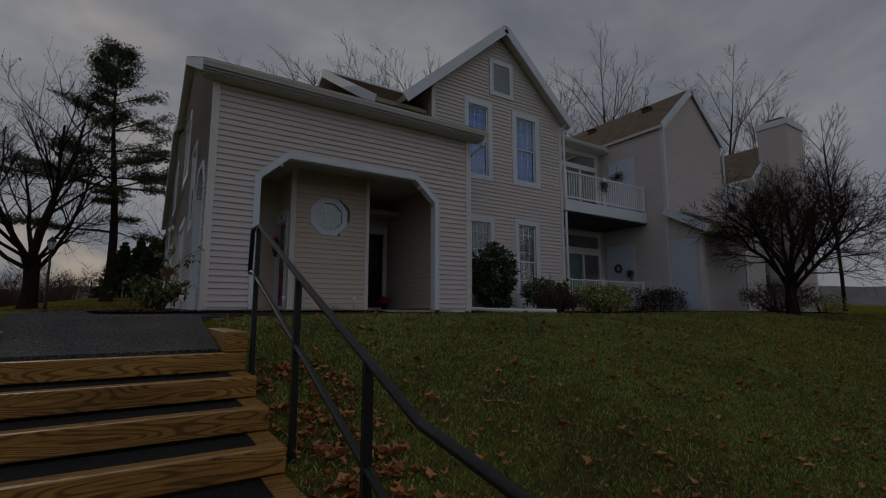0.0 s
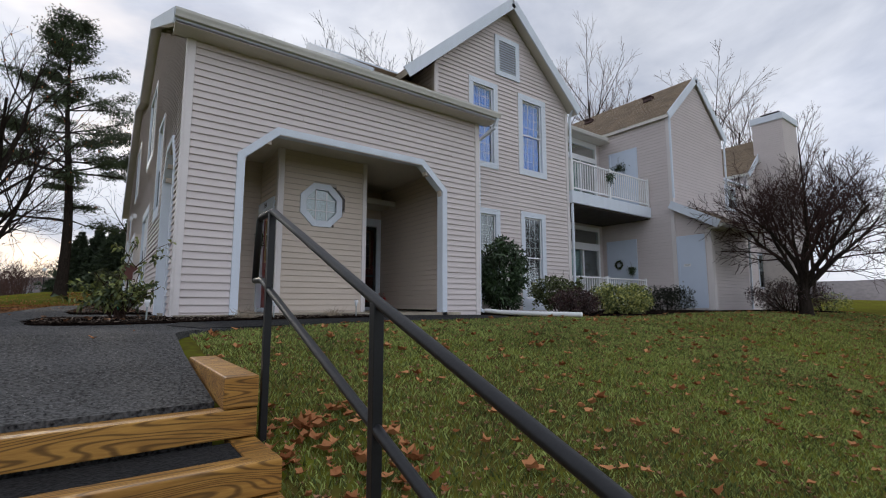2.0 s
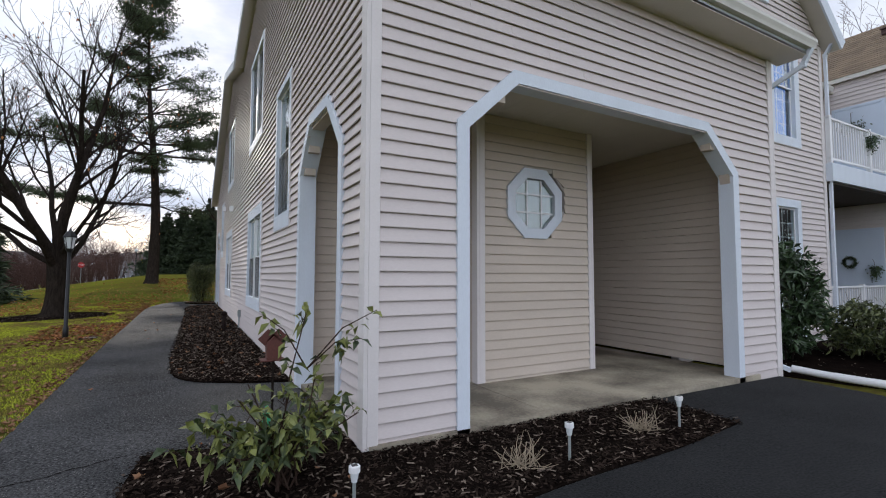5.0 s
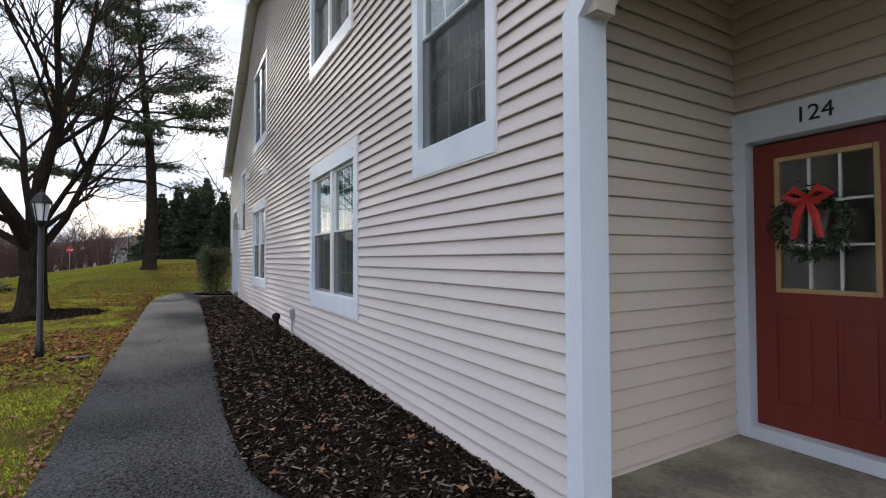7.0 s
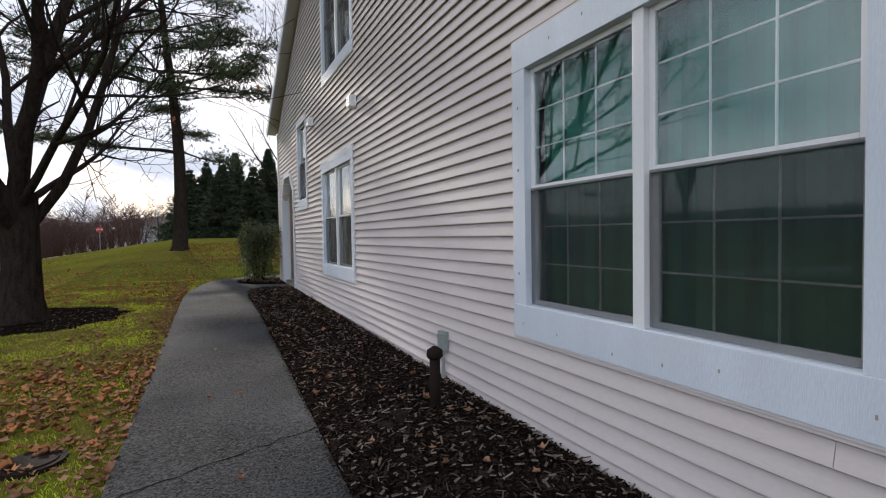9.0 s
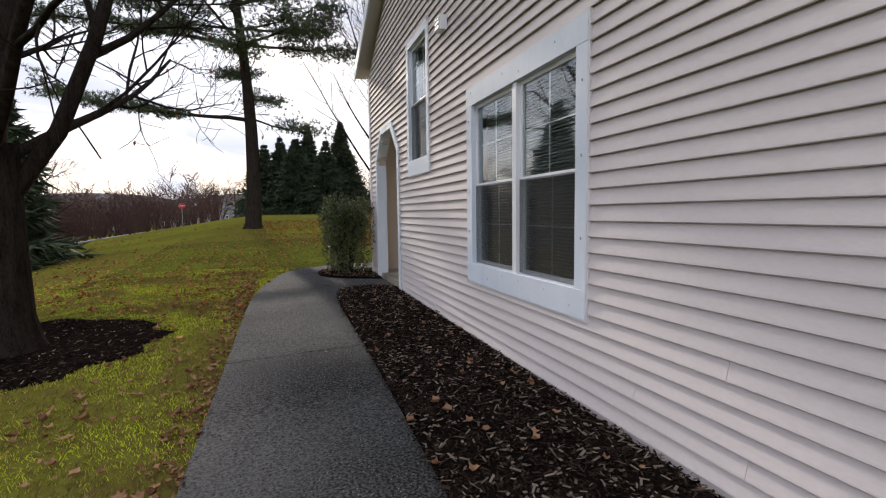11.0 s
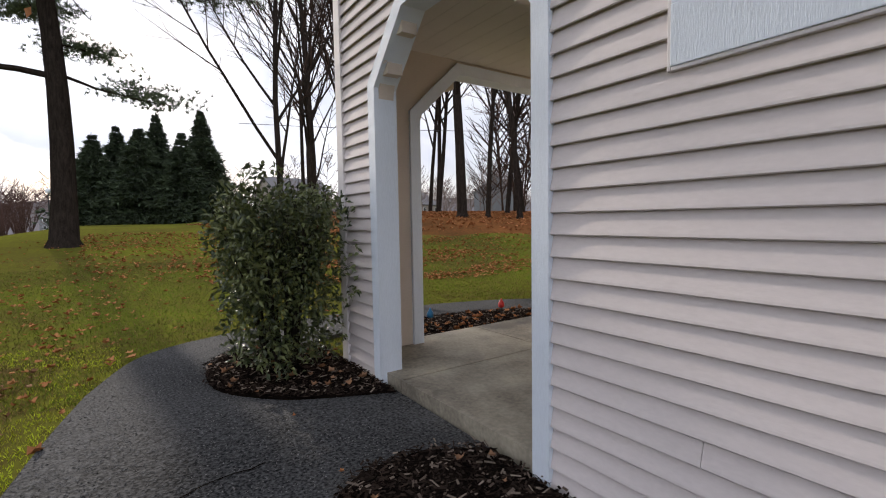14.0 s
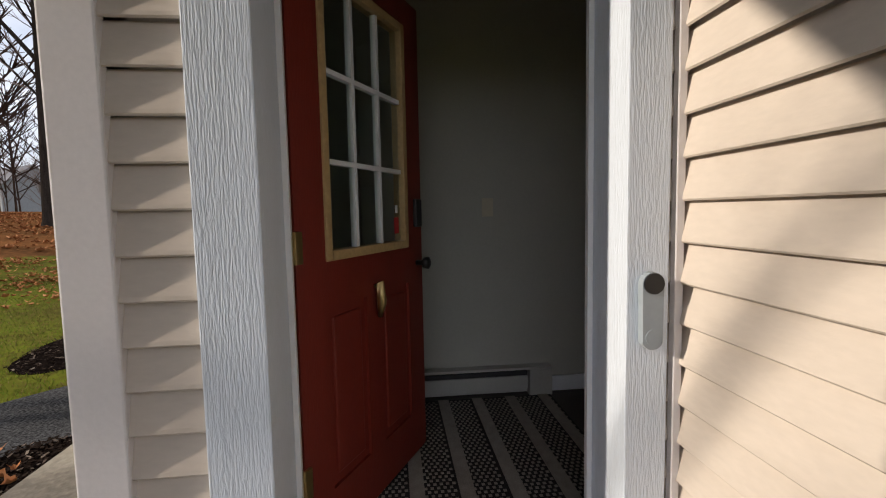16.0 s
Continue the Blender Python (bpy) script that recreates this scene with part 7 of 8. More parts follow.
# ---- the neighbouring building and the distance ----
NX, NY = 27.05, 11.42
clad_wall("wall_neighbour_gable", "y", NY, -1, [(NX, -0.2), (34.5, -0.2), (34.5, 5.5), (32.15, 7.1), (29.6, 9.35), (NX, 7.1)], [rect(27.62, 28.45, 1.1, 2.95)], "neighbouring gable wall in pale siding", whole=False, course=0.128, phase=0.011)
clad_wall("wall_neighbour_west", "x", NX, -1, rect(NY, 20, 6.3, 7.1), [], "neighbouring house wall in pale siding", whole=False, course=0.128, phase=0.011)
clad_wall("wall_neighbour_bay", "y", NY, -1, rect(23.0, NX, -0.2, 6.3), [rect(24.25, 25.4, 4.9, 6.05)], "neighbouring house wall with an upper window", whole=False, course=0.128, phase=0.011)
structure("neighbour_bay_top", block((22.9, NY - 0.1, 6.3), (NX, 16, 6.4), 0.01), M_TRIM, "white flat roof edge of the neighbouring bay", "roof")
window("window_11", "y", NY, -1, 24.2, 25.45, 4.85, 6.1, 0.11, "upper window of the neighbouring house", sashes=1, grid=(3, 2), blind=M_WHITECURTAIN)
window("window_12", "y", NY, -1, 27.57, 28.5, 1.05, 3.0, 0.12, "lower window of the neighbouring house", sashes=1, grid=(3, 2), blind=M_WHITECURTAIN)
roof("roof_neighbour", [((26.8, 11.2, 7.1), (26.8, 24, 7.1), (29.6, 24, 9.55), (29.6, 11.2, 9.55)), ((32.4, 11.2, 7.1), (32.4, 24, 7.1), (29.6, 24, 9.55), (29.6, 11.2, 9.55))], "brown shingle roof of the neighbouring house")
fascia("neighbour_rake_1", (26.78, 11.19, 6.98), (29.6, 11.19, 9.44), 0.04, 0.28)
fascia("neighbour_rake_2", (32.42, 11.19, 6.98), (29.6, 11.19, 9.44), 0.04, 0.28)
gutter("gutter_5", (26.8, 11.2, 7.03), (26.8, 24, 7.03))
corner_post("corner_trim_11", NX, NY, 6.4, 7.0, 1, 1)
rvn = thing("roof_vent", "small brown box vent on the neighbouring roof", "roof vent", (28.3, 14.6, 8.42))
part("box", block((-0.14, -0.2, -0.05), (0.14, 0.2, 0.14), 0.02), M_REDSHRUB, rvn)
part("hood", block((-0.2, -0.22, 0.12), (0.1, 0.22, 0.17), 0.01), M_REDSHRUB, rvn)
CW, CD, CH = 2.05, 1.4, 9.95
ch = thing("chimney", "boxed chimney clad in pale siding with a metal cap", "chimney", (28.12, 9.97, 0))
part("core", block((0.03, 0.03, 0), (CW - 0.03, CD, CH)), M_WALL, ch)
bm = bmesh.new()
z = 3.0
while z < CH - 0.05:
    for (a, b) in (((0.0, 0.0), (CW, 0.03)), ((0.0, 0.03), (0.03, CD)), ((CW - 0.03, 0.03), (CW, CD))):
        box(bm, (a[0], a[1], z), (b[0], b[1], z + COURSE - 0.016))
    z += COURSE
tagged(part("siding", bm, M_SIDING, ch), kind="stuff")
part("cap", block((-0.07, -0.07, CH), (CW + 0.07, CD + 0.07, CH + 0.34), 0.01), M_TRIM, ch)
part("flue", block((0.6, 0.35, CH + 0.34), (1.5, 1.05, CH + 0.56), 0.01), M_DARK, ch)
part("flue_cover", block((0.5, 0.25, CH + 0.58), (1.6, 1.15, CH + 0.63), 0.01), M_BLACK, ch)


def far_house(x, y, w, d, h, turn, wallm, label):
    t = thing("house", label, "house", (x, y, ground_z(x, y) - 0.3), turn, group="distant houses")
    part("wall", prism(bmesh.new(), [(-d / 2, 0), (d / 2, 0), (d / 2, h), (0, h + d * 0.38), (-d / 2, h)], "x", -w / 2, w / 2), wallm, t)
    for s in (-1, 1):
        bm = beam(bmesh.new(), (0, s * (d / 2 + 0.3), h - 0.12), (0, 0, h + d * 0.38 + 0.1), w + 0.7, 0.18, (0, 0, 1))
        part("roof", bm, M_FARROOF, t)
    n = max(2, int(w / 2.6))
    for k in range(n):
        for zz in (1.0, 3.7) if h > 4.5 else (1.0,):
            xx = -w / 2 + w * (k + 0.5) / n
            for s in (-1, 1):
                wd = part("window", block((xx - 0.55, s * d / 2 - 0.05, zz), (xx + 0.55, s * d / 2 + 0.05, zz + 1.4)), M_VINYL, t)
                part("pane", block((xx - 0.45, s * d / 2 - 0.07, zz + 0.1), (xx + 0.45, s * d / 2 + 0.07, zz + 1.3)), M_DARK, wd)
    return t


M_FARROOF = material("grey_shingles", (0.16, 0.155, 0.16), 0.9, bump=0)
# grey siding darkened in colour as if backlit, its side away from the sun
M_FARSHADEWALL = material("shaded_grey_siding", (0.24, 0.25, 0.27), 0.8, bump=0)
M_FARTAN = material("tan_siding", (0.34, 0.30, 0.26), 0.8, bump=0)
for x, y, w, d, h, turn, m, label in ((70, 106, 13, 9, 5.0, 40, M_FARSHADEWALL, "grey two-storey house beyond the wood"), (92, 96, 14, 9, 5.0, 60, M_FARSHADEWALL, "grey house with white windows beyond the wood"), (58, 124, 12, 8, 3.0, 30, M_FARTAN, "low tan house beyond the wood"),
                                      (-62, 225, 12, 9, 5.2, 20, M_FARSHADEWALL, "pale distant house beyond the road"), (-40, 240, 12, 9, 5.4, -15, M_FARTAN, "pale distant house beyond the road"), (-92, 215, 13, 9, 5.4, 10, M_FARTAN, "pale distant house beyond the road"), (-18, 250, 12, 9, 5.2, 0, M_FARSHADEWALL, "pale distant house beyond the road"),
                                      (28, 120, 12, 8, 4.8, 15, M_FARTAN, "distant house behind the spruces")):
    far_house(x, y, w, d, h, turn, m, label)

M_OLDROAD = material("worn_pale_asphalt", (0.26, 0.26, 0.265), 0.85, dark=(0.16, 0.16, 0.165), scale=0.4, fine=6, bump=0.1)
# the road beyond the lawn
ROAD = curve_pts([(-10, 180), (-14, 140), (-17, 105), (-19.5, 86), (-24, 73), (-35, 61), (-60, 49), (-90, 41)])
road_in = curve_pts([(-92, 48), (-62, 56), (-39, 67), (-29, 77), (-25.5, 88), (-23, 107), (-20, 141), (-16, 182)])
sheet("road", ROAD + road_in, 0.06, ground_z, M_OLDROAD, "grey road beyond the lawn", "road", step=8)

st = thing("stop_sign", "red octagonal stop sign on a post by the road", "traffic sign", (-13.5, 92, ground_z(-13.5, 92)), 8)
part("post", tube(bmesh.new(), [(0, 0, -0.2), (0, 0, 3.0)], 0.04, 8), M_GALV, st)
part("plate", prism(bmesh.new(), octagon(0, 2.75, 0.42), "y", -0.06, -0.045), M_REDTAG, st)
writing("STOP", 0.3, Matrix.Translation((0, -0.064, 2.75)) @ pose(0, 0, 0, 90, 0, 0), M_VINYL, st, 0.001)


def street_lamp(x, y):
    t = thing("street_lamp", "white globe street lamp on a dark post", "street lamp", (x, y, ground_z(x, y)), group="street lamps")
    part("post", tube(bmesh.new(), [(0, 0, -0.2), (0, 0, 3.6)], [0.08, 0.05], 8), M_BLACKMETAL, t)
    part("globe", tube(bmesh.new(), [(0, 0, 3.6), (0, 0, 3.72), (0, 0, 3.95), (0, 0, 4.1)], [0.1, 0.24, 0.24, 0.05], 10), M_FROST, t, smooth=True)


for x, y in ((-6.5, 88), (-16, 120), (-8, 135)):
    street_lamp(x, y)
fl = thing("yellow_flag", "yellow feather flag by the road", "flag", (-7.5, 112, ground_z(-7.5, 112)))
part("pole", tube(bmesh.new(), [(0, 0, 0), (0, 0, 3.4)], 0.03, 6), M_GALV, fl)
M_FLAG = material("yellow_cloth", (0.7, 0.5, 0.03), 0.8, bump=0)
part("cloth", prism(bmesh.new(), [(0.02, 0.9), (0.8, 1.2), (0.85, 2.8), (0.5, 3.3), (0.02, 3.3)], "y", -0.02, 0.02), M_FLAG, fl)

# leaf-strewn scrub and the far treeline, uncountable
def far_trees(name, spots, mat, label, size):
    t = Tubes()
    rng = random.Random(int(size * 10))
    for x, y, h in spots:
        z = ground_z(x, y) - 0.3
        top = Vector((x + rng.uniform(-0.18, 0.18) * h, y, z + h))
        t.add([Vector((x, y, z)), top], [h * 0.0075, h * 0.002], 4)
        for k in range(20):
            f = rng.uniform(0.12, 0.98)
            p = Vector((x, y, z)).lerp(top, f)
            a = rng.uniform(0, 2 * math.pi)
            l = h * 0.32 * (1.15 - f) + 0.4
            e = p + Vector((math.cos(a) * l, math.sin(a) * l, l * rng.uniform(0.5, 1.5)))
            t.add([p, e], [h * 0.006, h * 0.002], 3)
            for s in range(5):
                q = p.lerp(e, rng.uniform(0.3, 1))
                a2 = a + rng.uniform(-1.2, 1.2)
                l2 = l * rng.uniform(0.25, 0.5)
                t.add([q, q + Vector((math.cos(a2) * l2, math.sin(a2) * l2, l2 * rng.uniform(0.2, 1.6)))], [h * 0.0036, h * 0.0014], 3)
    ob = new(name, t.mesh(name, mat, False))
    return tagged(ob, label, "woods", kind="stuff")


def far_bushes(name, spots, mat, label):
    """Bare bushes of many arching stems, all in one mesh."""
    t = Tubes()
    rng = random.Random(21)
    for x, y, h in spots:
        foot = Vector((x, y, ground_z(x, y) - 0.2))
        for k in range(11):
            a, lean = rng.uniform(0, 2 * math.pi), rng.uniform(0.1, 0.75)
            out = Vector((math.cos(a), math.sin(a), 0)) * h * lean
            mid, end = foot + out * 0.35 + Vector((0, 0, h * 0.6)), foot + out + Vector((0, 0, h * rng.uniform(0.6, 1.0)))
            t.add([foot, mid, end], [h * 0.0055, h * 0.004, h * 0.0015], 3)
            for s in range(9):
                q = mid.lerp(end, rng.random()) if s > 2 else foot.lerp(mid, rng.uniform(0.4, 1))
                d = rand_dir(rng, 0.5) * h * rng.uniform(0.12, 0.3)
                t.add([q, q + d * 0.6, q + d + Vector((0, 0, rng.uniform(-0.1, 0.1) * h))], [h * 0.003, h * 0.002, h * 0.001], 3)
    return tagged(new(name, t.mesh(name, mat, False)), label, "scrub", kind="stuff")


rng = random.Random(4)
spots = []
for k in range(420):
    a = radians(rng.uniform(-66, 50))
    r = rng.uniform(105, 240)
    spots.append((math.sin(a) * r, 10 + math.cos(a) * r, rng.uniform(7, 13)))
# the treeline's haze is in its pale twig colour
far_trees("far_woods", spots, M_HAZETWIG, "bare grey-brown treeline in the distance", 1.0)
spots = []
for k in range(50):
    a = radians(rng.uniform(18, 75))
    r = rng.uniform(46, 85)
    spots.append((18 + math.sin(a) * r, 15 + math.cos(a) * r, rng.uniform(9, 19)))
far_trees("woods_behind", spots, M_TWIG, "bare slender trees deeper in the wood", 1.5)
M_SCRUB = material("reddish_scrub", (0.11, 0.062, 0.05), 0.9, dark=(0.045, 0.027, 0.023), scale=0.2, bump=0, spec=0.1)
spots = [(x, y, rng.uniform(2.6, 8.0)) for x, y in [(-math.sin(radians(a)) * r, 25 + math.cos(radians(a)) * r) for a, r in [(rng.uniform(7, 48), rng.uniform(62, 120)) for k in range(420)]]]
far_bushes("roadside_scrub", spots, M_SCRUB, "reddish-brown bare scrub by the road")
bm = bmesh.new()
ring = []
for k in range(97):
    a = radians(-120 + 2.5 * k)
    h = 15 + 5 * noise.noise((k * 0.35, 0, 0)) + 3 * noise.noise((k * 1.3, 4, 0))
    p = Vector((math.sin(a) * 330, math.cos(a) * 330, 0))
    ring.append((bm.verts.new(p + Vector((0, 0, -14))), bm.verts.new(p * 1.12 + Vector((0, 0, h)))))
for (a, b), (c, d) in zip(ring, ring[1:]):
    bm.faces.new((a, c, d, b))
# the hills' haze is mixed into this flat grey
M_HILL = material("hazy_wooded_hills", (0.20, 0.185, 0.19), 1.0, dark=(0.12, 0.11, 0.115), scale=0.05, fine=0.5, bump=0)
structure("backdrop", bm, M_HILL, "hazy wooded hills on the horizon", "hills")
# shed-side overhead wire among the trees
wire = thing("overhead_wire", "thin utility wire through the wood", "wire")
part("cable", tube(bmesh.new(), [(6 + 3 * k, 60 - 2.3 * k, 7.2 - 0.02 * (k - 5) * (10 - k)) for k in range(14)], 0.02, 4), M_BLACK, wire)
pole = thing("utility_pole", "weathered utility pole at the wood's edge", "pole", (9.5, 58, ground_z(9.5, 58)))
part("pole", tube(bmesh.new(), [(0, 0, -0.3), (0, 0, 8.5)], [0.14, 0.1], 8), M_BARK, pole)

# ---- grass, leaves and mulch chips, uncountable ----
def inside(outline, x, y):
    hit = False
    for (x0, y0), (x1, y1) in zip(outline, outline[1:] + outline[:1]):
        if (y0 > y) != (y1 > y) and x < x0 + (x1 - x0) * (y - y0) / (y1 - y0):
            hit = not hit
    return hit


PAVE = LAWN_EDGE + [(7.3, 9.1), (7.45, 10.3), (1.0, 10.36), (1.0, 32.2), (1.9, 32.45), (2.9, 32.35), (3.9, 32.1), (4.7, 31.45), (5.3, 30.4)] + ROUND + WEST_EDGE[1:-1] + [(-1.02, 4.62)]
HOUSE = [(0.9, 10.3), (7.6, 10.3), (7.6, 11.7), (24, 8.8), (24, 31.3), (0.9, 31.3)]
STAIRS = [(-1.25, -2), (0.86, -2), (0.86, 5.8), (-1.25, 5.8)]


def on_lawn(x, y):
    return not (inside(PAVE, x, y) or inside(HOUSE, x, y) or inside(STAIRS, x, y) or any(inside(b, x, y) for b in BEDS) or inside(LITTER, x, y))


def scatter(name, region, count, make, mat, label, category, seed, test=on_lawn):
    """Fills a box of the plan with small pieces, all in one mesh."""
    rng = random.Random(seed)
    v, f = [], []
    x0, x1, y0, y1 = region
    for k in range(count):
        x, y = rng.uniform(x0, x1), rng.uniform(y0, y1)
        if test(x, y):
            make(rng, x, y, v, f)
    me = bpy.data.meshes.new(name)
    me.from_pydata(v, [], f)
    me.materials.append(mat)
    ob = new(name, me)
    return tagged(ob, label, category, kind="stuff")


def blade(size):
    def make(rng, x, y, v, f):
        z = ground_z(x, y) - 0.004
        a = rng.uniform(0, 6.283)
        h = size * rng.uniform(0.5, 1.15)
        w = size * 0.085
        c, s = math.cos(a), math.sin(a)
        lx, ly = rng.uniform(-0.7, 0.7) * h, rng.uniform(-0.7, 0.7) * h
        n = len(v)
        v.extend(((x - c * w, y - s * w, z), (x + c * w, y + s * w, z), (x + lx * 0.4 + c * w * 0.6, y + ly * 0.4 + s * w * 0.6, z + h * 0.6), (x + lx, y + ly, z + h * 0.9)))
        f.extend(((n, n + 1, n + 2), (n, n + 2, n + 3)))
    return make


def chip(height, lift, lo, hi):
    def make(rng, x, y, v, f):
        z = height(x, y) + lift + rng.uniform(0, 0.018)
        a, l, w = rng.uniform(0, 6.283), lo + (hi - lo) * rng.random() ** 1.6, rng.uniform(0.003, 0.0085)
        c, s, t = math.cos(a), math.sin(a), rng.uniform(-0.35, 0.35)
        n = len(v)
        v.extend(((x - c * l - s * w, y - s * l + c * w, z - t * l), (x + c * l - s * w, y + s * l + c * w, z + t * l + 0.004), (x + c * l + s * w, y + s * l - c * w, z + t * l), (x - c * l + s * w, y - s * l - c * w, z - t * l - 0.004)))
        f.append((n, n + 1, n + 2, n + 3))
    return make


def fallen(height, lift, size):
    """A curled, lobed dead leaf."""
    def make(rng, x, y, v, f):
        z = height(x, y) + lift
        a, r = rng.uniform(0, 6.283), size * rng.uniform(0.45, 1.2)
        tilt, turn = rng.uniform(-0.9, 0.9), rng.uniform(-0.9, 0.9)
        n = len(v)
        v.append((x, y, z + 0.004))
        lobes = 10
        for k in range(lobes):
            b = a + 6.283 * k / lobes
            q = r * (rng.uniform(0.75, 1.1) if k % 2 == 0 else rng.uniform(0.45, 0.75))
            dx, dy = math.cos(b) * q, math.sin(b) * q
            v.append((x + dx, y + dy, z + 0.006 + abs(dx * tilt + dy * turn) + 0.3 * q * rng.random()))
        f.extend((n, n + 1 + k, n + 1 + (k + 1) % lobes) for k in range(lobes))
    return make


scatter("grass_front", (0.86, 9.5, 0.6, 8.4), 150000, blade(0.05), M_BLADE, "short green lawn grass on the slope", "grass", 1)
scatter("grass_front_far", (9.5, 26, 1.5, 9.5), 60000, blade(0.065), M_BLADE, "lawn grass below the wing", "grass", 2)
scatter("grass_west", (-5.5, -0.9, 12.5, 34), 150000, blade(0.035), M_MOSS, "mossy lawn grass beside the path", "grass", 3)
scatter("grass_west_far", (-12, -5.5, 12, 34), 50000, blade(0.045), M_MOSS, "lawn grass on the west slope", "grass", 4)
scatter("grass_north", (-5.5, 12, 31.5, 42), 130000, blade(0.042), M_REARBLADE, "lawn grass behind the house", "grass", 5)
scatter("dry_grass", (0.86, 9.5, 0.6, 8.4), 42000, blade(0.036), M_STRAW, "dry straw among the lawn grass", "grass", 7)
scatter("dry_grass", (9.5, 24, 1.5, 9.0), 14000, blade(0.055), M_STRAW, "dry straw among the lawn grass", "grass", 8)
scatter("dry_grass", (-5.5, 14, 31.5, 44), 40000, blade(0.04), M_STRAW, "dry straw among the lawn grass", "grass", 9)
scatter("dry_grass", (-5.2, -1.6, 12.5, 33), 42000, blade(0.032), M_STRAW, "dry straw among the moss", "grass", 53)
scatter("grass_left", (-8, -1.0, 4, 13), 30000, blade(0.05), M_BLADE, "lawn grass left of the steps", "grass", 6)

for n, (bed, lift, count) in enumerate(((BED_FRONT, 0.03, 30000), (BED_SIDE, 0.035, 95000), (BED_BUSH, 0.04, 12000), (BED_REAR, 0.04, 16000), (BED_BAY, 0.06, 11000), (BED_MAPLE, 0.02, 11000), (BED_REAR2, 0.02, 5000))):
    xs, ys = [p[0] for p in bed], [p[1] for p in bed]
    high, area = path_z if n < 4 else ground_z, (min(xs) - 0.06, min(max(xs) + 0.06, 0.97 if n < 3 and n != 0 else 99), min(ys) - 0.06, max(ys) + 0.06)
    spill = random.Random(60 + n)
    over = lambda x, y, b=bed, g=spill: inside(b, x + g.gauss(0, 0.025), y + g.gauss(0, 0.025))
    scatter("mulch_chips", area, count, chip(high, lift * 0.7, 0.01, 0.034), M_CHIP, "loose shredded bark chips", "mulch", 10 + n, over)
    scatter("mulch_chips", area, count // 16, chip(high, lift + 0.006, 0.008, 0.036), M_SLIVER, "pale slivers of bark on the mulch", "mulch", 20 + n, over)

scatter("fallen_leaves", (0.86, 9.5, 0.8, 8.2), 620, fallen(ground_z, 0.03, 0.055), M_LEAF, "brown fallen leaves on the lawn", "leaves", 30)
scatter("leaf_scraps", (0.86, 9.5, 0.8, 8.3), 5000, fallen(ground_z, 0.018, 0.02), M_OLDLEAF, "crumbled leaf scraps in the lawn grass", "leaves", 47)
scatter("leaf_scraps", (9.5, 24, 1.5, 9), 3000, fallen(ground_z, 0.02, 0.03), M_OLDLEAF, "crumbled leaf scraps in the lawn grass", "leaves", 48)
scatter("fallen_leaves", (0.84, 1.7, 1.0, 4.9), 420, fallen(ground_z, 0.02, 0.055), M_LEAF, "drift of brown leaves beside the steps", "leaves", 31)
scatter("fallen_leaves", (9.5, 26, 2, 8.5), 500, fallen(ground_z, 0.04, 0.06), M_LEAF, "brown fallen leaves on the lawn", "leaves", 32)
scatter("fallen_leaves", (-1.9, -1.6, 12, 31), 1500, fallen(ground_z, 0.012, 0.03), M_OLDLEAF, "drift of brown leaves along the path's edge", "leaves", 44)
scatter("fallen_leaves", (-2.9, -1.55, 14, 33), 900, fallen(ground_z, 0.015, 0.038), M_OLDLEAF, "brown leaves along the path's edge", "leaves", 33)
scatter("fallen_leaves", (-3.4, -1.6, 18, 23), 550, fallen(ground_z, 0.02, 0.045), M_OLDLEAF, "brown leaves on the mossy lawn", "leaves", 34)
scatter("fallen_leaves", (-3.4, -1.6, 19.5, 22.5), 420, fallen(ground_z, 0.022, 0.045), M_LEAF, "rust-coloured leaves on the moss", "leaves", 46)
scatter("fallen_leaves", (-9, -0.8, 28, 40), 1500, fallen(ground_z, 0.03, 0.05), M_LEAF, "leaves drifted over the lawn behind the path", "leaves", 49)
scatter("fallen_leaves", (-14, 2, 26, 50), 1300, fallen(ground_z, 0.035, 0.05), M_LEAF, "scattered leaves on the lawn", "leaves", 35)
scatter("fallen_leaves", (2, 16, 35.5, 45), 9000, fallen(ground_z, 0.02, 0.055), M_LEAF, "patches of orange-brown leaves on the lawn", "leaves", 45, lambda x, y: not inside(LITTER, x, y) and noise.noise((x * 0.22 + 3, y * 0.75, 1)) > 0.08)
scatter("fallen_leaves", (3, 34, 38, 66), 9000, fallen(ground_z, 0.04, 0.10), M_LEAF, "carpet of orange-brown leaves under the wood", "leaves", 36, lambda x, y: math.hypot(x - 2, y - 31) > 14 + 3 * noise.noise((x * 0.2, y * 0.2, 0)) and x + y > 46)
scatter("fallen_leaves", (18, 40, 26, 40), 3500, fallen(ground_z, 0.04, 0.10), M_LEAF, "carpet of orange-brown leaves under the wood", "leaves", 38, lambda x, y: x > 20)
scatter("fallen_leaves", (0.76, 0.97, 13.5, 29), 1100, fallen(path_z, 0.055, 0.045), M_LEAF, "brown leaves against the house's foot", "leaves", 37)
scatter("fallen_leaves", (-0.6, 0.97, 9, 31), 260, fallen(path_z, 0.045, 0.04), M_OLDLEAF, "scattered leaves on the mulch", "leaves", 39, lambda x, y: any(inside(b, x, y) for b in BEDS[:3]))
scatter("fallen_leaves", (-1.6, 7, 6, 34), 60, fallen(path_z, 0.006, 0.035), M_LEAF, "a few leaves on the asphalt", "leaves", 40, lambda x, y: inside(PAVE, x, y) and not any(inside(b, x, y) for b in BEDS) and not inside(HOUSE, x, y))
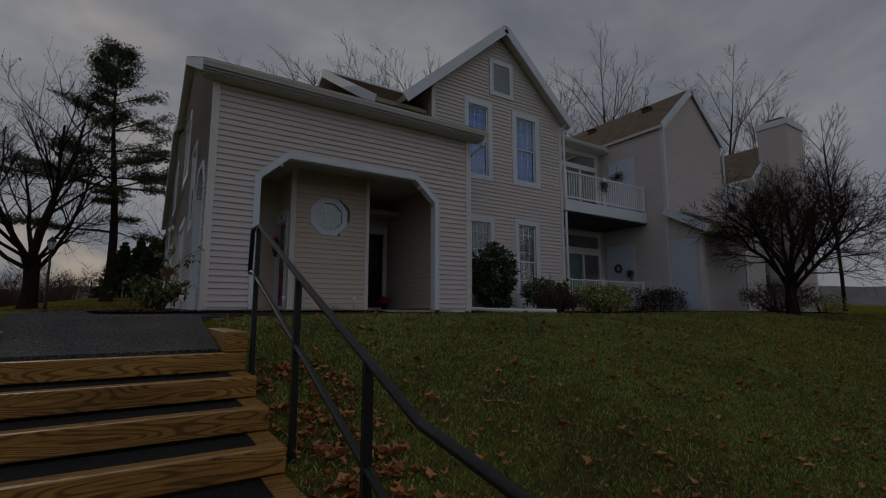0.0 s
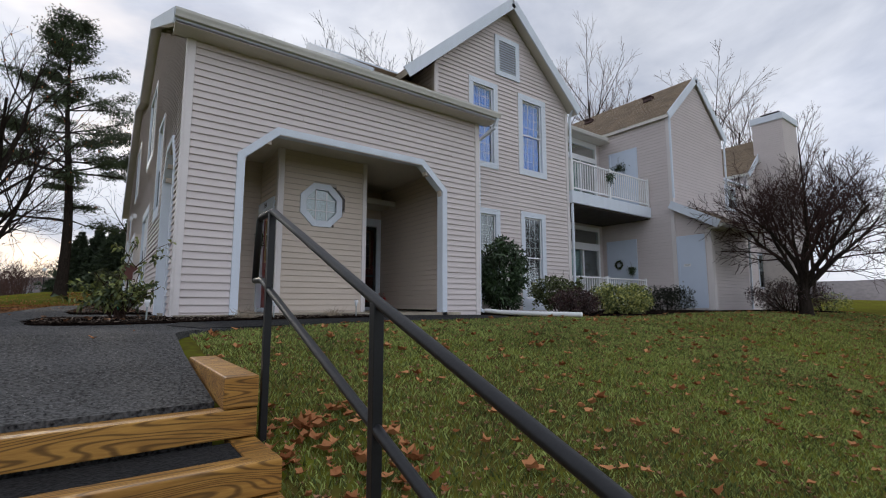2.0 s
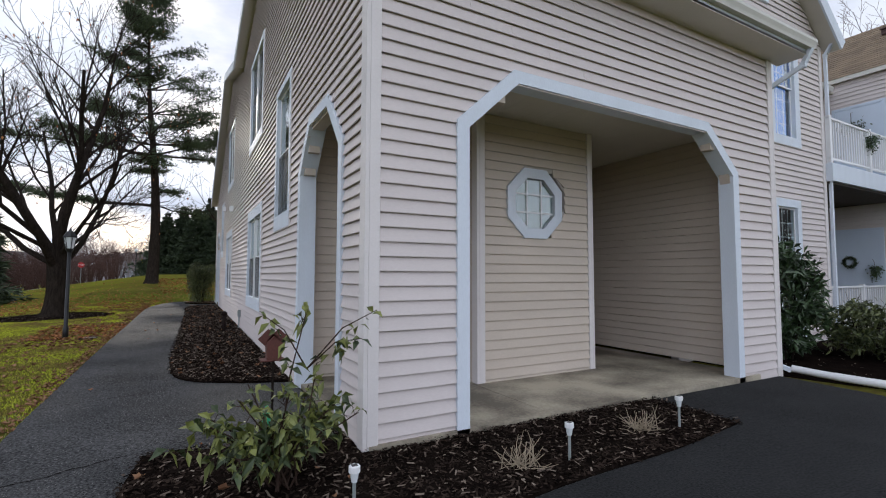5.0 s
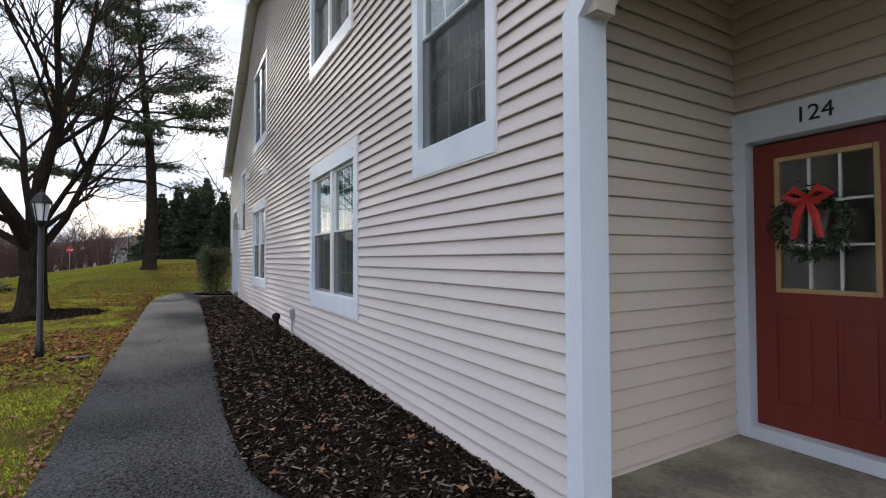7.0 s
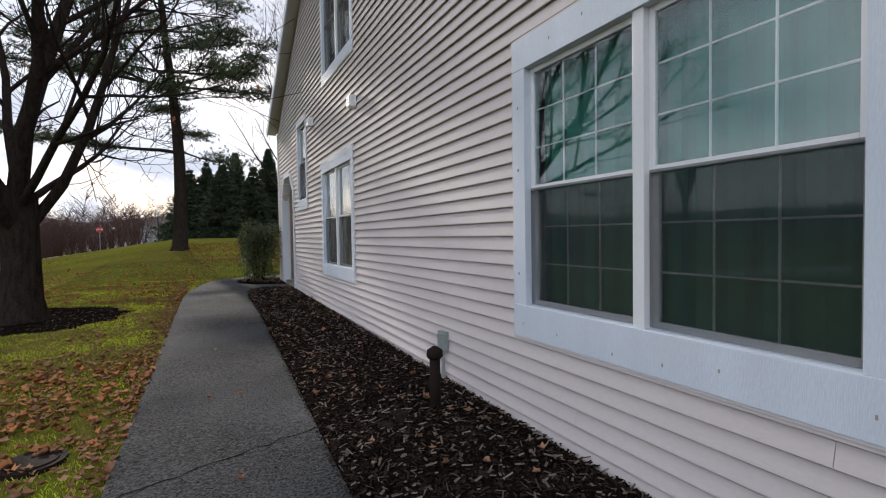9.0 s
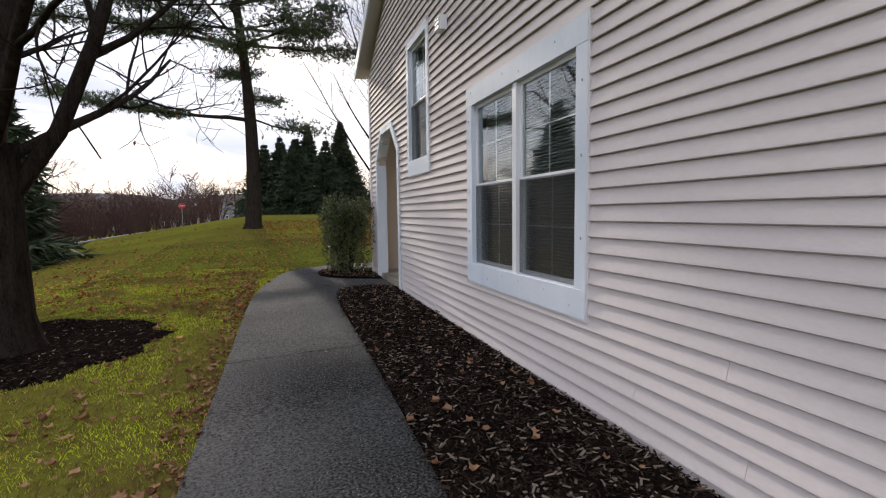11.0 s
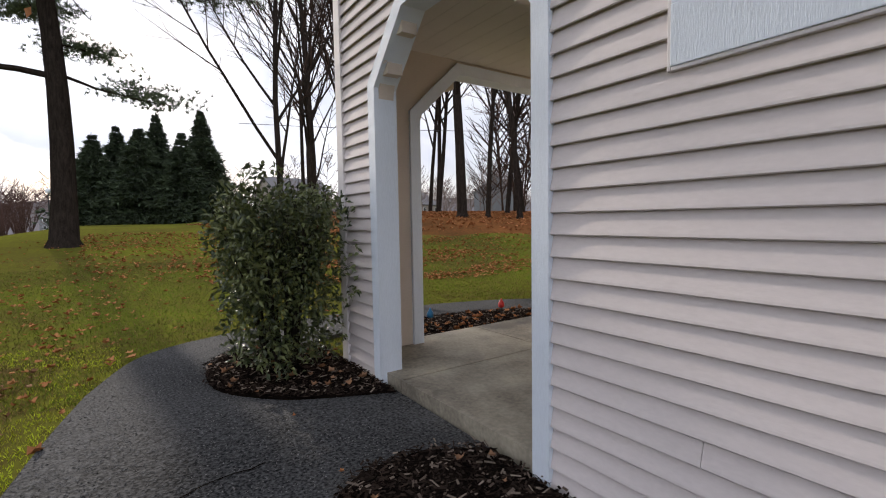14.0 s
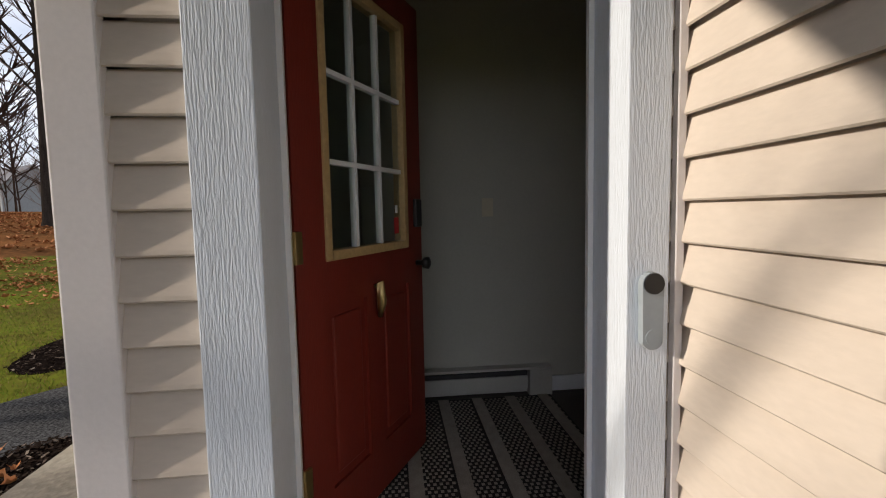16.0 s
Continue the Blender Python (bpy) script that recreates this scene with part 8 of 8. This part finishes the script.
scatter("fallen_leaves", (2.0, 6.0, 31.3, 32.5), 160, fallen(path_z, 0.05, 0.045), M_LEAF, "brown leaves in the rear bed", "leaves", 41, lambda x, y: inside(BED_REAR, x, y))
scatter("fallen_leaves", (-0.2, 1.0, 29.9, 32.2), 45, fallen(path_z, 0.05, 0.045), M_OLDLEAF, "brown leaves round the bush", "leaves", 42, lambda x, y: inside(BED_BUSH, x, y))
scatter("fallen_leaves", (-2, 20, 34, 52), 8500, fallen(ground_z, 0.022, 0.06), M_LEAF, "leaves thinning out from the wood", "leaves", 43, lambda x, y: not inside(LITTER, x, y) and math.hypot(x - 2, y - 31) > 7 + 5 * abs(noise.noise((x * 0.25, y * 0.25, 2))) and x + 0.5 * y > 19)


def pebble(rng, x, y, v, f):
    z = path_z(x, y) + 0.001
    r, a = rng.uniform(0.003, 0.0075), rng.uniform(0, 6.283)
    n = len(v)
    v.extend((x + r * math.cos(a + 2.094 * k), y + r * math.sin(a + 2.094 * k), z) for k in range(3))
    v.append((x, y, z + r * 0.7))
    f.extend(((n, n + 1, n + 3), (n + 1, n + 2, n + 3), (n + 2, n, n + 3)))


def on_path(x, y):
    return inside(PAVE, x, y) and not any(inside(b, x, y) for b in BEDS[:4]) and not inside(HOUSE, x, y)


M_GRAVEL = material("loose_aggregate", (0.19, 0.185, 0.18), 0.9, dark=(0.02, 0.02, 0.02), scale=3, fine=30, bump=0, island=1.6, sharp=0.35, spec=0.2)
scatter("loose_aggregate", (-1.7, 0.6, 4.7, 34), 60000, pebble, M_GRAVEL, "fine pale aggregate showing in the asphalt", "gravel", 50, on_path)
scatter("loose_aggregate", (0.6, 7.4, 7.5, 10.3), 9000, pebble, M_GRAVEL, "fine pale aggregate showing in the asphalt", "gravel", 51, on_path)
# hairline cracks across the path
for n, (x0, y0, x1, y1) in enumerate(((-1.68, 25.1, -0.3, 25.25), (-1.68, 18.9, -0.42, 19.35), (-1.7, 13.2, -0.5, 13.5), (-1.2, 8.4, 0.5, 8.7), (-1.6, 10.9, -0.7, 11.25), (-1.45, 29.3, -0.2, 29.6))):
    rng = random.Random(n)
    bm = bmesh.new()
    m = 14
    last = None
    for k in range(m + 1):
        f = k / m
        x, y = x0 + (x1 - x0) * f, y0 + (y1 - y0) * f + rng.uniform(-0.025, 0.025)
        w = 0.004 + 0.003 * rng.random()
        pair = [bm.verts.new((x, y - w, path_z(x, y) + 0.004)), bm.verts.new((x, y + w, path_z(x, y) + 0.004))]
        if last:
            bm.faces.new((last[0], pair[0], pair[1], last[1]))
        last = pair
    structure("pavement_crack_%d" % (n + 1), bm, M_MULCH, "dark crack across the asphalt", "crack")
